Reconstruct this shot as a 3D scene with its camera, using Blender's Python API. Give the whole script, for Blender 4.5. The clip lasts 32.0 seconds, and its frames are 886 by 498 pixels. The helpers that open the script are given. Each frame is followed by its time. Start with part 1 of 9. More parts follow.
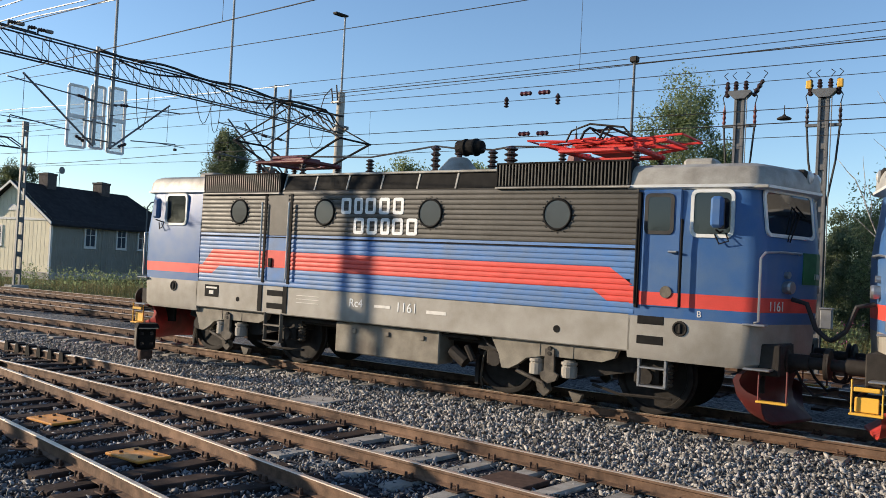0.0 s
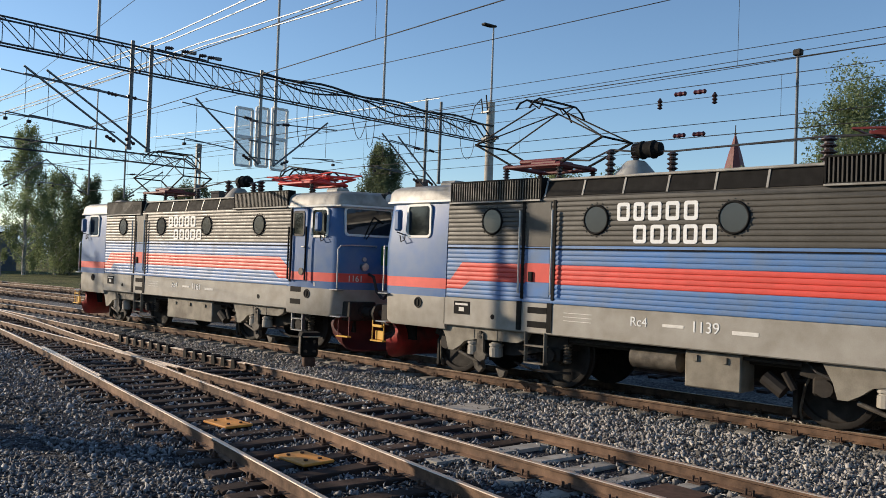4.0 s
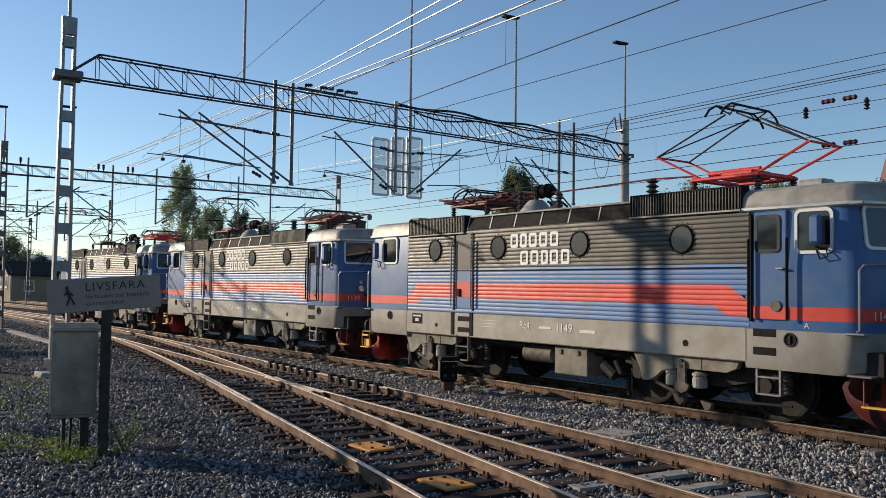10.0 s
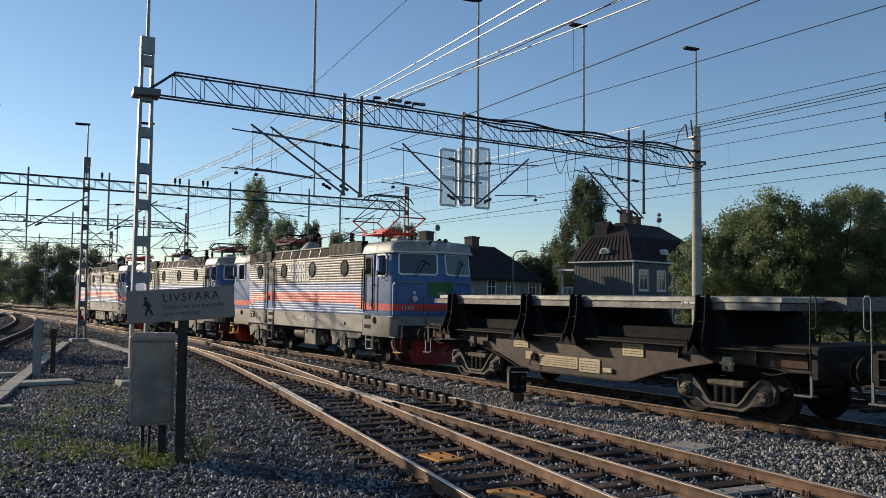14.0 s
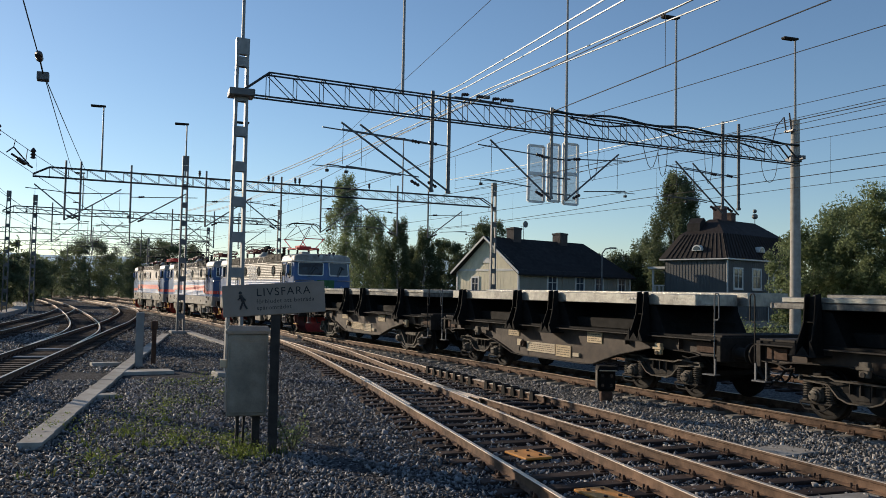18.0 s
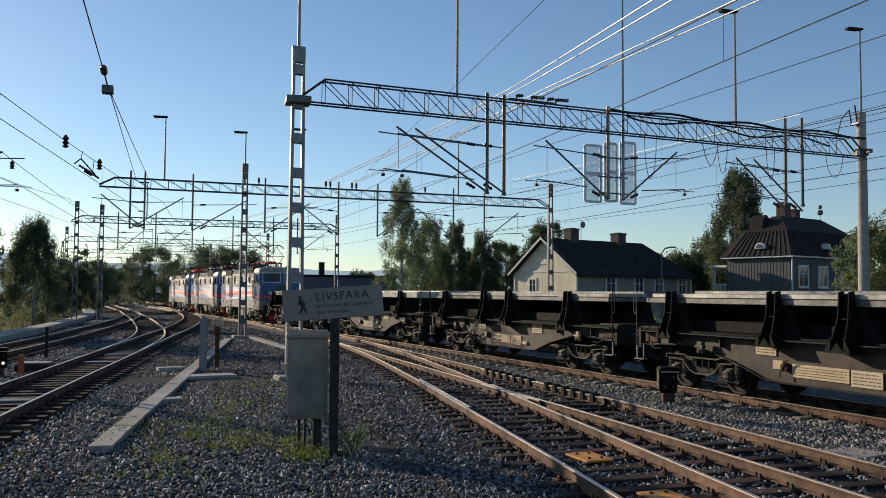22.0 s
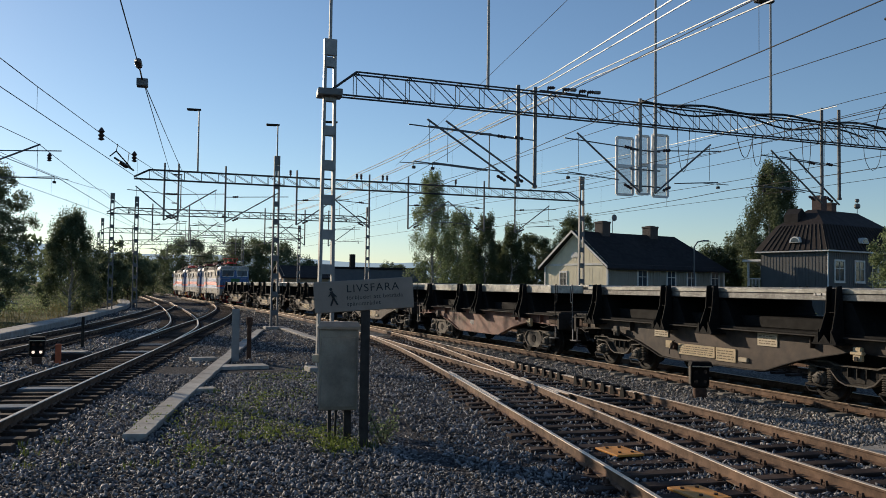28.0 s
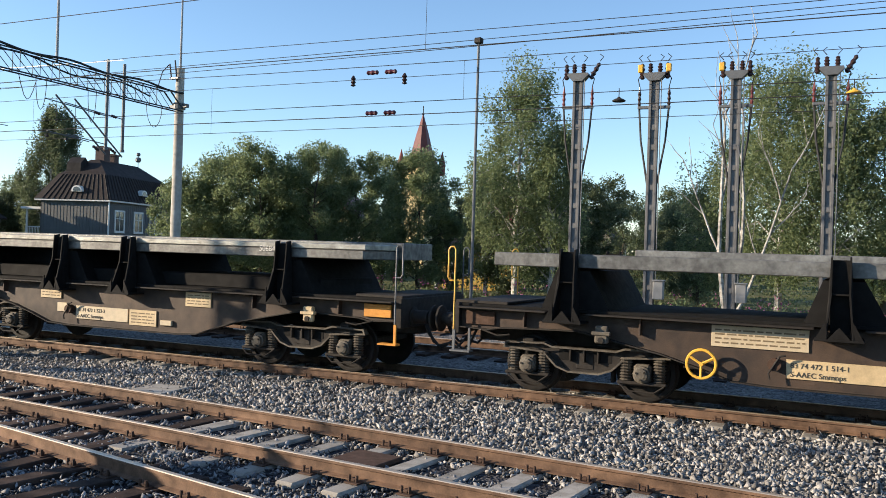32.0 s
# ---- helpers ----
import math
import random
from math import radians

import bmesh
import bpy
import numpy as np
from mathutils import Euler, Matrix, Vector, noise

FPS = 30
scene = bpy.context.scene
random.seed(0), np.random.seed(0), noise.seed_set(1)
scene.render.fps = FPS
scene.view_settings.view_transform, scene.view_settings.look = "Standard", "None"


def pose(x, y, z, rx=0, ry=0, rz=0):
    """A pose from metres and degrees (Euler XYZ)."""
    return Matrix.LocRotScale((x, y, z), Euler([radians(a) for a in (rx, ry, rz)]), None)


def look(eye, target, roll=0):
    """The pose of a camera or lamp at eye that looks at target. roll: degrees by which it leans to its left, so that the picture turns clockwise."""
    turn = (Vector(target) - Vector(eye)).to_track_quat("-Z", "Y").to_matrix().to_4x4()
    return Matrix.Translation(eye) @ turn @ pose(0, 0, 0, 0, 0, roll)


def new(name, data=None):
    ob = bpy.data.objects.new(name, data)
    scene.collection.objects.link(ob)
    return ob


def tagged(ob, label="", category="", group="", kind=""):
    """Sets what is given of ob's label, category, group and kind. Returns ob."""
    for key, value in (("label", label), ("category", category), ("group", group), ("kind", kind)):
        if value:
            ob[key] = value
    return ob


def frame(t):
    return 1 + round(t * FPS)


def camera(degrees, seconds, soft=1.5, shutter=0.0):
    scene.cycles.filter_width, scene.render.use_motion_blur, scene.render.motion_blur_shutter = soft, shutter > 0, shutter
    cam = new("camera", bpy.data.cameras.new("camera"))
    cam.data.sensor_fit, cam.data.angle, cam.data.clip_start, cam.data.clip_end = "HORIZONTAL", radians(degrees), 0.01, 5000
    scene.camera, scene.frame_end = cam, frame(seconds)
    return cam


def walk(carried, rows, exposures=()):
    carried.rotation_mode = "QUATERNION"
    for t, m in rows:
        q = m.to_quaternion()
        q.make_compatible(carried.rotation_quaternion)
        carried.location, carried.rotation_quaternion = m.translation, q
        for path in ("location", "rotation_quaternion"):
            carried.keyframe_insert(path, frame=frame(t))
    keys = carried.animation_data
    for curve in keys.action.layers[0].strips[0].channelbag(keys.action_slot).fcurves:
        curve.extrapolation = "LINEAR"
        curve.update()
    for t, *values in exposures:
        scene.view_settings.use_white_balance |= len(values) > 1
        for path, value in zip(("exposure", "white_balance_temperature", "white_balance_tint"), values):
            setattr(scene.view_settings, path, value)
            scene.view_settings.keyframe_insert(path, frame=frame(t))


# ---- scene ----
EYE = 2.2  # the camera's height over the rail heads, which are z = 0
cam = camera(54.53, 32.0, 0.8)
PATH = (
    (0.0, pose(0, 0, EYE, 91.05, -2.88, 40.77)),
    (0.5, pose(0, 0, EYE, 90.75, -3.12, 42.34)),
    (1.0, pose(0, 0, EYE, 90.50, -2.85, 44.16)),
    (1.5, pose(0, 0, EYE, 90.58, -2.57, 45.94)),
    (2.0, pose(0, 0, EYE, 90.78, -2.33, 47.32)),
    (2.5, pose(0, 0, EYE, 91.04, -2.27, 48.51)),
    (3.0, pose(0, 0, EYE, 91.12, -2.14, 49.55)),
    (3.5, pose(0, 0, EYE, 91.09, -2.11, 50.21)),
    (5.5, pose(0, 0, EYE, 91.67, -1.71, 53.46)),
    (6.0, pose(0, 0, EYE, 91.71, -1.78, 54.07)),
    (6.5, pose(0, 0, EYE, 91.72, -1.82, 54.30)),
    (7.0, pose(0, 0, EYE, 91.89, -1.75, 55.03)),
    (7.5, pose(0, 0, EYE, 92.08, -1.59, 56.06)),
    (8.0, pose(0, 0, EYE, 92.09, -1.41, 56.90)),
    (8.5, pose(0, 0, EYE, 92.17, -1.17, 58.00)),
    (9.0, pose(0, 0, EYE, 92.38, -1.05, 58.92)),
    (9.5, pose(0, 0, EYE, 92.53, -0.90, 59.48)),
    (10.0, pose(0, 0, EYE, 92.52, -0.73, 60.00)),
    (10.5, pose(0, 0, EYE, 92.47, -0.67, 60.60)),
    (11.0, pose(0, 0, EYE, 92.55, -0.63, 61.21)),
    (11.5, pose(0, 0, EYE, 92.77, -0.64, 61.45)),
    (12.0, pose(0, 0, EYE, 92.87, -0.64, 61.51)),
    (12.5, pose(0, 0, EYE, 92.93, -0.65, 61.67)),
    (13.0, pose(0, 0, EYE, 93.03, -0.78, 62.16)),
    (13.5, pose(0, 0, EYE, 93.08, -0.68, 63.26)),
    (14.0, pose(0, 0, EYE, 93.15, -0.61, 64.55)),
    (14.5, pose(0, 0, EYE, 93.30, -0.69, 65.61)),
    (15.0, pose(0, 0, EYE, 93.42, -0.65, 66.61)),
    (15.5, pose(0, 0, EYE, 93.46, -0.65, 67.26)),
    (17.5, pose(0, 0, EYE, 93.13, -0.94, 70.08)),
    (18.0, pose(0, 0, EYE, 92.83, -1.12, 70.36)),
    (18.5, pose(0, 0, EYE, 92.62, -1.13, 70.73)),
    (19.0, pose(0, 0, EYE, 92.51, -1.06, 71.51)),
    (19.5, pose(0, 0, EYE, 92.51, -1.01, 72.19)),
    (20.0, pose(0, 0, EYE, 92.56, -0.98, 72.65)),
    (20.5, pose(0, 0, EYE, 92.57, -0.75, 72.87)),
    (21.0, pose(0, 0, EYE, 92.61, -0.43, 73.27)),
    (21.5, pose(0, 0, EYE, 92.78, -0.22, 73.81)),
    (22.0, pose(0, 0, EYE, 92.94, -0.40, 74.18)),
    (22.5, pose(0, 0, EYE, 93.14, -0.57, 74.49)),
    (23.0, pose(0, 0, EYE, 93.15, -0.65, 74.71)),
    (23.5, pose(0, 0, EYE, 93.04, -0.73, 74.70)),
    (24.0, pose(0, 0, EYE, 92.97, -0.64, 74.88)),
    (24.5, pose(0, 0, EYE, 92.97, -0.71, 75.27)),
    (25.0, pose(0, 0, EYE, 92.94, -0.74, 75.53)),
    (25.5, pose(0, 0, EYE, 92.82, -0.68, 75.68)),
    (27.5, pose(0, 0, EYE, 92.51, -0.86, 76.01)),
    (28.0, pose(0, 0, EYE, 92.43, -0.73, 76.19)),
    (28.5, pose(0, 0, EYE, 92.45, -0.61, 76.09)),
    (29.0, pose(0, 0, EYE, 92.32, -0.63, 74.21)),
    (29.5, pose(0, 0, EYE, 92.00, -0.65, 70.22)),
    (30.0, pose(0, 0, EYE, 91.65, -0.69, 64.78)),
    (30.5, pose(0, 0, EYE, 91.44, -1.10, 56.27)),
    (31.0, pose(0, 0, EYE, 91.28, -1.48, 47.19)),
    (31.5, pose(0, 0, EYE, 90.76, -1.66, 39.08)),
    (32.0, pose(0, 0, EYE, 90.11, -1.81, 30.77)),
)
EXPOSURES = ((0, 0.57), (2, 0.36), (6, 0.24), (7, 0.12), (10, 0.08), (14, 0.0), (19, -0.07), (28, -0.17), (29, -0.2), (30, -0.18), (31, 0.43), (32, 0.88))
walk(cam, PATH, EXPOSURES)

# ---- light: a low sun ahead and to the left of the view along the track, clear sky ----
SUN_FROM = Vector((-0.791, -0.544, 0.280)).normalized()
world = bpy.data.worlds.new("sky")
scene.world = world
world.use_nodes = True
wn = world.node_tree.nodes
wl = world.node_tree.links
sky = wn.new("ShaderNodeTexSky")
sky.sky_type = "NISHITA"
sky.sun_disc = False
sky.sun_elevation = math.asin(SUN_FROM.z)
sky.sun_rotation = math.atan2(SUN_FROM.x, SUN_FROM.y)
sky.altitude = 600
sky.air_density, sky.dust_density, sky.ozone_density = 1.0, 0.3, 3.0
wn["Background"].inputs["Strength"].default_value = 0.135
wl.new(sky.outputs["Color"], wn["Background"].inputs["Color"])
sun = new("sun", bpy.data.lights.new("sun", "SUN"))
sun.data.energy, sun.data.angle, sun.data.color = 5.0, radians(0.5), (1.0, 0.83, 0.63)
sun.matrix_world = look(SUN_FROM * 100, (0, 0, 0))

# ---- materials ----
def paint(name, color, rough=0.5, metal=0.0, grain=6.0, amount=0.25, stain=0.7, bump=0.1, tint=None, fine=60.0, rand=0.0, spec=0.5):
    """A surface with broad stains, fine grain and light relief. tint: the colour of its dirt."""
    m = bpy.data.materials.new(name)
    m.use_nodes = True
    n, l = m.node_tree.nodes, m.node_tree.links
    b = n["Principled BSDF"]
    b.inputs["Metallic"].default_value = metal
    b.inputs["Specular IOR Level"].default_value = spec
    co = n.new("ShaderNodeTexCoord")
    big = n.new("ShaderNodeTexNoise")
    big.inputs["Scale"].default_value, big.inputs["Detail"].default_value = stain, 6
    sm = n.new("ShaderNodeTexNoise")
    sm.inputs["Scale"].default_value, sm.inputs["Detail"].default_value = fine, 4
    md = n.new("ShaderNodeTexNoise")
    md.inputs["Scale"].default_value, md.inputs["Detail"].default_value = grain, 5
    for t in (big, sm, md):
        l.new(co.outputs["Object"], t.inputs["Vector"])
    add = n.new("ShaderNodeMath")
    add.operation = "ADD"
    l.new(big.outputs["Fac"], add.inputs[0])
    l.new(md.outputs["Fac"], add.inputs[1])
    ramp = n.new("ShaderNodeMapRange")
    ramp.inputs["From Min"].default_value, ramp.inputs["From Max"].default_value = 0.75, 1.3
    l.new(add.outputs[0], ramp.inputs["Value"])
    mix = n.new("ShaderNodeMix")
    mix.data_type = "RGBA"
    dirt = tint or tuple(c * (1 - amount) for c in color)
    mix.inputs["A"].default_value = (*dirt, 1)
    mix.inputs["B"].default_value = (*color, 1)
    l.new(ramp.outputs["Result"], mix.inputs["Factor"])
    hsv = n.new("ShaderNodeHueSaturation")
    l.new(mix.outputs["Result"], hsv.inputs["Color"])
    vr = n.new("ShaderNodeMapRange")
    vr.inputs["To Min"].default_value, vr.inputs["To Max"].default_value = 1 - amount * 0.6, 1 + amount * 0.6
    l.new(sm.outputs["Fac"], vr.inputs["Value"])
    out = vr.outputs["Result"]
    if rand:
        info = n.new("ShaderNodeObjectInfo")
        rr = n.new("ShaderNodeMapRange")
        rr.inputs["To Min"].default_value, rr.inputs["To Max"].default_value = 1 - rand, 1 + rand
        l.new(info.outputs["Random"], rr.inputs["Value"])
        mul = n.new("ShaderNodeMath")
        mul.operation = "MULTIPLY"
        l.new(out, mul.inputs[0])
        l.new(rr.outputs["Result"], mul.inputs[1])
        out = mul.outputs[0]
    l.new(out, hsv.inputs["Value"])
    l.new(hsv.outputs["Color"], b.inputs["Base Color"])
    rg = n.new("ShaderNodeMapRange")
    rg.inputs["To Min"].default_value, rg.inputs["To Max"].default_value = min(1, rough + 0.15), max(0.02, rough - 0.12)
    l.new(md.outputs["Fac"], rg.inputs["Value"])
    l.new(rg.outputs["Result"], b.inputs["Roughness"])
    if bump:
        bp = n.new("ShaderNodeBump")
        bp.inputs["Strength"].default_value, bp.inputs["Distance"].default_value = bump, 0.01
        l.new(sm.outputs["Fac"], bp.inputs["Height"])
        l.new(bp.outputs["Normal"], b.inputs["Normal"])
    return m


def island(name, a, b_, rough=0.9, bump=0.3, fine=40.0, trans=0.0):
    """Many loose pieces in one mesh, each of its own shade between the colours a and b_."""
    m = bpy.data.materials.new(name)
    m.use_nodes = True
    n, l = m.node_tree.nodes, m.node_tree.links
    b = n["Principled BSDF"]
    geo = n.new("ShaderNodeNewGeometry")
    mix = n.new("ShaderNodeMix")
    mix.data_type = "RGBA"
    mix.inputs["A"].default_value, mix.inputs["B"].default_value = (*a, 1), (*b_, 1)
    l.new(geo.outputs["Random Per Island"], mix.inputs["Factor"])
    co = n.new("ShaderNodeTexCoord")
    sm = n.new("ShaderNodeTexNoise")
    sm.inputs["Scale"].default_value, sm.inputs["Detail"].default_value = fine, 4
    l.new(co.outputs["Object"], sm.inputs["Vector"])
    hsv = n.new("ShaderNodeHueSaturation")
    vr = n.new("ShaderNodeMapRange")
    vr.inputs["To Min"].default_value, vr.inputs["To Max"].default_value = 0.6, 1.4
    l.new(sm.outputs["Fac"], vr.inputs["Value"])
    l.new(vr.outputs["Result"], hsv.inputs["Value"])
    l.new(mix.outputs["Result"], hsv.inputs["Color"])
    l.new(hsv.outputs["Color"], b.inputs["Base Color"])
    b.inputs["Roughness"].default_value = rough
    b.inputs["Specular IOR Level"].default_value = 0.2
    if bump:
        bp = n.new("ShaderNodeBump")
        bp.inputs["Strength"].default_value, bp.inputs["Distance"].default_value = bump, 0.01
        l.new(sm.outputs["Fac"], bp.inputs["Height"])
        l.new(bp.outputs["Normal"], b.inputs["Normal"])
    if trans:
        tr = n.new("ShaderNodeBsdfTranslucent")
        l.new(hsv.outputs["Color"], tr.inputs["Color"])
        ms = n.new("ShaderNodeMixShader")
        ms.inputs["Fac"].default_value = trans
        l.new(b.outputs["BSDF"], ms.inputs[1])
        l.new(tr.outputs["BSDF"], ms.inputs[2])
        l.new(ms.outputs["Shader"], n["Material Output"].inputs["Surface"])
    return m


def earth(name, stops, scale, fine, bump, dist=0.04):
    """Ground: stops are (position, colour) over noise, with fine grain in relief."""
    m = bpy.data.materials.new(name)
    m.use_nodes = True
    n, l = m.node_tree.nodes, m.node_tree.links
    b = n["Principled BSDF"]
    b.inputs["Roughness"].default_value = 0.95
    b.inputs["Specular IOR Level"].default_value = 0.08
    co = n.new("ShaderNodeTexCoord")
    ns = n.new("ShaderNodeTexNoise")
    ns.inputs["Scale"].default_value, ns.inputs["Detail"].default_value = scale, 8
    vo = n.new("ShaderNodeTexVoronoi")
    vo.inputs["Scale"].default_value = fine
    for t in (ns, vo):
        l.new(co.outputs["Object"], t.inputs["Vector"])
    ramp = n.new("ShaderNodeValToRGB")
    el = ramp.color_ramp.elements
    while len(el) < len(stops):
        el.new(0.5)
    for e, (p, c) in zip(el, stops):
        e.position, e.color = p, (*c, 1)
    l.new(ns.outputs["Fac"], ramp.inputs["Fac"])
    sep = n.new("ShaderNodeSeparateColor")
    l.new(vo.outputs["Color"], sep.inputs["Color"])
    vr = n.new("ShaderNodeMapRange")
    vr.inputs["To Min"].default_value, vr.inputs["To Max"].default_value = 0.3, 1.8
    l.new(sep.outputs["Red"], vr.inputs["Value"])
    hsv = n.new("ShaderNodeHueSaturation")
    l.new(ramp.outputs["Color"], hsv.inputs["Color"])
    l.new(vr.outputs["Result"], hsv.inputs["Value"])
    l.new(hsv.outputs["Color"], b.inputs["Base Color"])
    bp = n.new("ShaderNodeBump")
    bp.inputs["Strength"].default_value, bp.inputs["Distance"].default_value = bump, dist
    l.new(vo.outputs["Distance"], bp.inputs["Height"])
    l.new(bp.outputs["Normal"], b.inputs["Normal"])
    return m


def glass(name, color, rough=0.05, spec=0.6):
    m = bpy.data.materials.new(name)
    m.use_nodes = True
    b = m.node_tree.nodes["Principled BSDF"]
    b.inputs["Base Color"].default_value = (*color, 1)
    b.inputs["Roughness"].default_value = rough
    b.inputs["Specular IOR Level"].default_value = spec
    return m


def glow(name, color, strength):
    m = bpy.data.materials.new(name)
    m.use_nodes = True
    b = m.node_tree.nodes["Principled BSDF"]
    b.inputs["Base Color"].default_value = (*color, 1)
    b.inputs["Emission Color"].default_value = (*color, 1)
    b.inputs["Emission Strength"].default_value = strength
    return m


BLUE = paint("dusty_blue_paint", (0.065, 0.18, 0.43), 0.5, 0, 4, 0.25, 0.8, 0.05, (0.10, 0.17, 0.30), spec=0.4)
CABBLUE = paint("blue_paint", (0.024, 0.098, 0.285), 0.42, 0, 3, 0.25, 0.6, 0.06, (0.07, 0.135, 0.26), spec=0.4)
RED = paint("red_paint", (0.70, 0.07, 0.05), 0.5, 0, 4, 0.2, 0.8, 0.05, spec=0.4)
DARK = paint("dark_grey_paint", (0.072, 0.065, 0.053), 0.5, 0.0, 5, 0.35, 0.9, 0.1, spec=0.42)
OLIVEDUST = paint("brake_dust_on_grey_paint", (0.25, 0.225, 0.175), 0.7, 0, 4, 0.35, 1.2, 0.15, (0.12, 0.1, 0.075))
BEIGE = paint("warm_grey_paint", (0.355, 0.333, 0.292), 0.55, 0, 3, 0.25, 0.6, 0.08, (0.225, 0.203, 0.165))
ALU = paint("bright_window_frame", (0.66, 0.66, 0.64), 0.4, 0.1, 6, 0.15)
ROOFGREY = paint("roof_grey_paint", (0.40, 0.385, 0.345), 0.5, 0, 4, 0.4, 0.7, 0.08, (0.2, 0.185, 0.16))
SILVER = paint("grey_metal", (0.45, 0.45, 0.45), 0.35, 0.8, 8, 0.2)
WHITE = paint("white_paint", (0.8, 0.8, 0.78), 0.5, 0, 6, 0.1)
BLACK = paint("black_steel", (0.014, 0.0132, 0.0125), 0.75, 0.0, 8, 0.4, 1.5, 0.2, spec=0.12)
GRIMY = paint("grimy_steel", (0.032, 0.027, 0.022), 0.7, 0.0, 8, 0.5, 2.0, 0.3, (0.018, 0.015, 0.013), spec=0.25)
BOGIE = paint("bogie_steel", (0.145, 0.125, 0.096), 0.65, 0.0, 7, 0.6, 2.5, 0.3, (0.045, 0.037, 0.03), spec=0.3)
# the ploughs' red in two copies: scuffed and sunlit, then in shade
PLOWSUN = paint("sunlit_scuffed_red_paint", (0.5, 0.035, 0.028), 0.5, 0, 5, 0.4, 2.0, 0.1, (0.25, 0.03, 0.02))
PLOWSHADE = paint("shaded_red_paint", (0.09, 0.011, 0.009), 0.5, 0, 5, 0.4, 1.2, 0.1)
BRIGHTRED = paint("bright_red_paint", (0.65, 0.04, 0.03), 0.45, 0, 5, 0.2)
YELLOW = paint("yellow_paint", (0.75, 0.42, 0.05), 0.5, 0, 5, 0.2)
ORANGE = paint("orange_paint", (0.72, 0.30, 0.04), 0.5, 0, 6, 0.3, 1.5, 0.1)
TYRE = paint("wheel_steel", (0.024, 0.02, 0.017), 0.65, 0.1, 8, 0.5, 2.0, 0.2, spec=0.3)
GLASS = glass("window_glass", (0.012, 0.014, 0.016), 0.05, 0.6)
PORTHOLE = glass("porthole_glass", (0.05, 0.05, 0.047), 0.16, 0.7)
LAMPGLASS = glass("lamp_glass", (0.5, 0.5, 0.48), 0.1, 0.8)
RUBBER = paint("black_rubber", (0.02, 0.02, 0.02), 0.7)
INSUL = paint("brown_insulator", (0.045, 0.025, 0.022), 0.25)
DULLRED = paint("worn_red_paint", (0.17, 0.022, 0.02), 0.5, 0, 6, 0.4, 1.5)
MAROON = paint("dark_maroon_glaze", (0.085, 0.018, 0.026), 0.3)
COPPER = paint("dark_cable", (0.03, 0.03, 0.035), 0.6)
WAGON = paint("wagon_brown_paint", (0.074, 0.049, 0.034), 0.58, 0, 5, 0.5, 1.4, 0.25, (0.034, 0.025, 0.02), rand=0.15, spec=0.3)
WAGONRED = paint("wagon_red_brown_paint", (0.25, 0.105, 0.068), 0.65, 0, 4, 0.45, 1.4, 0.2, (0.11, 0.058, 0.044))
PLACARD = paint("pale_yellow_plate", (0.6, 0.45, 0.25), 0.42, 0, 8, 0.3, 3.0, 0.05, spec=0.8)
PLACARDW = paint("pale_plate", (0.58, 0.47, 0.31), 0.42, 0, 8, 0.25, 3.0, 0.05, spec=0.8)
FADEDINK = paint("faded_lettering", (0.17, 0.125, 0.07), 0.7)
INK = paint("black_lettering", (0.03, 0.03, 0.03), 0.7)
PALE = paint("pale_lettering", (0.75, 0.72, 0.66), 0.7)
SLABB = paint("bright_steel_slab", (0.5, 0.49, 0.44), 0.36, 0.55, 6, 0.4, 1.2, 0.4, (0.2, 0.195, 0.18), 18, rand=0.15)
SLAB = paint("steel_slab", (0.23, 0.228, 0.212), 0.42, 0.4, 9, 0.6, 1.6, 0.5, (0.085, 0.083, 0.08), 22, rand=0.2)
RAILSIDE = paint("rusty_rail", (0.20, 0.118, 0.072), 0.75, 0.0, 6, 0.5, 0.7, 0.25, (0.06, 0.035, 0.022), spec=0.3)
RAILTOP = paint("worn_rail_head", (0.74, 0.60, 0.45), 0.42, 0.8, 5, 0.15, 0.5, 0.03)
TIMBER = paint("creosoted_timber", (0.092, 0.062, 0.047), 0.85, 0, 5, 0.5, 2.0, 0.5, (0.03, 0.022, 0.019), 45, rand=0.4, spec=0.12)
CONCRETE = paint("pale_concrete", (0.42, 0.40, 0.36), 0.85, 0, 5, 0.3, 1.0, 0.25, (0.28, 0.255, 0.22), rand=0.15, spec=0.25)
SLEEPERC = paint("dirty_concrete", (0.36, 0.335, 0.295), 0.9, 0, 6, 0.4, 1.6, 0.3, (0.2, 0.18, 0.15), rand=0.2, spec=0.2)
OLDTIMBER = paint("old_packing_timber", (0.06, 0.045, 0.033), 0.9, 0, 6, 0.5, 3.0, 0.4, spec=0.15)
RUST = paint("rusty_fastening", (0.10, 0.055, 0.035), 0.8, 0.3, 12, 0.5)
GALV = paint("galvanised_steel", (0.27, 0.275, 0.275), 0.5, 0.3, 5, 0.25, 1.0, 0.1)
DULLGALV = paint("weathered_galvanised_steel", (0.15, 0.155, 0.16), 0.5, 0.25, 5, 0.3, 1.0, 0.1, spec=0.35)
WIRE = paint("overhead_wire", (0.035, 0.034, 0.034), 0.7, 0.0, spec=0.2)
WIREB = paint("bright_aluminium_wire", (0.95, 0.95, 0.93), 0.32, 1.0, bump=0)
GIRDER = paint("dark_lattice_steel", (0.06, 0.064, 0.072), 0.6, 0.0, 5, 0.4, 1.0, 0.1, spec=0.25)

GREENP = paint("green_panel", (0.016, 0.13, 0.035), 0.5)

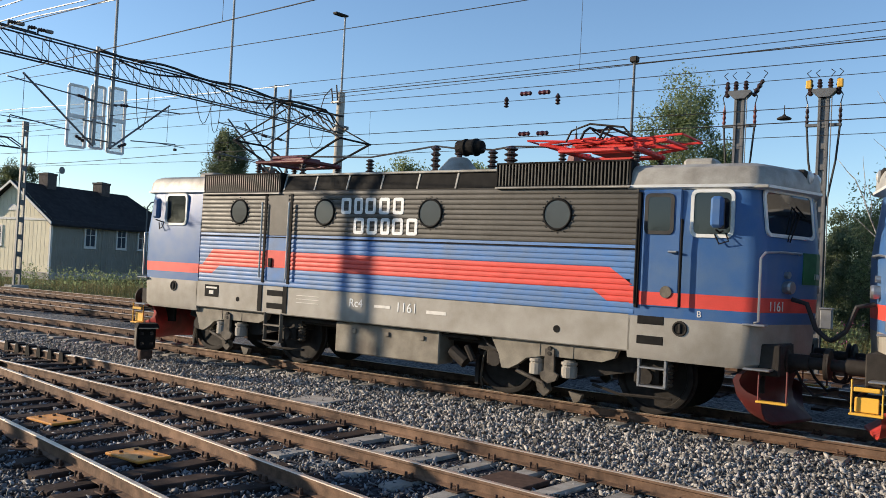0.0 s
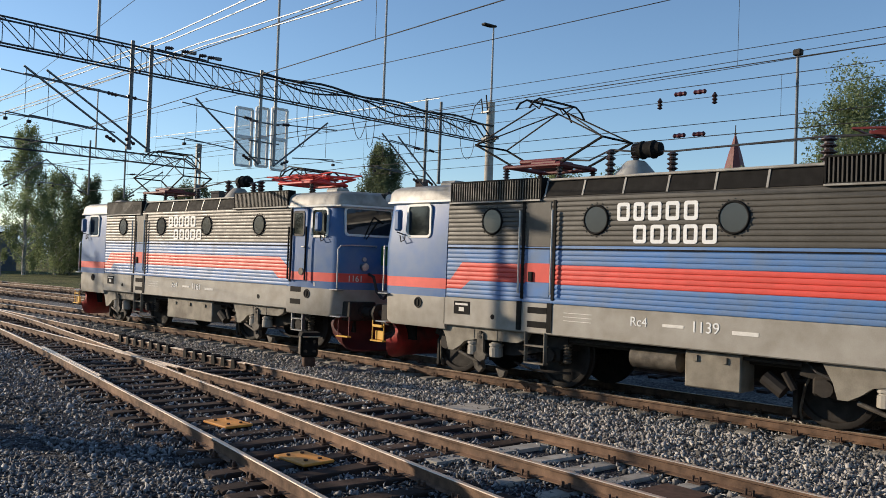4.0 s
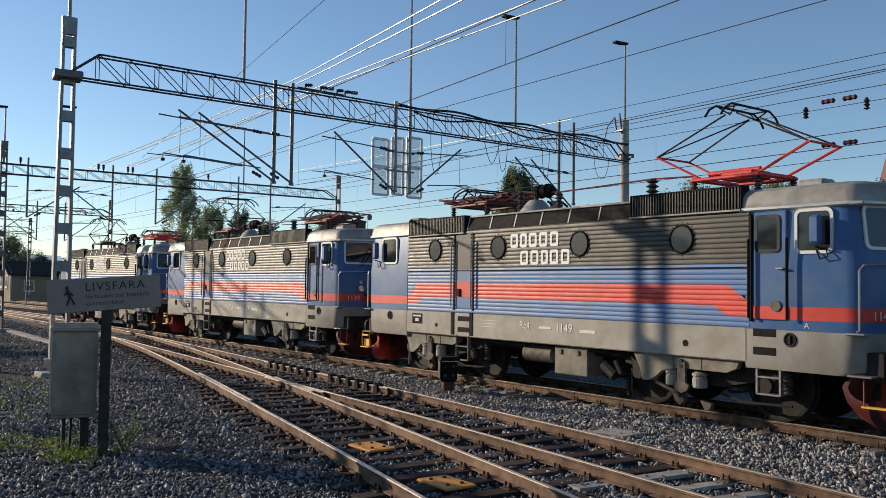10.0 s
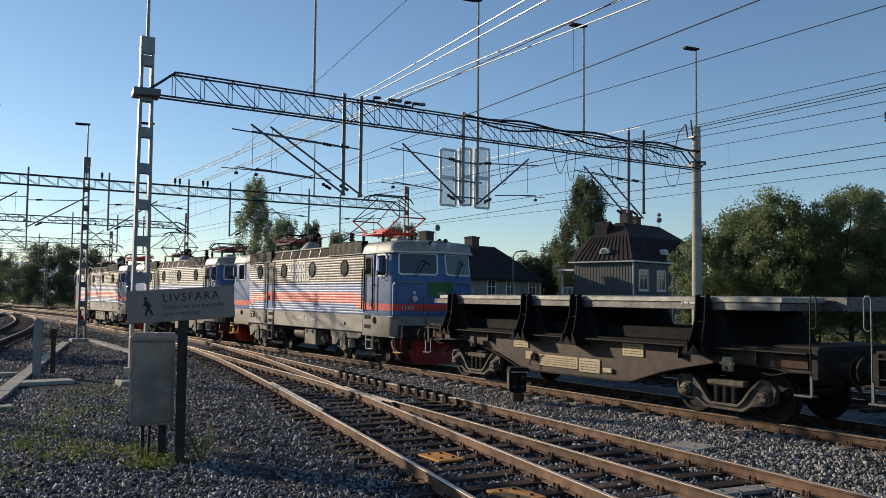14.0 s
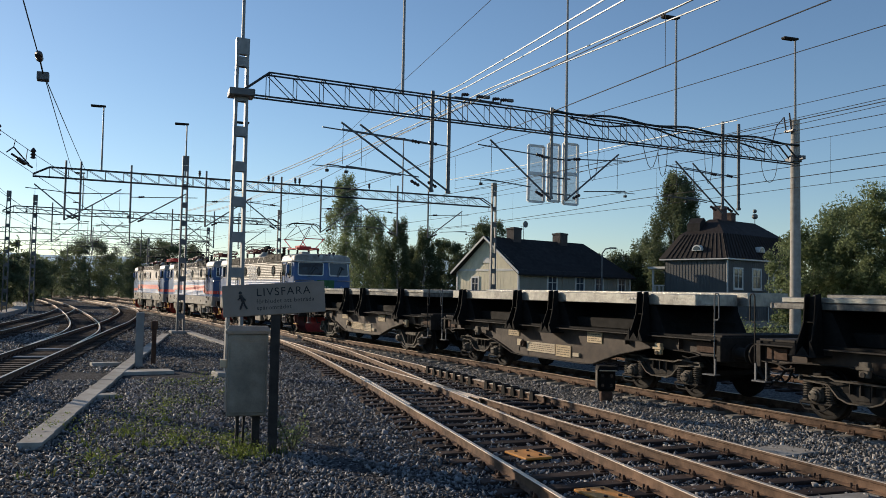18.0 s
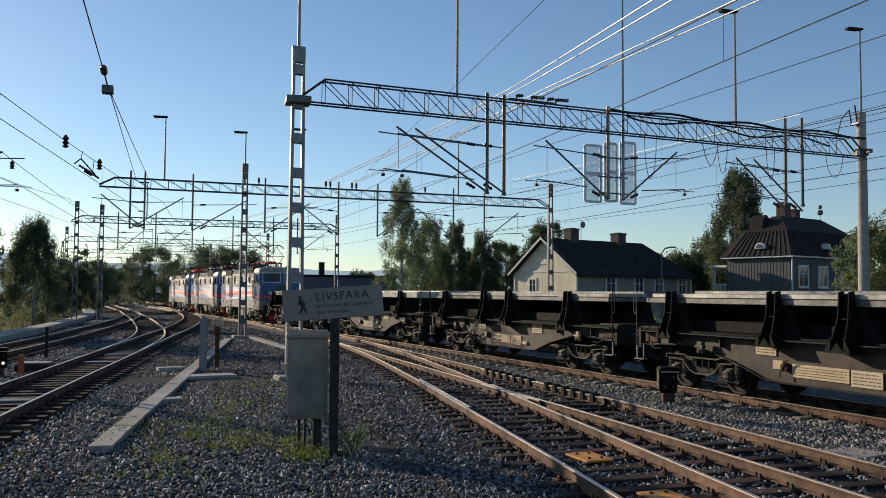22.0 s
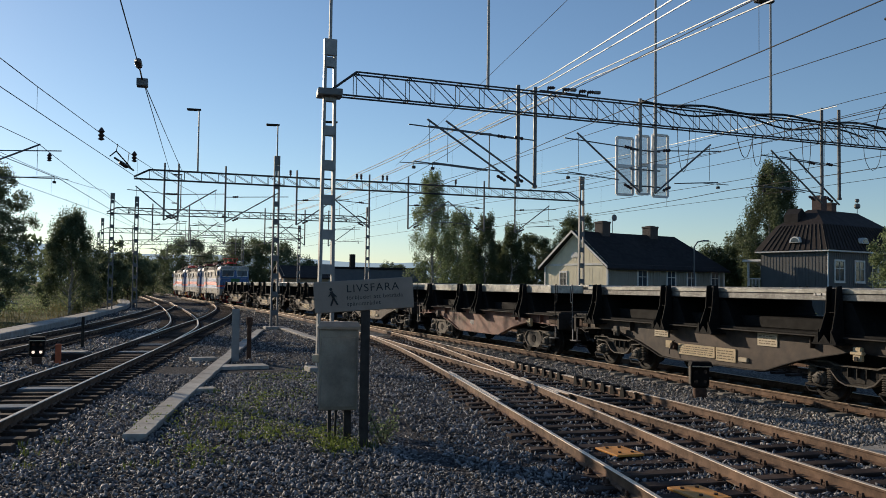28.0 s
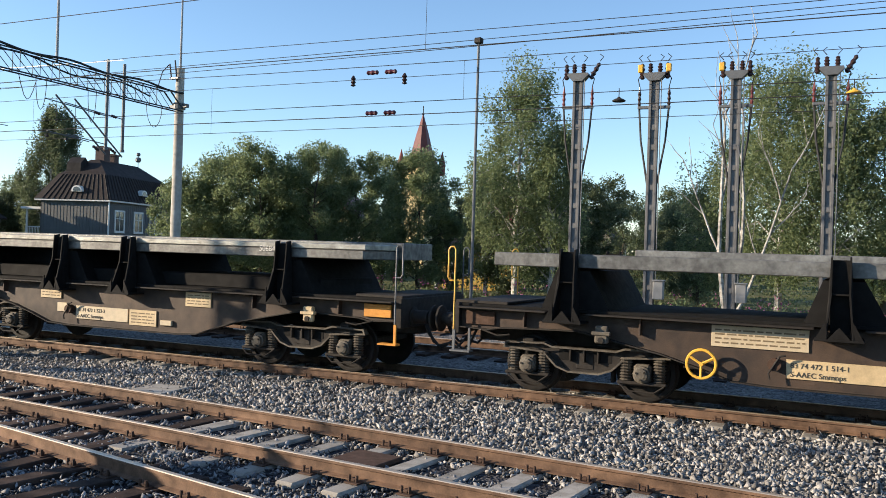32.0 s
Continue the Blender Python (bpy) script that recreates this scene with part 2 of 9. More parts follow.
# ---- mesh building ----
class Geo:
    """Collects solids in one mesh, each with a material slot."""

    def __init__(self):
        self.v, self.f, self.m, self.weld = [], [], [], False

    def add(self, verts, faces, mat=0):
        k = len(self.v)
        self.v.extend(tuple(p) for p in verts)
        self.f.extend(tuple(i + k for i in f) for f in faces)
        self.m.extend([mat] * len(faces))
        return self

    def box(self, x0, x1, y0, y1, z0, z1, c=0.0, mat=0, turn=None):
        if c <= 0:
            vs = [(x, y, z) for x in (x0, x1) for y in (y0, y1) for z in (z0, z1)]
            fs = [(0, 1, 3, 2), (4, 6, 7, 5), (0, 4, 5, 1), (2, 3, 7, 6), (0, 2, 6, 4), (1, 5, 7, 3)]
        else:
            c = min(c, (x1 - x0) / 2.1, (y1 - y0) / 2.1, (z1 - z0) / 2.1)
            vs, idx = [], {}
            for i, x in enumerate((x0, x1)):
                for j, y in enumerate((y0, y1)):
                    for k, z in enumerate((z0, z1)):
                        sx, sy, sz = (c, -c)[i], (c, -c)[j], (c, -c)[k]
                        for a, p in enumerate(((x, y + sy, z + sz), (x + sx, y, z + sz), (x + sx, y + sy, z))):
                            idx[i, j, k, a] = len(vs)
                            vs.append(p)
            fs = []
            g = lambda i, j, k, a: idx[i, j, k, a]
            for i in (0, 1):
                q = [g(i, 0, 0, 0), g(i, 1, 0, 0), g(i, 1, 1, 0), g(i, 0, 1, 0)]
                fs.append(q if i else q[::-1])
                q = [g(0, i, 0, 1), g(0, i, 1, 1), g(1, i, 1, 1), g(1, i, 0, 1)]
                fs.append(q if i else q[::-1])
                q = [g(0, 0, i, 2), g(1, 0, i, 2), g(1, 1, i, 2), g(0, 1, i, 2)]
                fs.append(q if i else q[::-1])
            for p in (0, 1):
                for q in (0, 1):
                    fs.append((g(0, p, q, 1), g(1, p, q, 1), g(1, p, q, 2), g(0, p, q, 2)))
                    fs.append((g(p, 0, q, 0), g(p, 1, q, 0), g(p, 1, q, 2), g(p, 0, q, 2)))
                    fs.append((g(p, q, 0, 0), g(p, q, 1, 0), g(p, q, 1, 1), g(p, q, 0, 1)))
            for i in (0, 1):
                for j in (0, 1):
                    for k in (0, 1):
                        fs.append((g(i, j, k, 0), g(i, j, k, 1), g(i, j, k, 2)))
        if turn is not None:
            vs = [turn @ Vector(p) for p in vs]
        return self.add(vs, fs, mat)

    def cyl(self, p, q, r, n=12, mat=0, r2=None, caps=True):
        p, q = Vector(p), Vector(q)
        d = (q - p).normalized()
        a = d.orthogonal().normalized()
        b = d.cross(a)
        r2 = r if r2 is None else r2
        vs = []
        for e, s in ((p, r), (q, r2)):
            for i in range(n):
                t = 2 * math.pi * i / n
                vs.append(e + (a * math.cos(t) + b * math.sin(t)) * s)
        fs = [(i, (i + 1) % n, n + (i + 1) % n, n + i) for i in range(n)]
        if caps:
            fs += [tuple(range(n))[::-1], tuple(range(n, 2 * n))]
        return self.add(vs, fs, mat)

    def tube(self, pts, r, n=6, mat=0):
        """A bent rod through pts, as one skin."""
        return self.sweep([Vector(p) for p in pts], [r] * len(pts), n, mat)

    def sweep(self, pts, radii, n, mat=0):
        rings, u = [], None
        for k, p in enumerate(pts):
            d = (pts[min(k + 1, len(pts) - 1)] - pts[max(k - 1, 0)]).normalized()
            u = (u - d * u.dot(d)).normalized() if u is not None and (u - d * u.dot(d)).length > 1e-3 else d.orthogonal().normalized()
            w = d.cross(u)
            rings.append([tuple(p + (u * math.cos(2 * math.pi * i / n) + w * math.sin(2 * math.pi * i / n)) * radii[k]) for i in range(n)])
        return self.loft(rings, mat)

    def lathe(self, p, q, prof, n=14, mat=0):
        """Solid of revolution from p to q: prof is (share of the way, radius)."""
        p, q = Vector(p), Vector(q)
        d = (q - p).normalized()
        u = d.orthogonal().normalized()
        w = d.cross(u)
        rings = [[tuple(p.lerp(q, s) + (u * math.cos(2 * math.pi * i / n) + w * math.sin(2 * math.pi * i / n)) * max(r, 1e-3)) for i in range(n)] for s, r in prof]
        return self.loft(rings, mat)

    def prism(self, poly, y0, y1, mat=0, axis="y"):
        """A polygon (x, z) drawn out along y, or (x, y) along z, or (y, z) along x."""
        n = len(poly)
        at = {"y": lambda u, w, d: (u, d, w), "z": lambda u, w, d: (u, w, d), "x": lambda u, w, d: (d, u, w)}[axis]
        vs = [at(u, w, y0) for u, w in poly] + [at(u, w, y1) for u, w in poly]
        fs = [tuple(range(n)), tuple(range(n, 2 * n))[::-1]]
        fs += [(i, i + n, (i + 1) % n + n, (i + 1) % n) for i in range(n)]
        return self.add(vs, fs, mat)

    def loft(self, rings, mat=0, closed=True, caps=True, mats=None):
        """A skin over rings of points; mats: a slot for each band between two rings."""
        n = len(rings[0])
        vs = [p for r in rings for p in r]
        fs = []
        for k in range(len(rings) - 1):
            for i in range(n if closed else n - 1):
                j = (i + 1) % n
                fs.append((k * n + i, k * n + j, (k + 1) * n + j, (k + 1) * n + i))
        if caps:
            fs += [tuple(range(n))[::-1], tuple(range((len(rings) - 1) * n, len(rings) * n))]
        self.add(vs, fs, mat)
        if mats:
            per = n if closed else n - 1
            k0 = len(self.m) - len(fs)
            for k, q in enumerate(mats):
                self.m[k0 + k * per:k0 + (k + 1) * per] = [q] * per
        return self

    def sphere(self, p, r, n=10, mat=0, sz=1.0):
        p = Vector(p)
        rings = []
        for k in range(1, n // 2):
            t = math.pi * k / (n // 2)
            rings.append([p + Vector((r * math.sin(t) * math.cos(2 * math.pi * i / n), r * math.sin(t) * math.sin(2 * math.pi * i / n), -r * sz * math.cos(t))) for i in range(n)])
        return self.loft(rings, mat)

    def torus(self, p, axis, R, r, n=20, mat=0, m=6):
        p, d = Vector(p), Vector(axis).normalized()
        a = d.orthogonal().normalized()
        b = d.cross(a)
        rings = []
        for i in range(n + 1):
            t = 2 * math.pi * i / n
            u = a * math.cos(t) + b * math.sin(t)
            rings.append([p + u * (R + r * math.cos(2 * math.pi * k / m)) + d * r * math.sin(2 * math.pi * k / m) for k in range(m)])
        return self.loft(rings, mat, True, False)

    def mirrored(self, axis):
        """This and its mirror image across axis 0, 1 or 2."""
        s = [1, 1, 1]
        s[axis] = -1
        vs, fs, ms = list(self.v), list(self.f), list(self.m)
        k = len(vs)
        self.v.extend((x * s[0], y * s[1], z * s[2]) for x, y, z in vs)
        self.f.extend(tuple(i + k for i in reversed(f)) for f in fs)
        self.m.extend(ms)
        return self

    def mesh(self, name, mats):
        me = bpy.data.meshes.new(name)
        me.from_pydata([tuple(p) for p in self.v], [], self.f)
        for m in mats if isinstance(mats, (list, tuple)) else [mats]:
            me.materials.append(m)
        me.polygons.foreach_set("material_index", self.m)
        me.update()
        bm = bmesh.new()
        bm.from_mesh(me)
        if self.weld:
            bmesh.ops.remove_doubles(bm, verts=bm.verts, dist=1e-4)
        bmesh.ops.recalc_face_normals(bm, faces=bm.faces)
        bm.to_mesh(me)
        bm.free()
        return me


def part(name, geo, mats, parent=None, label="", m=None, smooth=False):
    """One mesh object under a thing or part; geo may be a mesh that is shared."""
    me = geo if isinstance(geo, bpy.types.Mesh) else geo.mesh(name, mats)
    if smooth:
        me.shade_smooth() if smooth is True else me.set_sharp_from_angle(angle=radians(smooth))
    ob = new(name, me)
    if parent is not None:
        ob.parent = parent
    if m is not None:
        ob.matrix_basis = m
    if label:
        ob["label"] = label
    return ob


def thing(name, label, category, group="", kind="", m=None):
    ob = new(name)
    ob.empty_display_size = 0.2
    if m is not None:
        ob.matrix_basis = m
    return tagged(ob, label, category, group, kind)


def lettering(name, text, size, mat, parent, m, depth=0.004, space=1.0):
    """Letters in Blender's own font, as a mesh that faces -y: x runs along the line of text."""
    cu = bpy.data.curves.new(name, "FONT")
    cu.body, cu.size, cu.extrude, cu.space_character = text, size, depth, space
    tmp = bpy.data.objects.new(name, cu)
    me = bpy.data.meshes.new_from_object(tmp)
    bpy.data.objects.remove(tmp)
    me.materials.clear()
    me.materials.append(mat)
    ob = new(name, me)
    ob.parent = parent
    ob.matrix_basis = m @ pose(0, 0, 0, 90)
    return ob


# ---- the lines of the tracks ----
def near_side(x):
    """Plan of the running track: y of the train's near side, and the slope, at x."""
    xc = min(max(x, -45.0), 5.0)
    s = 0.0892 - 0.0017385 * xc
    return 12.4655 + 0.0892 * xc - 0.00086926 * xc * xc + s * (x - xc), s


class Line:
    """A smooth line through points of the plan, read by its length s from its first point."""

    def __init__(self, pts, step=0.5):
        p = np.array(pts, float)
        q = np.vstack([2 * p[0] - p[1], p, 2 * p[-1] - p[-2]])
        out = []
        for i in range(1, len(q) - 2):
            a, b, c, d = q[i - 1], q[i], q[i + 1], q[i + 2]
            n = max(2, int(np.linalg.norm(c - b) / step))
            for t in np.arange(n) / n:
                out.append(0.5 * (2 * b + (c - a) * t + (2 * a - 5 * b + 4 * c - d) * t * t + (3 * b - a - 3 * c + d) * t ** 3))
        out.append(q[-2])
        self.p = np.array(out)
        self.s = np.concatenate([[0], np.cumsum(np.linalg.norm(np.diff(self.p, axis=0), axis=1))])

    def at(self, s, off=0.0):
        x, y = np.interp(s, self.s, self.p[:, 0]), np.interp(s, self.s, self.p[:, 1])
        a, b = max(s - 0.6, 0), min(s + 0.6, self.s[-1])
        dx, dy = np.interp(b, self.s, self.p[:, 0]) - np.interp(a, self.s, self.p[:, 0]), np.interp(b, self.s, self.p[:, 1]) - np.interp(a, self.s, self.p[:, 1])
        h = math.atan2(dy, dx)
        return float(x - math.sin(h) * off), float(y + math.cos(h) * off), h


def main_at(off=0.0, lo=-190, hi=164, step=6):
    out = []
    for x in range(lo, hi + 1, step):
        y, s = near_side(x)
        k = math.hypot(1, s)
        out.append((x - s / k * (1.5 + off), y + 1 / k * (1.5 + off)))
    return out


LINE_A = Line(main_at())          # the train's track; its s = 0 is far off
LINE_F = Line(main_at(4.9))       # two more tracks behind it
LINE_G = Line(main_at(9.4))
LINE_B = Line([(14, 7.9), (0, 7.87), (-12, 7.83), (-20, 7.5), (-28, 7.15), (-36, 6.78), (-46, 6.1), (-56, 5.1), (-66, 3.95), (-76, 2.42)])
LINE_C = Line([(14, 2.75), (6, 3.75), (0, 4.42), (-7, 5.06), (-11.3, 5.42), (-16, 5.77), (-21, 6.13), (-26, 6.42), (-31, 6.62), (-38, 6.66)])
LINE_D = Line([(0, -5.2), (-15, -4.2), (-20, -3.85), (-30, -3.1), (-36, -2.65), (-46, -1.9), (-56, -1.1), (-67, -0.62), (-78, -0.5), (-92, -1.15), (-110, -3.2), (-130, -6.2)])
LINE_H = Line([(-33, -2.87), (-43.6, -2.4), (-52, -2.62), (-61, -3.3), (-70, -4.15), (-80, -5.2), (-88, -6.1)])
LINE_E = Line([(0, -10.2), (-15, -8.9), (-30, -7.65), (-45, -6.5), (-60, -5.9), (-72, -5.65), (-86, -6.0), (-100, -7.5), (-125, -10.9), (-158, -15.9), (-190, -21.3)])
S0 = float(np.interp(0, LINE_A.p[:, 0], LINE_A.s))   # s of x = 0 on the train's track


def train_place(t):
    """Where the first wagon's leading bogie stands at t, along the track from x = 0."""
    return 30.21 - 2.986 * t - 0.046977 * t * t + 3.91e-5 * t ** 3


def train_pose(s):
    x, y, h = LINE_A.at(S0 + s)
    return pose(x, y, 0, 0, 0, math.degrees(h))


# ---- ground, ballast and tracks ----
GRASS = earth("rough_grass", [(0.3, (0.05, 0.06, 0.022)), (0.5, (0.09, 0.095, 0.035)), (0.7, (0.14, 0.12, 0.055))], 0.25, 9, 0.6)
STONES = earth("old_ballast", [(0.3, (0.028, 0.028, 0.032)), (0.55, (0.053, 0.053, 0.057)), (0.75, (0.088, 0.087, 0.087))], 0.5, 22, 1.0, 0.05)
FRESH = earth("fresh_ballast", [(0.3, (0.095, 0.094, 0.092)), (0.55, (0.16, 0.156, 0.15)), (0.75, (0.235, 0.225, 0.21))], 0.5, 22, 1.0, 0.05)
STONE = island("old_ballast_stone", (0.024, 0.025, 0.028), (0.32, 0.32, 0.325), 0.62)
STONEF = island("fresh_ballast_stone", (0.05, 0.048, 0.046), (0.46, 0.435, 0.40), 0.8)


def ground_height(x, y):
    return -0.42 + 0.05 * noise.noise((x * 0.08, y * 0.08, 0)) + 0.03 * noise.noise((x * 0.4, y * 0.4, 3))


def build_ground():
    g = Geo()
    xs = [-3000, -900, -400] + list(range(-240, 61, 6)) + [150, 400, 900, 3000]
    ys = [-3000, -900, -300, -120] + list(range(-60, 121, 6)) + [200, 400, 900, 3000]
    vs = [(x, y, ground_height(x, y) if abs(x) < 240 else -0.45) for x in xs for y in ys]
    n = len(ys)
    fs = [(i * n + j, (i + 1) * n + j, (i + 1) * n + j + 1, i * n + j + 1) for i in range(len(xs) - 1) for j in range(n - 1)]
    g.add(vs, fs)
    ob = part("ground", g, GRASS, smooth=True)
    tagged(ob, "rough dry grass ground round the railway yard", "ground", kind="structure")


def build_ballast():
    g = Geo()
    xs = np.concatenate([np.arange(-190, -46, 6.0), np.arange(-46, 16, 1.0), np.arange(16, 165, 8.0)])
    prof = np.concatenate([[-2.0, -1.4], np.linspace(-1.0, 25, 40), [25.6, 26.4]])
    vs, k = [], len(prof) + 1
    rows = []
    for x in xs:
        ya = near_side(x)[0] + 1.5
        lo = -11.5 - (max(0, -x - 70) * 0.16)
        row = [(x, lo - 1.2, -0.75), (x, lo, -0.3)]
        for y in np.linspace(lo + 0.6, ya + 11.2, 46):
            row.append((x, y, -0.215 + 0.03 * noise.noise((x * 0.5, y * 0.5, 1)) - (0.05 if y < 3 else 0)))
        row += [(x, ya + 12, -0.3), (x, ya + 13.5, -0.75)]
        rows.append(row)
    n = len(rows[0])
    vs = [p for r in rows for p in r]
    fs = [(i * n + j, (i + 1) * n + j, (i + 1) * n + j + 1, i * n + j + 1) for i in range(len(rows) - 1) for j in range(n - 1)]
    g.add(vs, fs)
    for k, f in enumerate(fs):
        x, y = vs[f[0]][:2]
        g.m[k] = 1 if y > min(8.4, near_side(x)[0] - 0.4) and x > -60 else 0
    ob = part("ballast_bed", g, [STONES, FRESH], smooth=True)
    tagged(ob, "bed of grey crushed-stone railway ballast", "ballast", kind="structure")


def build_stones():
    """Loose stones on the ballast near the camera, as real geometry."""
    rng = np.random.default_rng(5)
    def field(n, x0, x1, y0, y1, lo, hi):
        return np.column_stack([rng.uniform(x0, x1, n), rng.uniform(y0, y1, n), rng.uniform(lo, hi, n)])
    pts = np.vstack([field(20000, -11, 0.5, 2.0, 8.0, 0.016, 0.036), field(26000, -14, 2, 8.3, 13.8, 0.022, 0.044),
                     field(17000, -26, -11, 2, 11.5, 0.02, 0.04), field(17000, -13, -4, -3.0, 3.2, 0.016, 0.036),
                     field(16000, -24, -13, -4.5, 2.5, 0.02, 0.038), field(10000, -45, -26, -4, 10, 0.025, 0.045), field(9000, -48, -20, -9.0, -3.0, 0.028, 0.05), field(8000, -85, -45, -9, 5, 0.035, 0.06)])
    d = np.hypot(pts[:, 0], pts[:, 1])
    pts = pts[d > 3.0]
    # the ends of the sleepers under the train stay half clear of stones
    off = np.array([(b - near_side(a)[0] - 1.5) / math.hypot(1, near_side(a)[1]) for a, b, _ in pts])
    pts = pts[~((np.abs(off + 1.08) < 0.2) & (rng.uniform(0, 1, len(pts)) < 0.7))]
    n = len(pts)
    base = np.array([(1, 0, 0), (-1, 0, 0), (0, 1, 0), (0, -1, 0), (0, 0, 1), (0, 0, -1)], float)
    v = base[None] * rng.uniform(0.4, 1.45, (n, 6, 1)) * np.array((1.25, 0.95, 0.7)) + rng.uniform(-0.28, 0.28, (n, 6, 3))
    v *= rng.uniform(0.45, 1.45, (n, 1, 3))
    q = rng.normal(size=(n, 4))
    q /= np.linalg.norm(q, axis=1)[:, None]
    w, x, y, z = q.T
    R = np.array([[1 - 2 * (y * y + z * z), 2 * (x * y - z * w), 2 * (x * z + y * w)], [2 * (x * y + z * w), 1 - 2 * (x * x + z * z), 2 * (y * z - x * w)],
                  [2 * (x * z - y * w), 2 * (y * z + x * w), 1 - 2 * (x * x + y * y)]]).transpose(2, 0, 1)
    v = np.einsum("nij,nkj->nki", R, v) * pts[:, 2][:, None, None]
    zz = np.array([-0.205 + 0.03 * noise.noise((a * 0.5, b * 0.5, 1)) - (0.05 if b < 3 else 0) for a, b, _ in pts])
    v += np.column_stack([pts[:, 0], pts[:, 1], zz + rng.uniform(-0.012, 0.022, n)])[:, None, :]
    f = np.array([(0, 2, 4), (2, 1, 4), (1, 3, 4), (3, 0, 4), (2, 0, 5), (1, 2, 5), (3, 1, 5), (0, 3, 5)])
    tri = (f[None] + (np.arange(n) * 6)[:, None, None]).reshape(-1, 3)
    me = bpy.data.meshes.new("gravel")
    me.vertices.add(n * 6)
    me.vertices.foreach_set("co", v.reshape(-1))
    me.loops.add(len(tri) * 3)
    me.loops.foreach_set("vertex_index", tri.reshape(-1))
    me.polygons.add(len(tri))
    me.polygons.foreach_set("loop_start", np.arange(len(tri)) * 3)
    me.polygons.foreach_set("loop_total", np.full(len(tri), 3))
    me.update(calc_edges=True)
    me.materials.append(STONE)
    me.materials.append(STONEF)
    fresh = (pts[:, 1] > 8.0 - np.maximum(0, -16 - pts[:, 0]) * 0.02).astype(int)
    me.polygons.foreach_set("material_index", np.repeat(fresh, 8))
    tagged(new("gravel", me), "loose grey crushed stones lying on the ballast", "gravel", kind="stuff")


RAIL_PROFILE = [(-0.062, -0.16), (0.062, -0.16), (0.062, -0.148), (0.012, -0.13), (0.012, -0.045), (0.034, -0.035), (0.034, -0.008), (0.026, 0.0), (-0.026, 0.0), (-0.034, -0.008), (-0.034, -0.035), (-0.012, -0.045), (-0.012, -0.13), (-0.062, -0.148)]


def rail(line, off, s0, s1, parent, step=1.0, name="rail"):
    """A rail of a track, drawn along its line from s0 to s1."""
    n = max(2, int((s1 - s0) / step) + 1)
    g = Geo()
    vs, k = [], len(RAIL_PROFILE)
    for s in np.linspace(s0, s1, n):
        x, y, h = line.at(s, off)
        for u, w in RAIL_PROFILE:
            vs.append((x - math.sin(h) * u, y + math.cos(h) * u, w))
    for i in range(n - 1):
        for j in range(k):
            a, b = i * k + j, i * k + (j + 1) % k
            g.add([], [(a, b, b + k, a + k)], 1 if j in (6, 7, 8) else 0)
    g.add([], [tuple(range(k)), tuple(range((n - 1) * k, n * k))], 0)
    g.v = vs
    return part(name, g, [RAILSIDE, RAILTOP], parent)


def sleeper_mesh(kind):
    g = Geo()
    if kind == "timber":
        g.box(-0.12, 0.12, -1.3, 1.3, -0.33, -0.165, 0.012)
    elif kind == "mono":
        g.box(-0.12, 0.12, -1.25, 1.25, -0.36, -0.17, 0.025)
    else:
        for s in (-1, 1):
            a, b = sorted((s * 0.35, s * 1.25))
            g.box(-0.13, 0.13, a, b, -0.36, -0.17, 0.03)
        g.box(-0.09, 0.09, -0.36, 0.36, -0.36, -0.20, 0.02)
    return g.mesh("sleeper", TIMBER if kind == "timber" else SLEEPERC)


def clips_mesh():
    """The base plate and screws of one rail on one sleeper."""
    g = Geo()
    g.box(-0.085, 0.085, -0.17, 0.17, -0.168, -0.152, 0.004)
    for s in (-1, 1):
        g.box(-0.035, 0.035, s * 0.1 - 0.03, s * 0.1 + 0.03, -0.155, -0.115, 0.012)
        g.cyl((-0.045, s * 0.12, -0.15), (-0.045, s * 0.12, -0.085), 0.016, 6)
        g.cyl((0.045, s * 0.12, -0.15), (0.045, s * 0.12, -0.085), 0.016, 6)
    return g


CLIP = clips_mesh()


def add_geo(g, src, m, mat=0):
    g.add([m @ Vector(p) for p in src.v], src.f, mat)


def build_track(name, label, line, kind, s_parts, s_all, spacing=0.6, rails=((-0.75, None), (0.75, None)), skip=None):
    """A track: its rails, the sleepers that pass near as pieces, the far ones joined."""
    th = thing(name, label, "railway track", kind="structure")
    for off, span in rails:
        a, b = span or s_all
        rail(line, off, a, b, th)
    me = sleeper_mesh(kind)
    far, clips = Geo(), Geo()
    src = Geo().box(-0.12, 0.12, -1.28, 1.28, -0.34, -0.165)
    rng = random.Random(len(label) * 7 + 3)
    s = s_all[0]
    while s < s_all[1]:
        x, y, h = line.at(s)
        if not (skip and skip(s)):
            m = pose(x, y, rng.uniform(-0.008, 0.004), 0, 0, math.degrees(h) + rng.uniform(-1.5, 1.5))
            if s_parts[0] <= s <= s_parts[1]:
                part("sleeper", me, None, th, m=m)
            else:
                add_geo(far, src, m)
            if s_parts[0] <= s <= s_parts[1]:
                for off in (-0.75, 0.75):
                    add_geo(clips, CLIP, m @ pose(0, off, 0))
        s += spacing * rng.uniform(0.97, 1.03)
    if far.v:
        ob = part("far_sleepers", far, TIMBER if kind == "timber" else CONCRETE, th)
        ob["kind"] = "stuff"
    if clips.v:
        ob = part("rail_fastenings", clips, RUST, th)
        ob["kind"] = "stuff"
    return th


def s_of(line, x):
    i = int(np.argmin(np.abs(line.p[:, 0] - x)))
    return float(line.s[i])


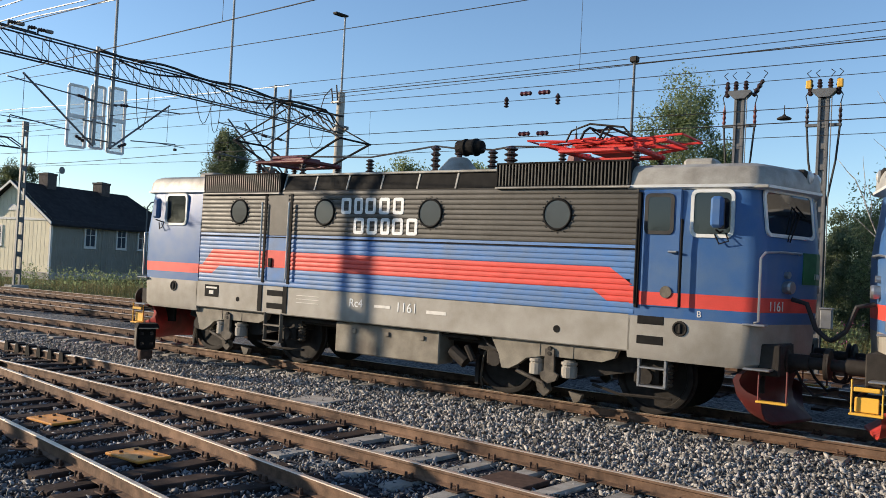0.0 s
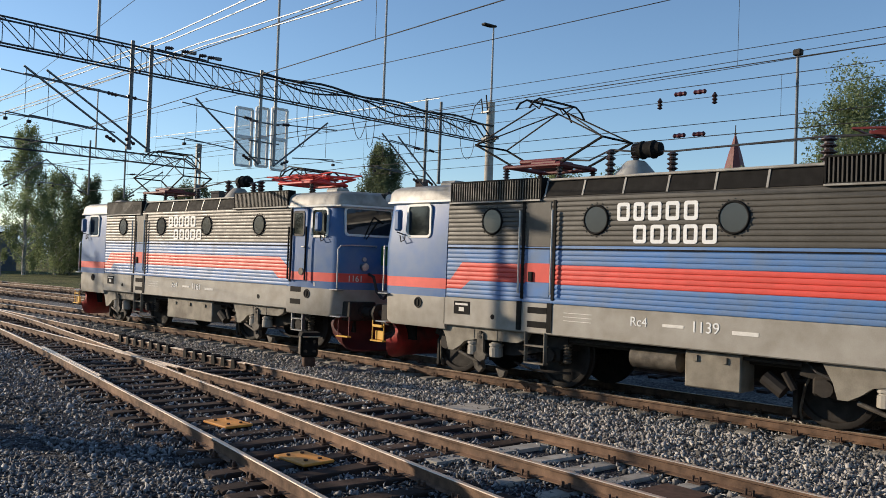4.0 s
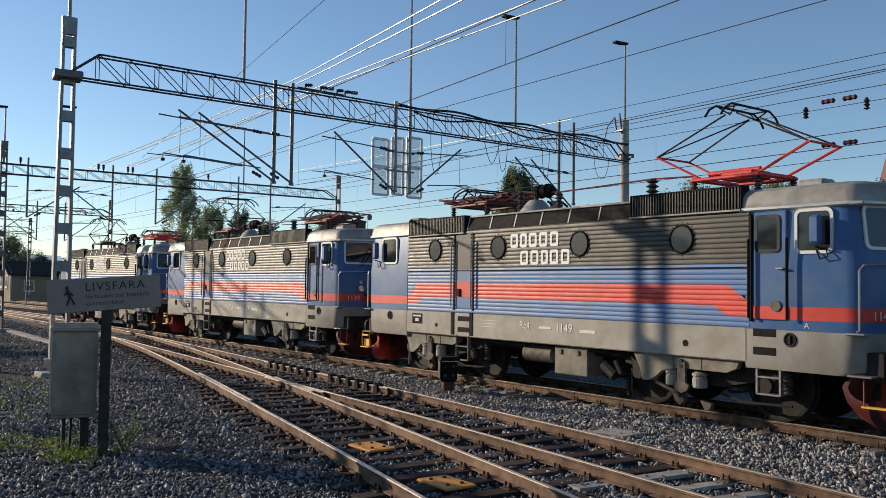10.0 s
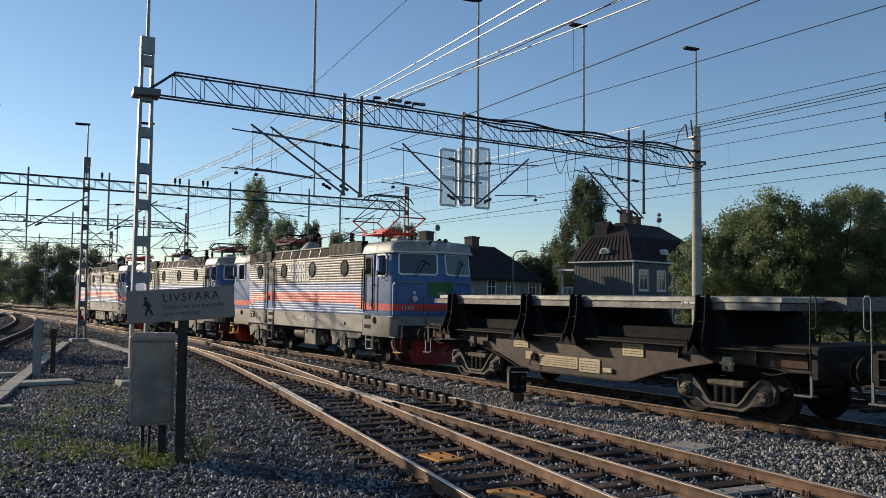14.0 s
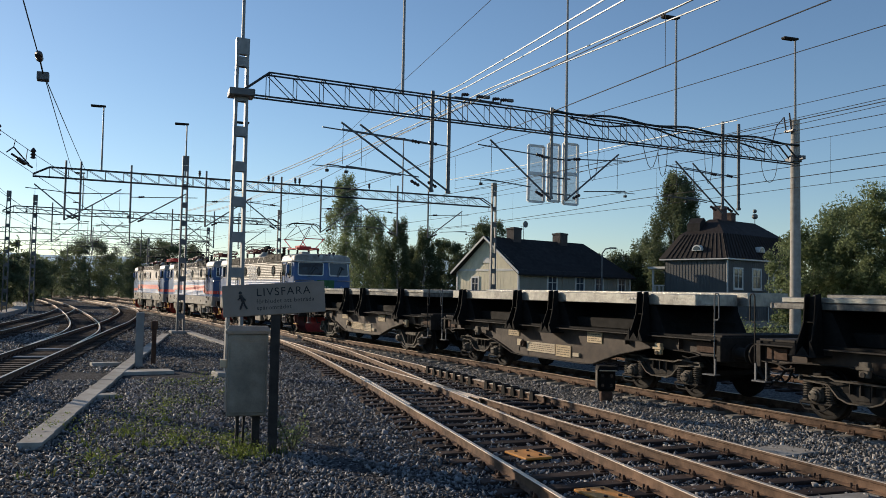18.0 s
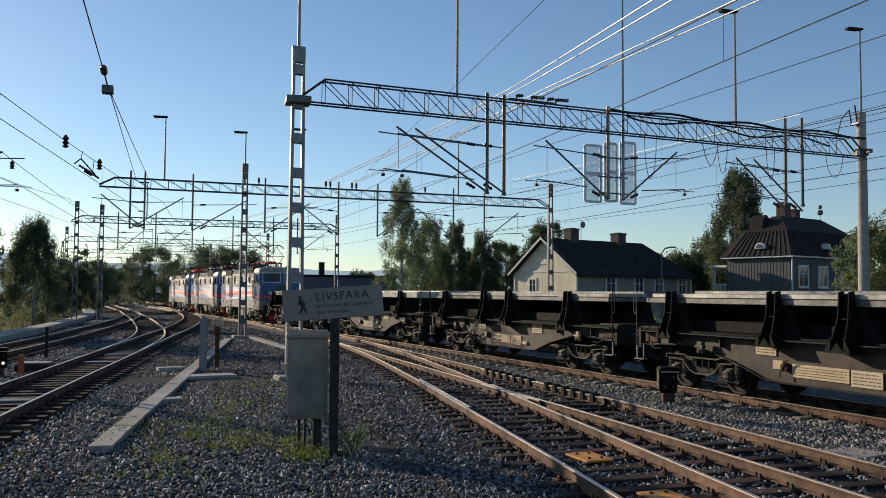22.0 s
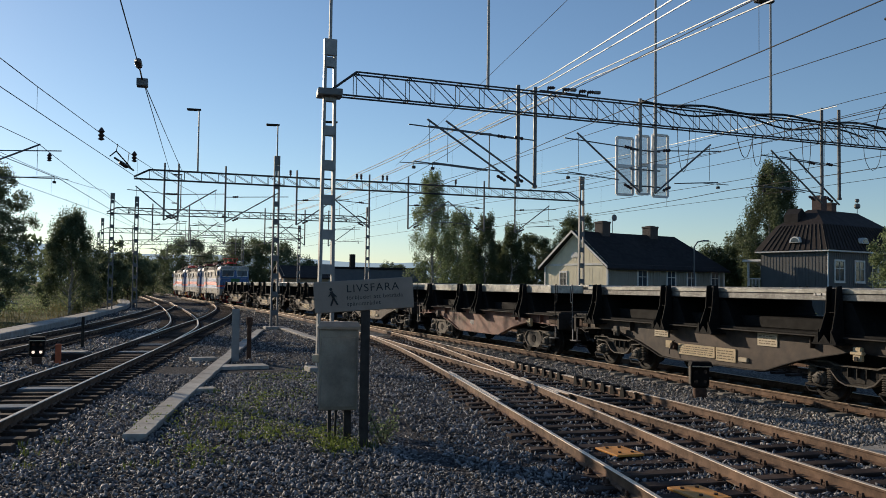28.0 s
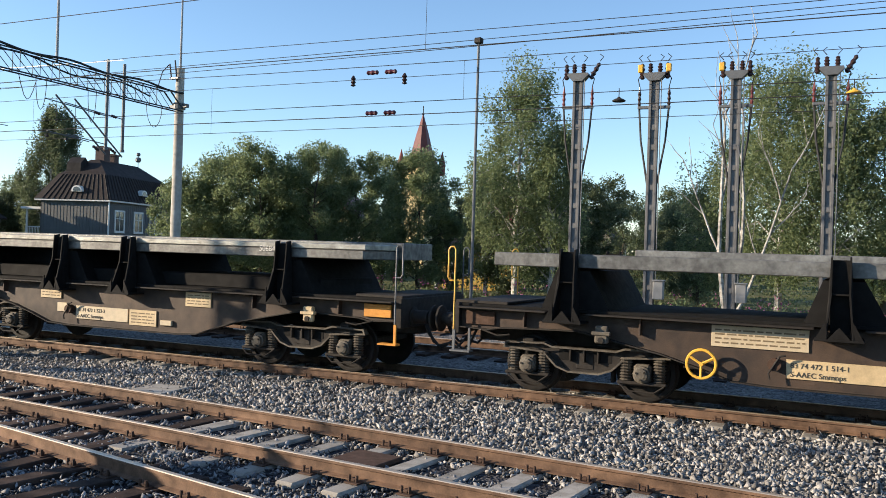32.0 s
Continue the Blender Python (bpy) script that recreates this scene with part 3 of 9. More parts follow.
def build_tracks():
    build_track("railway_track", "straight track with rusty-sided rails on concrete sleepers", LINE_A, "concrete", (s_of(LINE_A, -60), s_of(LINE_A, 6)), (0, LINE_A.s[-1]), 0.65)
    build_track("railway_track", "disused-looking track with rusty rails behind the train", LINE_F, "timber", (s_of(LINE_F, -60), s_of(LINE_F, -16)), (s_of(LINE_F, -190), s_of(LINE_F, 30)), 0.65)
    build_track("railway_track", "rusty side track nearest the houses", LINE_G, "timber", (s_of(LINE_G, -60), s_of(LINE_G, -22)), (s_of(LINE_G, -190), s_of(LINE_G, 30)), 0.65)
    build_track("railway_track", "curved track with shiny worn rails on timber sleepers", LINE_D, "timber", (s_of(LINE_D, -6), s_of(LINE_D, -75)), (0, LINE_D.s[-1] - 4), 0.62)
    build_track("railway_track", "outer track with shiny rails beside the pale kerb", LINE_E, "timber", (s_of(LINE_E, -14), s_of(LINE_E, -80)), (0, LINE_E.s[-1]), 0.62)
    build_track("railway_track", "connecting track that curves across between two tracks", LINE_H, "timber", (0, LINE_H.s[-1]), (0, LINE_H.s[-1]), 0.62, skip=lambda s: s < 14 or s > LINE_H.s[-1] - 12)
    # the turnout: two tracks on common long timbers; x runs down along both lines
    sb = lambda x: s_of(LINE_B, x)
    sc = lambda x: s_of(LINE_C, x)
    toe, frog = -38.0, -19.0
    b = build_track("railway_track", "track with brown rusted rails on pale concrete sleepers", LINE_B, "mono", (sb(14), sb(-8)), (sb(14), sb(-74)), 0.62, skip=lambda s: sb(-8.3) < s < sb(toe) or s > sb(-62))
    c = thing("railway_turnout", "turnout with brown rusted rails on dark creosoted timbers", "railway turnout", kind="structure")
    rail(LINE_C, 0.75, 0, sc(toe) , c, 0.7)
    rail(LINE_C, -0.75, 0, sc(toe) - 0.3, c, 0.7)
    clips = Geo()
    tm = Geo().box(-0.125, 0.125, -1.0, 1.0, -0.33, -0.165, 0.012).mesh("sleeper", TIMBER)
    rng = random.Random(4)
    x = 13.5
    conc = sleeper_mesh("concrete")
    while x > toe - 1:
        yb = LINE_B.at(sb(x))[1]
        yc, hc = LINE_C.at(sc(x))[1:]
        if x > -8.3:
            # past the last long timber each track has its own sleepers
            part("sleeper", me_timber, None, c, m=pose(x, yc, 0, 0, 0, math.degrees(hc) + rng.uniform(-1, 1)))
            for o in (-0.75, 0.75):
                add_geo(clips, CLIP, pose(x, yc + o, 0))
        else:
            a, e = yc - 1.25, yb + 1.25
            ob = part("sleeper", tm, None, c, m=pose(x, (a + e) / 2, rng.uniform(-0.006, 0.003), 0, 0, rng.uniform(-0.8, 0.8) + 3))
            ob.scale = (1, (e - a) / 2 + rng.uniform(-0.08, 0.08), 1)
            for y in (yc - 0.75, yc + 0.75, yb - 0.75, yb + 0.75):
                add_geo(clips, CLIP, pose(x, y, 0))
        x -= 0.61
    ob = part("rail_fastenings", clips, RUST, c)
    ob["kind"] = "stuff"
    # crossing nose with wing rails, check rail with its ridged chairs
    rail(LINE_B, 0.84, sb(frog + 2.2), sb(frog - 1.2), c, 0.6, "wing_rail")
    rail(LINE_C, -0.84, sc(frog + 2.2), sc(frog - 1.2), c, 0.6, "wing_rail")
    rail(LINE_C, 0.66, sc(-16.0), sc(-21.5), c, 0.6, "check_rail")
    rail(LINE_B, -0.67, sb(-16.5), sb(-23.8), c, 0.6, "check_rail")
    chair = Geo().prism([(-0.10, -0.17), (0.10, -0.17), (0.06, 0.03), (-0.06, 0.06)], -0.02, 0.16)
    cm = chair.mesh("check_rail_chair", BLACK)
    x = -17.0
    while x > -24:
        s = sb(x)
        px, py, h = LINE_B.at(s, -0.62)
        part("check_rail_chair", cm, None, c, m=pose(px, py, 0.0, 0, 0, math.degrees(h) + 180))
        x -= 0.55
    # yellow plates between the rails
    for px, py in ((-11.5, 5.47), (-9.01, 5.28)):
        p = Geo().box(-0.32, 0.32, -0.22, 0.22, -0.17, -0.135, 0.01)
        for sx in (-0.18, 0.18):
            for sy in (-0.1, 0.1):
                p.cyl((sx, sy, -0.136), (sx, sy, -0.115), 0.025, 6, 1)
        pl = thing("cover_plate", "orange-yellow steel cover plate bolted between the rails", "cover plate", "plates in the turnout", m=pose(px, py, 0, 0, 0, 5))
        part("plate", p, [ORANGE, RUST], pl)
    # flat concrete slabs and rusty plate between the sleepers of the next track
    for px, py in ((-5.6, 7.8), (-2.2, 7.8)):
        p = Geo().box(-0.3, 0.3, -0.35, 0.35, -0.2, -0.14, 0.01)
        pl = thing("track_box", "flat rusty steel box between the rails", "track box", "boxes in the track", m=pose(px, py, 0))
        part("lid", p, RUST, pl)


me_timber = None


def build_ground_all():
    global me_timber
    me_timber = sleeper_mesh("timber")
    build_ground()
    build_ballast()
    build_tracks()
    build_stones()


build_ground_all()

# ---- the locomotives ----
SIDE = 1.5
ROWS = [(1.59 + 0.0882 * k, 1.59 + 0.0882 * (k + 1)) for k in range(22)]


def side_rows():
    """The corrugated side: rows of (z0, z1, pieces of (x0, x1, colour, lean of each end)); 0 dark, 1 blue, 2 red."""
    out = []
    for z0, z1 in ROWS:
        z = (z0 + z1) / 2
        if z > 2.63:
            seg = [(-4.97, 5.08, 0, 0, 0)]
        elif 1.96 < z < 2.32:
            a, b = -4.55 - (2.3 - z) * 0.9, 4.65 + (2.3 - z) * 1.5
            seg = [(-4.97, a, 1, 0, 0.9), (a, b, 2, 0.9, -1.5), (b, 5.08, 1, -1.5, 0)]
        elif 1.77 < z < 1.97:
            a, b = 4.35 + (1.96 - z) * 1.5, -4.3 - (1.96 - z) * 1.3
            seg = [(-4.97, b, 2, 0, 1.3), (b, a, 1, 1.3, -1.5), (a, 5.08, 2, -1.5, 0)]
        else:
            seg = [(-4.97, 5.08, 1, 0, 0)]
        out.append((z0, z1, [q for q in seg if q[1] - q[0] > 0.1]))
    return out


def ring_plan(x1, x2, w, dx, dy, z):
    """Outline of a cab at one height, from the machine room out to the bowed front."""
    x2 = x2 - dx
    pts = [(x1, -w + dy), (x2 - 0.74, -w + dy), (x2 - 0.62, -w + dy + 0.03), (x2 - 0.53, -w + dy + 0.09), (x2 - 0.47, -w + dy + 0.2), (x2 - 0.08, -0.12), (x2 - 0.06, -0.03)]
    return [(x, y, z) for x, y in pts] + [(x, -y, z) for x, y in reversed(pts)]


def cab(sx):
    """Body colours of one cab: lower grey, blue with red band, roof."""
    lv = [(0.93, 0.16, 0.02), (1.0, 0.07, 0.0), (1.57, 0.03, 0.0), (1.575, 0.03, 0), (1.74, 0.02, 0), (1.745, 0.02, 0), (1.95, 0.01, 0), (1.955, 0.01, 0), (2.6, 0.0, 0), (3.45, 0.12, 0.03), (3.53, 0.13, 0.04)]
    rings = [ring_plan(5.0, 7.46, SIDE, dx, dy, z) for z, dx, dy in lv]
    rings = [[(x * sx, y, z) for x, y, z in r] for r in rings]
    mats = []
    for k in range(len(rings) - 1):
        z = (lv[k][0] + lv[k + 1][0]) / 2
        mats.append(0 if z < 1.573 else 2 if 1.743 < z < 1.953 else 1)
    return Geo().loft(rings, 1, True, True, mats)


def cab_roof(sx):
    lv = [(3.50, 0.13, 0.02), (3.53, -0.01, -0.03), (3.57, -0.01, -0.03), (3.575, 0.02, -0.005), (3.76, 0.035, 0.025), (3.84, 0.075, 0.075), (3.895, 0.16, 0.19), (3.93, 0.4, 0.45), (3.95, 1.0, 0.9)]
    rings = [[(x * sx, y, z) for x, y, z in ring_plan(4.9, 7.46, SIDE, dx, dy, z)] for z, dx, dy in lv]
    return Geo().loft(rings, 0, True, True, [1, 1, 1] + [0] * (len(lv) - 4))


def round_rect(x0, x1, z0, z1, r, n=4):
    """The outline of a rectangle with rounded corners."""
    r = min(r, (x1 - x0) / 2.05, (z1 - z0) / 2.05)
    out = []
    for cx, cz, a0 in ((x0 + r, z0 + r, 180), (x1 - r, z0 + r, 270), (x1 - r, z1 - r, 0), (x0 + r, z1 - r, 90)):
        for k in range(n):
            a = radians(a0 + 90 * k / (n - 1))
            out.append((cx + r * math.cos(a), cz + r * math.sin(a)))
    return out


def frame_loop(g, x0, x1, z0, z1, y, w, d, mat=0, r=0.08):
    """A window frame with cut corners on a side wall at y."""
    s = -1 if y < 0 else 1
    outer = round_rect(x0, x1, z0, z1, r)
    inner = round_rect(x0 + w, x1 - w, z0 + w, z1 - w, max(0.01, r - w * 0.6))
    y1 = y + s * d
    vs = [(a, y, b) for a, b in outer] + [(a, y1, b) for a, b in outer] + [(a, y1, b) for a, b in inner] + [(a, y, b) for a, b in inner]
    fs = []
    n = len(outer)
    for i in range(n):
        j = (i + 1) % n
        fs += [(i, j, n + j, n + i), (n + i, n + j, 2 * n + j, 2 * n + i), (2 * n + i, 2 * n + j, 3 * n + j, 3 * n + i)]
    return g.add(vs, fs, mat)


def pane_geo(x0, x1, z0, z1, y, r=0.07):
    g = Geo()
    g.prism(round_rect(x0, x1, z0, z1, r), y - 0.008, y + 0.008)
    return g


def insulator(g, x, y, z, h, r, mat=0, n=5):
    prof = [(0, r * 0.5)]
    for k in range(n):
        a = (k + 0.15) / n
        prof += [(a, r * 0.55), (a + 0.3 / n, r), (a + 0.42 / n, r), (a + 0.7 / n, r * 0.55)]
    prof.append((1, r * 0.5))
    return g.lathe((x, y, z), (x, y, z + h), prof, 10, mat)


def pantograph(parent, x, raised, mat, sx=1):
    base = DULLRED if mat is BLACK and raised else mat
    p = part("pantograph", Geo().box(x - 0.28, x + 0.4, -0.3, 0.3, 4.26, 4.42, 0.03), base, parent)
    for b in (-0.56, 0.56):
        part("base_beam", Geo().box(x - 0.75, x + 0.75, b - 0.06, b + 0.06, 4.24, 4.31, 0.02), base, p)
    for a in (-0.66, 0.66):
        part("cross_beam", Geo().box(x + a - 0.06, x + a + 0.06, -0.6, 0.6, 4.25, 4.33, 0.02), base, p)
    part("air_cylinder", Geo().cyl((x - 0.6, -0.2, 4.42), (x + 0.5, -0.2, 4.42), 0.05), base, p)
    for a in (-0.68, 0.68):
        for b in (-0.56, 0.56):
            part("foot_insulator", insulator(Geo(), x + a, b, 3.98, 0.26, 0.075, 0, 4), INSUL, p)
    def bar(*a, dark=False):
        part("arm", Geo().cyl(*a), GRIMY if dark else mat, p)
    if raised:
        knees, top = (4.83, 4.75), 5.58
        for s, zk in ((-1, knees[0]), (1, knees[1])):
            kx = x + s * 1.62
            for b in (-0.5, 0.5):
                bar((x + s * 0.62, b * 0.9, 4.32), (kx, b, zk), 0.025, 6)
                bar((kx, b, zk), (x + s * 0.12, b * 0.75, top - 0.1), 0.017, 6, dark=True)
            bar((kx, -0.52, zk), (kx, 0.52, zk), 0.024, 6)
            bar((kx, -0.5, zk), (x + s * 0.12, 0.37, top - 0.1), 0.015, 5, dark=True)
    else:
        top = 4.62
        for s in (-1, 1):
            kx = x + s * 1.15
            for b in (-0.5, 0.5):
                bar((x + s * 0.62, b * 0.9, 4.33), (kx + s * 0.0, b, 4.42), 0.03, 6)
                bar((kx, b, 4.42), (x + s * 0.15, b * 0.75, top - 0.1), 0.022, 6)
                bar((x - s * 0.5, b * 0.6, 4.5), (kx, b * 0.8, 4.4), 0.018, 6)
            bar((kx, -0.52, 4.42), (kx, 0.52, 4.42), 0.028, 6)
            bar((x - s * 0.55, -0.42, 4.40), (x + s * 1.42, -0.5, 4.50), 0.02, 6)
            bar((x - s * 0.55, 0.42, 4.40), (x + s * 1.42, 0.5, 4.50), 0.02, 6)
            bar((x + s * 1.42, -0.5, 4.50), (x + s * 1.42, 0.5, 4.50), 0.018, 6)
            bar((x + s * 0.3, -0.55, 4.46), (x + s * 1.3, 0.35, 4.46), 0.014, 5)
        for b in (-0.28, 0.28):
            part("lifting_spring", Geo().lathe((x - 0.5, b, 4.49), (x + 0.45, b, 4.49), [(k / 24, 0.05 if k % 2 else 0.035) for k in range(25)], 8), mat, p)
        part("horn_bow", Geo().tube([(x - 0.55, -0.7, 4.42), (x - 0.45, -0.72, 4.6), (x - 0.1, -0.74, 4.7), (x + 0.5, -0.72, 4.62), (x + 0.62, -0.7, 4.48)], 0.018, 6), GRIMY, p)
        part("horn_bow", Geo().tube([(x - 0.55, 0.7, 4.42), (x - 0.45, 0.72, 4.6), (x - 0.1, 0.74, 4.7), (x + 0.5, 0.72, 4.62), (x + 0.62, 0.7, 4.48)], 0.018, 6), GRIMY, p)
    head = Geo()
    for s in (-1, 1):
        pts = [(x + s * 0.17, b, top + dz) for b, dz in ((-0.92, -0.2), (-0.8, -0.06), (-0.6, 0.04), (0.6, 0.04), (0.8, -0.06), (0.92, -0.2))]
        head.tube(pts, 0.022, 6)
        head.cyl((x + s * 0.17, -0.5, top + 0.02), (x, -0.4, top - 0.12), 0.014, 5).cyl((x + s * 0.17, 0.5, top + 0.02), (x, 0.4, top - 0.12), 0.014, 5)
    for b in (-0.45, 0.45):
        head.cyl((x - 0.17, b, top + 0.02), (x + 0.17, b, top + 0.02), 0.016, 6)
    part("collector_head", head, GRIMY, p)


def wheelset(parent, x, r, spokes, tread=0.075):
    """Two wheels on an axle that turn together."""
    half = [(0.0, 0.085), (0.6, 0.085), (0.66, r * 0.3), (0.68, r + 0.028), (0.71, r + 0.028), (0.725, r), (0.815, r - 0.006), (0.82, r - 0.02), (0.82, r - tread), (0.775, r - tread - 0.02), (0.785, r * 0.36), (0.835, r * 0.32), (0.84, r * 0.2)]
    prof = [(0.5 - a / 1.7, b) for a, b in reversed(half)] + [(0.5 + a / 1.7, b) for a, b in half[1:]]
    g = Geo().lathe((0, -0.85, 0), (0, 0.85, 0), prof, 32)
    ob = part("wheelset", g, TYRE, parent, m=pose(x, 0, r), smooth=40)
    ob["radius"] = r
    WHEELS.append(ob)
    return ob


WHEELS = []


def loco_bogie(parent, x, sx):
    side = [(-1.75, 0.78), (-1.7, 0.95), (1.7, 0.95), (1.75, 0.78), (0.9, 0.62), (0.45, 0.52), (-0.45, 0.52), (-0.9, 0.62)]
    b = part("bogie", Geo().prism(side, -1.16, -1.0).prism(side, 1.0, 1.16).box(-0.4, 0.4, -1.0, 1.0, 0.5, 0.9, 0.03).box(-1.72, -1.6, -1, 1, 0.72, 0.92, 0.02).box(1.6, 1.72, -1, 1, 0.72, 0.92, 0.02), GRIMY, parent, m=pose(x, 0, 0))
    for a in (-1.35, 1.35):
        wheelset(b, a, 0.63, False, 0.09)
        for s in (-1, 1):
            part("axle_box", Geo().box(a - 0.2, a + 0.2, s * 1.08 - 0.12, s * 1.08 + 0.12, 0.5, 0.78, 0.04).cyl((a, s * 1.08, 0.63), (a, s * 1.26, 0.63), 0.13, 12), GRIMY, b)
            part("axle_spring", Geo().lathe((a + 0.32, s * 1.1, 0.5), (a + 0.32, s * 1.1, 0.86), [(k / 12, 0.09 if k % 2 else 0.065) for k in range(13)], 12), BOGIE, b)
    for s in (-1, 1):
        Y = lambda a, c: (min(s * a, s * c), max(s * a, s * c))
        # the bracket under the skirt, with its foot, and the spring pots on their hanger
        plate = [(-1.32, 1.015), (0.98, 1.015), (0.92, 0.88), (0.72, 0.80), (-0.28, 0.80), (-0.64, 0.73), (-0.78, 0.62), (-0.96, 0.52), (-1.1, 0.52), (-1.17, 0.75)]
        part("bracket", Geo().prism(plate, *Y(1.3, 1.42)).box(-0.4, -0.38, *Y(1.42, 1.428), 0.8, 1.01).box(0.2, 0.22, *Y(1.42, 1.428), 0.8, 1.01), OLIVEDUST, b, "dusty warm grey bracket under the skirt")
        for q in (-0.48, 0.1):
            part("spring_pot", Geo().lathe((q, s * 1.3, 0.47), (q, s * 1.3, 0.76), [(0, 0.1), (0.04, 0.135), (0.62, 0.135), (0.64, 0.12), (0.72, 0.12), (0.76, 0.14), (0.9, 0.14), (0.95, 0.1), (1, 0.1)], 14), BEIGE, b, "pale spring pot")
        part("hanger", Geo().prism([(-0.27, 0.92), (-0.11, 0.92), (-0.1, 0.56), (-0.02, 0.52), (-0.06, 0.42), (-0.19, 0.36), (-0.32, 0.42), (-0.36, 0.52), (-0.28, 0.56)], *Y(1.4, 1.46)), BOGIE, b)
        for z in (0.93, 0.85):
            part("bolt", Geo().cyl((-0.19, s * 1.42, z), (-0.19, s * 1.47, z), 0.035, 8), GRIMY, b)
        part("damper", Geo().tube([(-0.85, s * 1.34, 0.5), (-0.6, s * 1.34, 0.42), (-0.35, s * 1.34, 0.34), (-0.3, s * 1.34, 0.28)], 0.035, 8), BOGIE, b)
        part("brake_shoe", Geo().prism([(-0.5, 0.33), (-0.28, 0.36), (-0.24, 0.22), (-0.34, 0.12), (-0.46, 0.2)], *Y(1.2, 1.3)), BOGIE, b)
        part("brake_shoe", Geo().prism([(0.1, 0.26), (0.34, 0.22), (0.3, 0.12), (0.2, 0.08)], *Y(1.2, 1.3)), BOGIE, b)
        part("sand_pipe", Geo().tube([(-1.55, s * 1.05, 0.95), (-1.72, s * 1.0, 0.6), (-1.85, s * 0.85, 0.2), (-1.84, s * 0.8, 0.08)], 0.022, 6), BOGIE, b)
        part("guard_iron", Geo().box(-1.95, -1.87, *Y(0.78, 0.9), 0.1, 0.65, 0.01).box(-1.93, -1.6, *Y(0.8, 0.88), 0.62, 0.7, 0.01), GRIMY, b)
        part("brake_rod", Geo().tube([(0.45, s * 1.15, 0.4), (0.9, s * 1.15, 0.3), (1.75, s * 1.1, 0.32)], 0.025, 6), GRIMY, b)
        part("cable", Geo().tube([(-0.9, s * 1.26, 0.95), (-1.2, s * 1.3, 0.78), (-1.45, s * 1.28, 0.86), (-1.62, s * 1.2, 0.98)], 0.018, 6), RUBBER, b)
    return b


def coupler(parent, sx, x):
    for s in (-1, 1):
        bf = part("buffer", Geo().lathe((sx * x, s * 0.875, 1.06), (sx * (x + 0.58), s * 0.875, 1.06), [(0, 0.17), (0.08, 0.17), (0.1, 0.115), (0.55, 0.115), (0.56, 0.085), (0.9, 0.085), (0.92, 0.22), (0.98, 0.22), (1, 0.19)], 16), GRIMY, parent, smooth=40)
    part("draw_hook", Geo().box(min(sx * x, sx * (x + 0.34)), max(sx * x, sx * (x + 0.34)), -0.05, 0.05, 0.98, 1.14, 0.02).torus((sx * (x + 0.42), 0, 1.0), (0, 1, 0), 0.1, 0.03, 12).torus((sx * (x + 0.55), 0, 0.86), (0, 1, 0.2), 0.12, 0.025, 12), GRIMY, parent)
    for s in (-0.45, 0.45):
        pts = [(sx * (x + 0.02), s, 0.95), (sx * (x + 0.15), s, 0.72), (sx * (x + 0.32), s, 0.55), (sx * (x + 0.5), s * 0.9, 0.6)]
        part("brake_hose", Geo().tube(pts, 0.025, 6), RUBBER, parent)


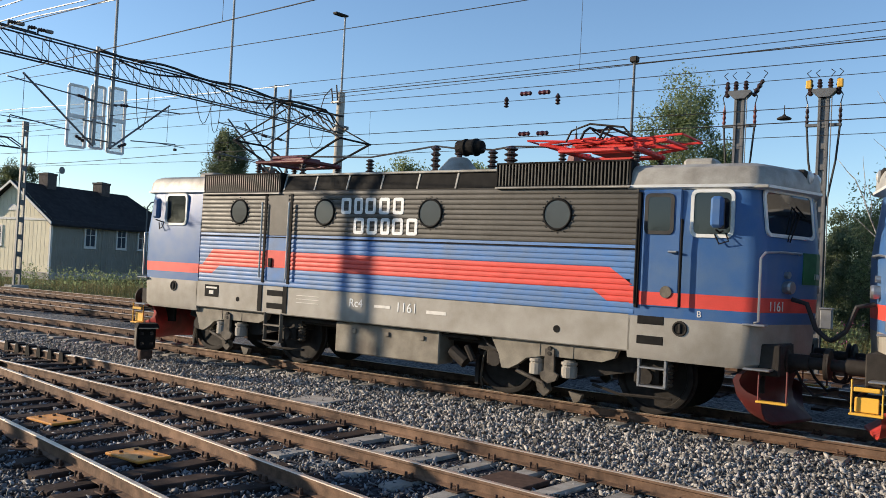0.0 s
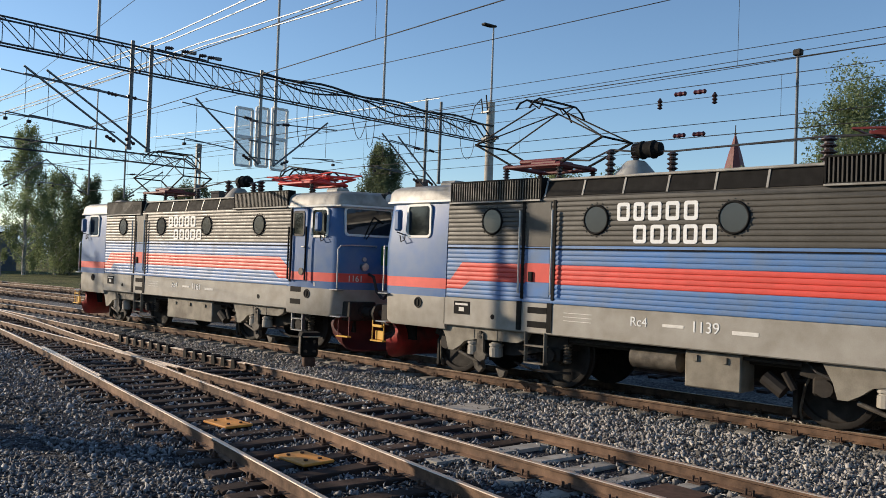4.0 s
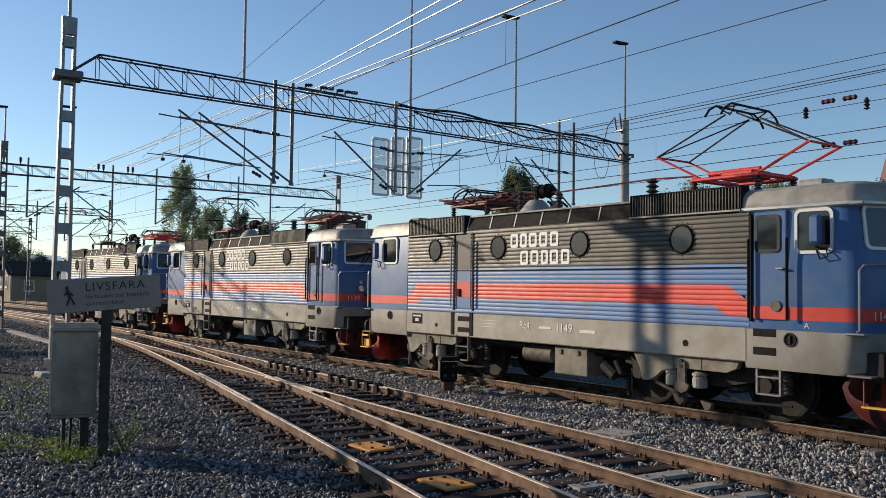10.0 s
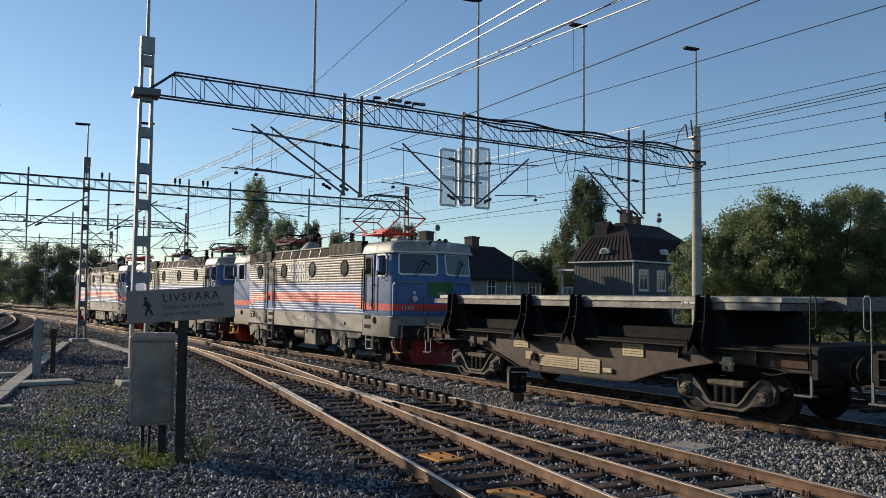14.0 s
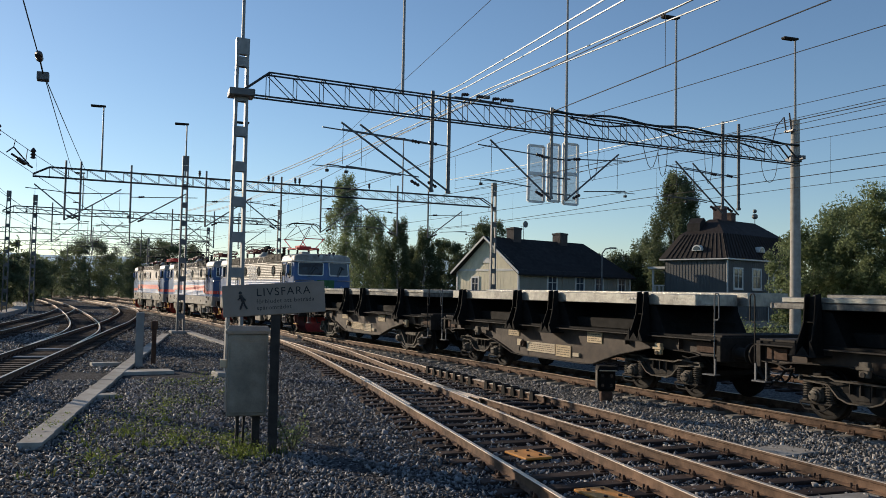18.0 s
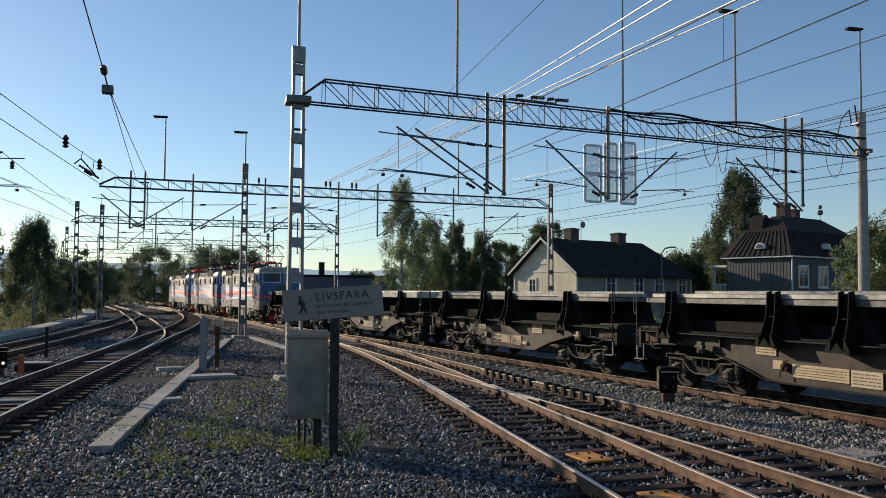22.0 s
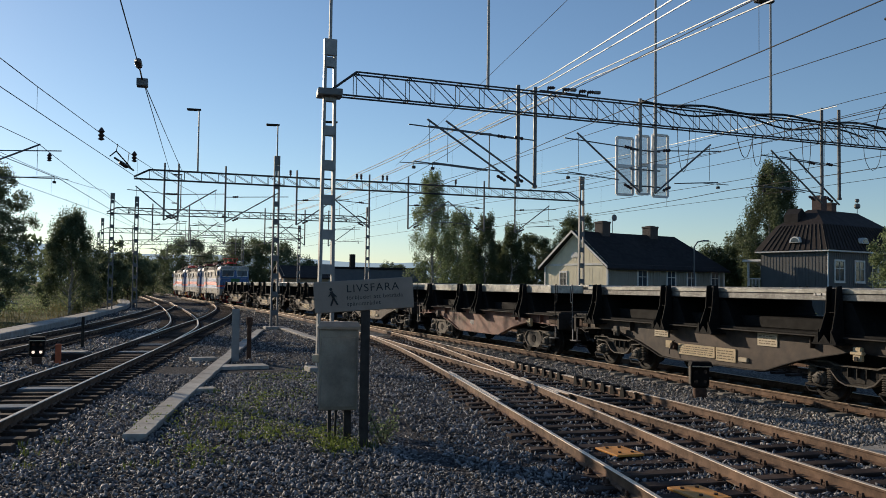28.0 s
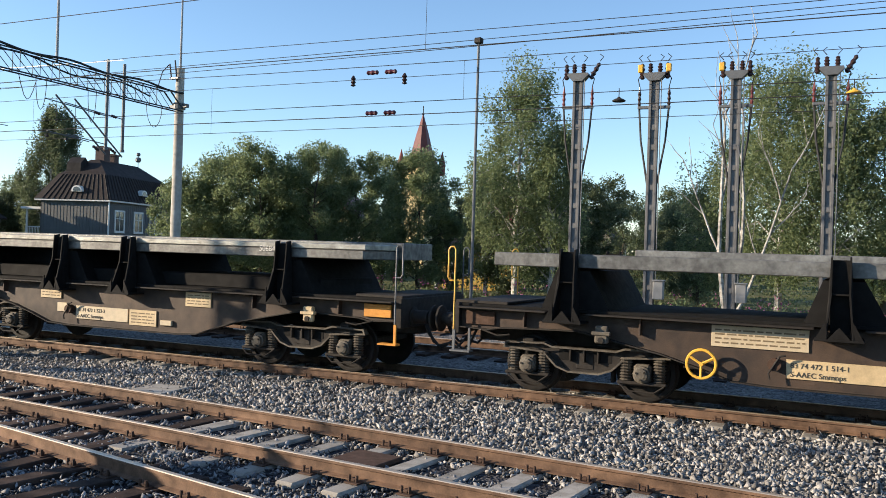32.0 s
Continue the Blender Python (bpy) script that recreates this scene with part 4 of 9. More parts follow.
def build_loco(number, left_raised, right_raised, left_mat, right_mat, box_kind, label):
    L = thing("locomotive", label, "locomotive", "locomotives of the train")
    # machine room core, cabs, roof
    part("body", Geo().box(-5.05, 5.15, -1.46, 1.46, 1.55, 3.6, 0.02), DARK, L)
    part("skirt", Geo().box(-5.05, 5.05, -1.5, 1.5, 1.02, 1.595, 0.02), BEIGE, L, "dusty warm grey lower side")
    for sx in (-1, 1):
        part("cab", cab(sx), [BEIGE, CABBLUE, RED], L, "blue cab with a red band and grey lower edge", smooth=30)
        part("cab_roof", cab_roof(sx), [ROOFGREY, ALU], L, "grey cab roof with a pale rain gutter", smooth=28)
    g = Geo()
    for z0, z1, segs in side_rows():
        for x0, x1, c, la, lb in segs:
            for s in (-1, 1):
                prof = [(s * y, z0 + h) for y, h in ((1.494, 0.0), (1.502, 0.007), (1.5055, 0.02), (1.506, 0.042), (1.504, 0.060), (1.5, 0.076), (1.494, z1 - z0))]
                vs = [(x + le * (z - (z0 + z1) / 2), y, z) for x, le in ((x0, la), (x1, lb)) for y, z in prof]
                g.add(vs, [(q, q + 1, q + 8, q + 7) for q in range(6)] + [tuple(range(7))[::-1], tuple(range(7, 14))], c)
    g.weld = True
    part("side_panel", g, [DARK, BLUE, RED], L, "corrugated side panel in dark grey, blue and red")
    part("moulding", Geo().box(-4.97, 5.08, -1.515, -1.47, 2.575, 2.6, 0.003).box(-4.97, 5.08, 1.47, 1.515, 2.575, 2.6, 0.003), BLACK, L)
    part("roof", Geo().prism([(-1.5, 3.53), (1.5, 3.53), (1.42, 3.62), (1.3, 3.82), (1.1, 3.92), (-1.1, 3.92), (-1.3, 3.82), (-1.42, 3.62)], -4.95, 5.0, 0, "x"), DARK, L)
    # the band of grilles under the roof edge
    for k in range(6):
        x0, x1 = -2.5 + k * 0.84, -2.5 + k * 0.84 + 0.8
        for s in (-1, 1):
            m = Geo().prism([(s * 1.49, 3.56), (s * 1.40, 3.83), (s * 1.36, 3.83), (s * 1.44, 3.56)], x0, x1, 0, "x")
            m.prism([(s * 1.5, 3.55), (s * 1.41, 3.85), (s * 1.36, 3.85), (s * 1.44, 3.55)], x0 - 0.035, x0, 1, "x")
            part("roof_grille", m, [BLACK, ROOFGREY], L)
    part("gutter", Geo().box(-2.5, 2.6, -1.44, -1.3, 3.84, 3.885, 0.01).box(-2.5, 2.6, 1.3, 1.44, 3.84, 3.885, 0.01), ROOFGREY, L)
    # projecting louvre boxes with upright slats
    for x0, x1, z0, z1 in ((2.53, 4.95, 3.55, 3.97), (-4.92, -2.58, 3.49, 3.91)):
        for s in (-1, 1):
            a, b = sorted((s * 1.40, s * 1.53))
            lv = part("louvre_box", Geo().box(x0, x1, a, b, z0, z0 + 0.03, 0.004).box(x0, x1, a, b, z1 - 0.03, z1, 0.004).box(x0, x0 + 0.03, a, b, z0, z1, 0.004).box(x1 - 0.03, x1, a, b, z0, z1, 0.004).box(x0, x1, min(s * 1.3, s * 1.46), max(s * 1.3, s * 1.46), z0, z1), BLACK, L)
            sl = Geo()
            n = int((x1 - x0) / 0.062)
            for k in range(1, n):
                x = x0 + (x1 - x0) * k / n
                sl.box(x - 0.011, x + 0.011, min(s * 1.46, s * 1.525), max(s * 1.46, s * 1.525), z0 + 0.03, z1 - 0.03)
            part("slats", sl, DARK, lv)
            part("lip", Geo().box(x0, x1, min(s * 1.5, s * 1.56), max(s * 1.5, s * 1.56), z0 - 0.02, z0 + 0.012, 0.004), ROOFGREY, lv)
    # round windows
    for x in (-3.78, -1.36, 1.18, 3.71):
        for s in (-1, 1):
            w = part("porthole", Geo().torus((x, s * 1.512, 3.11), (0, 1, 0), 0.245, 0.022, 24), BLACK, L, smooth=True)
            part("pane", Geo().cyl((x, s * 1.49, 3.11), (x, s * 1.518, 3.11), 0.235, 24), PORTHOLE, w)
            bolts = Geo()
            for k in range(16):
                a = 2 * math.pi * k / 16
                bolts.cyl((x + 0.295 * math.cos(a), s * 1.50, 3.11 + 0.295 * math.sin(a)), (x + 0.295 * math.cos(a), s * 1.517, 3.11 + 0.295 * math.sin(a)), 0.012, 6)
            tagged(part("bolts", bolts, DARK, w), kind="stuff")
    # machine-room door with ladder
    for s in (-1, 1):
        d = part("machine_room_door", Geo().box(-2.92, -2.34, min(s * 1.46, s * 1.512), max(s * 1.46, s * 1.512), 2.62, 3.46, 0.01, 0).box(-2.92, -2.34, min(s * 1.46, s * 1.512), max(s * 1.46, s * 1.512), 1.7, 2.618, 0.01, 1).box(-2.92, -2.34, min(s * 1.5, s * 1.516), max(s * 1.5, s * 1.516), 1.97, 2.32, 0.002, 2), [DARK, BLUE, RED], L)
        part("handrail", Geo().cyl((-3.02, s * 1.58, 1.75), (-3.02, s * 1.58, 3.3), 0.02, 8).cyl((-2.26, s * 1.58, 1.75), (-2.26, s * 1.58, 3.3), 0.02, 8), SILVER, d)
        for fx in (-2.985, -2.265):
            part("door_post", Geo().box(fx - 0.035, fx + 0.035, min(s * 1.47, s * 1.515), max(s * 1.47, s * 1.515), 1.65, 3.48, 0.005), BLACK, d)
        part("handle", Geo().box(-2.82, -2.72, min(s * 1.51, s * 1.55), max(s * 1.51, s * 1.55), 1.98, 2.16, 0.01), BLACK, d)
        lad = Geo().box(-2.87, -2.84, min(s * 1.44, s * 1.53), max(s * 1.44, s * 1.53), 0.46, 1.05, 0.008).box(-2.42, -2.39, min(s * 1.44, s * 1.53), max(s * 1.44, s * 1.53), 0.46, 1.05, 0.008)
        for z in (0.46, 0.78):
            lad.box(-2.87, -2.39, min(s * 1.4, s * 1.54), max(s * 1.4, s * 1.54), z, z + 0.03, 0.005)
        part("ladder", lad, OLIVEDUST, L)
        for x in (-3.04, -2.32):
            part("foot_rail", Geo().box(x - 0.06, x + 0.06, min(s * 1.49, s * 1.515), max(s * 1.49, s * 1.515), 1.06, 1.6, 0.004), BLACK, L)
        for z in (1.38, 1.12):
            part("foot_hole", Geo().box(-2.85, -2.37, min(s * 1.45, s * 1.508), max(s * 1.45, s * 1.508), z, z + 0.14, 0.02), BLACK, L)
    # cab doors, cab side windows, steps; both ends, both sides
    for e in (-1, 1):
        for s in (-1, 1):
            near = (e == 1 and s == -1) or (e == -1 and s == 1)
            X = lambda a, b: (min(e * a, e * b), max(e * a, e * b))
            Y = lambda a, b: (min(s * a, s * b), max(s * a, s * b))
            if near:
                d = part("cab_door", Geo().box(*X(5.17, 5.77), *Y(1.47, 1.52), 1.72, 3.5, 0.02, 0).box(*X(5.17, 5.77), *Y(1.5, 1.523), 1.75, 1.95, 0.002, 1), [CABBLUE, RED], L)
                part("window_seal", frame_loop(Geo(), *X(5.2, 5.66), 2.82, 3.44, s * 1.515, 0.055, 0.02), RUBBER, d)
                part("pane", pane_geo(*X(5.24, 5.62), 2.86, 3.4, s * 1.522), GLASS, d)
                part("handle", Geo().box(*X(5.6, 5.74), *Y(1.52, 1.58), 2.55, 2.58, 0.008), SILVER, d, "chrome handle")
                part("lock_cover", Geo().cyl((e * 5.58, s * 1.5, 1.96), (e * 5.58, s * 1.54, 1.96), 0.09, 16), BOGIE, d)
                part("handrail", Geo().cyl((e * 5.12, s * 1.59, 1.75), (e * 5.12, s * 1.59, 3.05), 0.022, 8).cyl((e * 5.81, s * 1.59, 1.75), (e * 5.81, s * 1.59, 3.05), 0.022, 8).box(*X(5.08, 5.14), *Y(1.47, 1.53), 1.7, 3.46, 0.01), BLACK, d)
                st = part("steps", Geo().box(*X(5.16, 5.2), *Y(1.38, 1.46), 0.5, 1.05, 0.005).box(*X(5.58, 5.62), *Y(1.38, 1.46), 0.5, 1.05, 0.005).box(*X(5.16, 5.62), *Y(1.3, 1.46), 0.5, 0.53, 0.005).box(*X(5.16, 5.62), *Y(1.3, 1.46), 0.78, 0.81, 0.005), SILVER, L)
                for z in (1.44, 1.14):
                    part("foot_hole", Geo().box(*X(5.13, 5.58), *Y(1.46, 1.506), z, z + 0.16, 0.03), BLACK, L)
                part("edge_trim", Geo().box(*X(5.1, 7.0), *Y(1.47, 1.512), 3.515, 3.56, 0.01), ROOFGREY, L)
            a, b = (5.9, 6.54) if near else (5.48, 6.22)
            w = part("cab_side_window", frame_loop(Geo(), *X(a, b), 2.79, 3.5, s * 1.475, 0.05, 0.04, 0, 0.1), ALU, L)
            part("pane", pane_geo(*X(a + 0.035, b - 0.035), 2.82, 3.47, s * 1.487), GLASS, w)
            if near or s == -1:
                mx = e * (6.33 if near else 6.36)
                mr = part("mirror", Geo().box(mx - 0.09, mx + 0.09, *Y(1.56, 1.7), 2.93, 3.38, 0.04, 0).cyl((mx, s * 1.48, 2.86), (mx, s * 1.66, 2.9), 0.015, 6, 1).tube([(mx + 0.1, s * 1.52, 2.86), (mx + 0.16, s * 1.58, 2.74), (mx + 0.02, s * 1.56, 2.7), (mx - 0.06, s * 1.52, 2.84)], 0.012, 6, 1), [CABBLUE, BLACK], L)
            px = e * (5.81 if near else 5.8)
            pt = part("round_port", Geo().torus((px, s * 1.505, 1.43), (0, 1, 0), 0.1, 0.016, 18, 0).cyl((px, s * 1.47, 1.43), (px, s * 1.506, 1.43), 0.095, 16, 1).box(px - 0.02, px + 0.02, *Y(1.5, 1.525), 1.36, 1.5, 0.008, 0), [GRIMY, BLACK], L)
    for s in (-1, 1):
        for hx, hr in ((3.79, 0.06), (-3.7, 0.05)):
            part("side_hole", Geo().cyl((hx, s * 1.47, 1.26), (hx, s * 1.506, 1.26), hr, 14), BLACK, L)
        part("maker_plate", Geo().box(-4.75, -4.3, min(s * 1.49, s * 1.507), max(s * 1.49, s * 1.507), 1.26, 1.52, 0.01), BLACK, L, "black maker plate")
        part("plate_bars", Geo().box(-4.7, -4.36, min(s * 1.5, s * 1.51), max(s * 1.5, s * 1.51), 1.44, 1.48).box(-4.6, -4.46, min(s * 1.5, s * 1.51), max(s * 1.5, s * 1.51), 1.32, 1.4), PALE, L)
    # front windows, lamps, rails
    for e in (-1, 1):
        for s in (-1, 1):
            m = Matrix.Translation((e * 7.098, s * 0.72, 3.19)) @ Euler((0, 0, e * s * radians(18.6))).to_matrix().to_4x4() @ Euler((0, e * radians(-7.4), 0)).to_matrix().to_4x4()
            fr = Geo()
            frame_loop(fr, -0.63, 0.63, -0.36, 0.34, 0, 0.05, 0.03, 0, 0.1)
            turn = Matrix(((0, 1, 0), (-1, 0, 0), (0, 0, 1))).to_4x4() if e > 0 else Matrix(((0, 1, 0), (1, 0, 0), (0, 0, 1))).to_4x4()
            w = part("windscreen", fr, ALU, L, m=m @ turn)
            part("pane", pane_geo(-0.6, 0.6, -0.33, 0.31, 0.014, 0.08), GLASS, w)
            part("wiper", Geo().cyl((0.1, 0.05, -0.42), (-0.25, 0.05, 0.05), 0.012, 6).cyl((-0.12, 0.055, 0.12), (-0.36, 0.055, -0.02), 0.012, 6).cyl((0.16, 0.05, -0.42), (-0.1, 0.05, 0.1), 0.008, 6), BLACK, w)
            part("headlamp", Geo().lathe((e * 7.08, s * 0.86, 2.12), (e * 7.24, s * 0.9, 2.12), [(0, 0.08), (0.8, 0.1), (1, 0.09)], 14).cyl((e * 7.08, s * 0.86, 2.3), (e * 7.19, s * 0.89, 2.3), 0.05, 10), SILVER, L)
            part("handrail", Geo().tube([(e * 6.86, s * 1.44, 1.6), (e * 6.93, s * 1.5, 1.62), (e * 6.93, s * 1.5, 2.52), (e * 6.98, s * 1.46, 2.6), (e * 7.1, s * 1.2, 2.62), (e * 7.28, s * 0.6, 2.62), (e * 7.24, s * 0.6, 2.6)], 0.018, 6), SILVER, L)
            part("front_step", Geo().box(min(e * 6.75, e * 7.12), max(e * 6.75, e * 7.12), s * 1.42 - 0.12, s * 1.42 + 0.12, 0.93, 0.96, 0.01), SILVER, L)
            part("front_step", Geo().box(min(e * 6.72, e * 7.04), max(e * 6.72, e * 7.04), s * 1.45 - 0.12, s * 1.45 + 0.1, 1.555, 1.585, 0.01), SILVER, L)
        hs = part("top_lamp", Geo().box(min(e * 6.72, e * 7.26), max(e * 6.72, e * 7.26), -0.42, 0.42, 3.66, 3.9, 0.04), GRIMY, L, "dark headlamp housing on the roof edge")
        for ly, lm in ((-0.27, LAMPGLASS), (0.0, DULLRED), (0.27, LAMPGLASS)):
            part("lamp", Geo().lathe((e * 7.2, ly, 3.78), (e * 7.33, ly, 3.78), [(0, 0.08), (0.7, 0.11), (0.75, 0.095), (1, 0.05)], 14, 0), lm, hs, smooth=40)
        part("horn", Geo().cyl((e * 6.2, 0.7, 3.92), (e * 6.5, 0.7, 3.98), 0.05, 8, r2=0.08).cyl((e * 6.2, 0.5, 3.92), (e * 6.45, 0.5, 3.99), 0.04, 8, r2=0.07), GRIMY, L)
        part("roof_vent", Geo().box(min(e * 5.5, e * 6.0), max(e * 5.5, e * 6.0), -0.8, -0.4, 3.86, 4.06, 0.05), ROOFGREY, L)
        blade = [(6.74, 0.92), (6.63, 0.76), (6.58, 0.59), (6.62, 0.4), (6.74, 0.24), (6.98, 0.12), (6.98, 0.16), (6.79, 0.28), (6.7, 0.43), (6.67, 0.59), (6.7, 0.74), (6.78, 0.9)]
        def ply(*rows):
            return Geo().loft([[(e * (x + 0.42 * (1 - abs(y) / 1.3)), y, 0.92 + (z - 0.92) * k) for x, z in blade] for y, k in rows])
        # right ends lie in shade, so their red is the darker copy
        red = PLOWSHADE if e > 0 else PLOWSUN
        pl = part("plough", ply((-0.85, 1), (-0.4, 1), (0, 1), (0.4, 1), (0.85, 1)), PLOWSUN if e > 0 and number == "1149" else red, L, "curved red snow plough", smooth=40)
        for s in (-1, 1):
            rows = [(-1.34, 0.5), (-1.3, 0.74), (-1.2, 0.91), (-1.05, 0.98), (-0.85, 1)]
            part("plough_wing", ply(*(rows if s < 0 else [(-y, k) for y, k in reversed(rows)])), red, pl, "red plough wing", smooth=40)
            part("plough_stay", Geo().box(min(e * 6.5, e * 6.9), max(e * 6.5, e * 6.9), min(s * 0.82, s * 0.9), max(s * 0.82, s * 0.9), 0.55, 0.95, 0.01), GRIMY, pl)
        for s in (-1, 1):
            sp = part("shunter_step", Geo().tube([(e * 6.95, s * 1.42, 0.95), (e * 6.95, s * 1.42, 0.5)], 0.014, 6).tube([(e * 7.33, s * 1.42, 0.95), (e * 7.33, s * 1.42, 0.5)], 0.014, 6), YELLOW if e < 0 else DULLRED, L, "thin hangers of the shunter's step")
            part("tread", Geo().box(min(e * 6.93, e * 7.35), max(e * 6.93, e * 7.35), s * 1.42 - 0.06, s * 1.42 + 0.06, 0.485, 0.515, 0.006), YELLOW, sp, "yellow tread")
            if e < 0:
                part("kick_plate", Geo().box(-7.3, -7.0, s * 1.36 - 0.012, s * 1.36 + 0.012, 0.52, 0.72, 0.01).box(-7.3, -6.98, s * 1.44 - 0.02, s * 1.44 + 0.02, 0.8, 0.86, 0.01), YELLOW, sp, "yellow plate")
        part("buffer_beam", Geo().box(min(e * 6.9, e * 7.2), max(e * 6.9, e * 7.2), -1.3, 1.3, 0.85, 1.3, 0.02), GRIMY, L)
        coupler(L, e, 7.18)
        if (number, e) != ("1149", 1):
            part("jumper_cable", Geo().tube([(e * 7.2, -0.75, 1.95), (e * 7.42, -0.8, 1.9), (e * 7.55, -0.8, 1.55), (e * 7.7, -0.78, 1.42), (e * 7.76, -0.76, 1.4)], 0.035, 8), RUBBER, L)
    for x in (-3.85, 3.85):
        loco_bogie(L, x, 1)
    if box_kind == "long":
        part("battery_box", Geo().box(-1.03, 1.43, -1.38, -0.9, 0.42, 1.0, 0.02).box(-0.6, -0.5, -1.41, -1.37, 0.82, 0.9, 0.005).box(0.2, 0.3, -1.41, -1.37, 0.82, 0.9, 0.005).box(1.0, 1.1, -1.41, -1.37, 0.82, 0.9, 0.005), OLIVEDUST, L)
    else:
        part("air_tank", Geo().lathe((-0.8, -1.12, 0.78), (0.2, -1.12, 0.78), [(0, 0.05), (0.06, 0.19), (0.94, 0.19), (1, 0.05)], 16), BOGIE, L, smooth=40)
        part("battery_box", Geo().box(0.35, 1.3, -1.38, -0.9, 0.42, 1.0, 0.02).box(0.5, 0.58, -1.41, -1.37, 0.84, 0.94, 0.005).box(1.0, 1.08, -1.41, -1.37, 0.84, 0.94, 0.005), OLIVEDUST, L)
    part("underframe", Geo().box(-5.0, 5.0, -1.1, 1.1, 0.85, 1.1, 0.02).box(-1.6, 1.6, 0.3, 1.35, 0.45, 1.0, 0.03), GRIMY, L)
    part("pipework", Geo().cyl((-2.0, -1.3, 0.95), (2.2, -1.3, 0.95), 0.03, 6).cyl((1.6, -1.2, 0.7), (1.9, -1.2, 0.5), 0.12, 10).cyl((1.9, -1.2, 0.8), (2.05, -1.2, 0.55), 0.06, 8), GRIMY, L)
    # roof gear
    shift = 0.0 if number == "1161" else -2.3
    for x in ((-1.15, 2.17) if number == "1161" else (2.17,)):
        part("roof_insulator", insulator(Geo(), x, -0.45, 3.92, 0.5 if x > 0 else 0.36, 0.13 if x > 0 else 0.09, 0, 5), INSUL, L)
    x = 1.0 + shift
    br = part("breaker", Geo().lathe((x, -0.4, 3.95), (x, -0.4, 4.25), [(0, 0.42), (0.2, 0.38), (0.9, 0.2), (1, 0.16)], 16), ROOFGREY, L, "grey breaker dome", smooth=35)
    part("breaker_drum", Geo().lathe((x - 0.1, -0.35, 4.45), (x + 0.52, -0.35, 4.45), [(0, 0.06), (0.06, 0.14), (0.3, 0.145), (0.32, 0.17), (0.38, 0.17), (0.4, 0.145), (0.66, 0.145), (0.68, 0.17), (0.74, 0.17), (0.76, 0.14), (0.94, 0.12), (1, 0.05)], 16), BLACK, br, smooth=35)
    part("breaker_post", insulator(Geo(), x, -0.4, 4.2, 0.34, 0.1, 0, 4), INSUL, br)
    for x, h in ((0.45 + shift, 0.55), (1.75 + shift, 0.42)):
        part("roof_insulator", insulator(Geo(), x, -0.4, 3.95, h, 0.1), INSUL, L)
    part("roof_cable", Geo().tube([(-3.2, -0.45, 4.4), (-1.15 + shift * 0.5, -0.45, 4.32), (0.45 + shift, -0.4, 4.5), (1.2 + shift, -0.38, 4.4)], 0.018, 6).tube([(1.5 + shift, -0.4, 4.4), (1.75 + shift, -0.4, 4.38), (2.17, -0.45, 4.42), (3.2, -0.4, 4.38)], 0.018, 6), DULLRED if left_mat is not BLACK else COPPER, L)
    pantograph(L, -3.6, left_raised, left_mat)
    pantograph(L, 3.95, right_raised, right_mat)
    # company mark in plain white strokes, number, small lettering
    k = 0.062
    words = [(-0.93, 3.08, [(0, 4), (5.2, 3.4), (9.7, 4), (15, 4), (20.3, 4)]), (-0.6, 2.70, [(0, 4), (5.3, 4), (10.6, 3.4), (15, 4), (20.3, 4)])]
    for x, z, glyphs in words:
        for gx, gw in glyphs:
            part("mark_block", frame_loop(Geo(), x + gx * k, x + (gx + gw) * k, z, z + 5 * k, -1.504, k, 0.008, 0, k * 0.75), WHITE, L, "plain white block")
    lettering("number", number, 0.25, WHITE, L, pose(0.5, -1.503, 1.3))
    lettering("class_mark", "Rc4", 0.22, WHITE, L, pose(-0.62, -1.503, 1.32))
    for x0, x1, z0, z1 in ((0.0, 0.38, 1.34, 1.39), (1.2, 1.62, 1.31, 1.37), (-2.0, -1.4, 1.44, 1.45), (-2.0, -1.4, 1.37, 1.38), (-2.0, -1.4, 1.30, 1.31)):
        part("lettering_bar", Geo().box(x0, x1, -1.506, -1.499, z0, z1), PALE, L)
    nf = lettering("front_number", number, 0.2, PALE, L, pose(7.0, -1.25, 1.77, 0, 0, 71))
    lettering("end_letter", "A" if number != "1161" else "B", 0.13, PALE, L, pose(6.05, -1.504, 1.62))
    plan = [(7.285, -0.45), (7.393, -0.12), (7.402, 0.0), (7.393, 0.12), (7.285, 0.45)]
    fm = part("front_mark", Geo().loft([[(x, y, z) for x, y in plan] + [(x - 0.02, y, z) for x, y in reversed(plan)] for z in (2.17, 2.64)]), GREENP, L, "dark green company panel across the nose")
    for k in range(5):
        a = 0.10 + k * 0.062 - 0.28
        xa = 7.40 - 0.33 * max(0, abs(a + 0.02) - 0.12) + 0.004
        part("mark_block", frame_loop(Geo(), -0.024, 0.024, 0, 0.085, 0, 0.013, 0.004, 0, 0.012), PALE, fm, "plain pale block", m=pose(xa, a, 2.25, 0, 0, 90 + (18 if a < -0.1 else -18 if a > 0.1 else 0)))
    return L


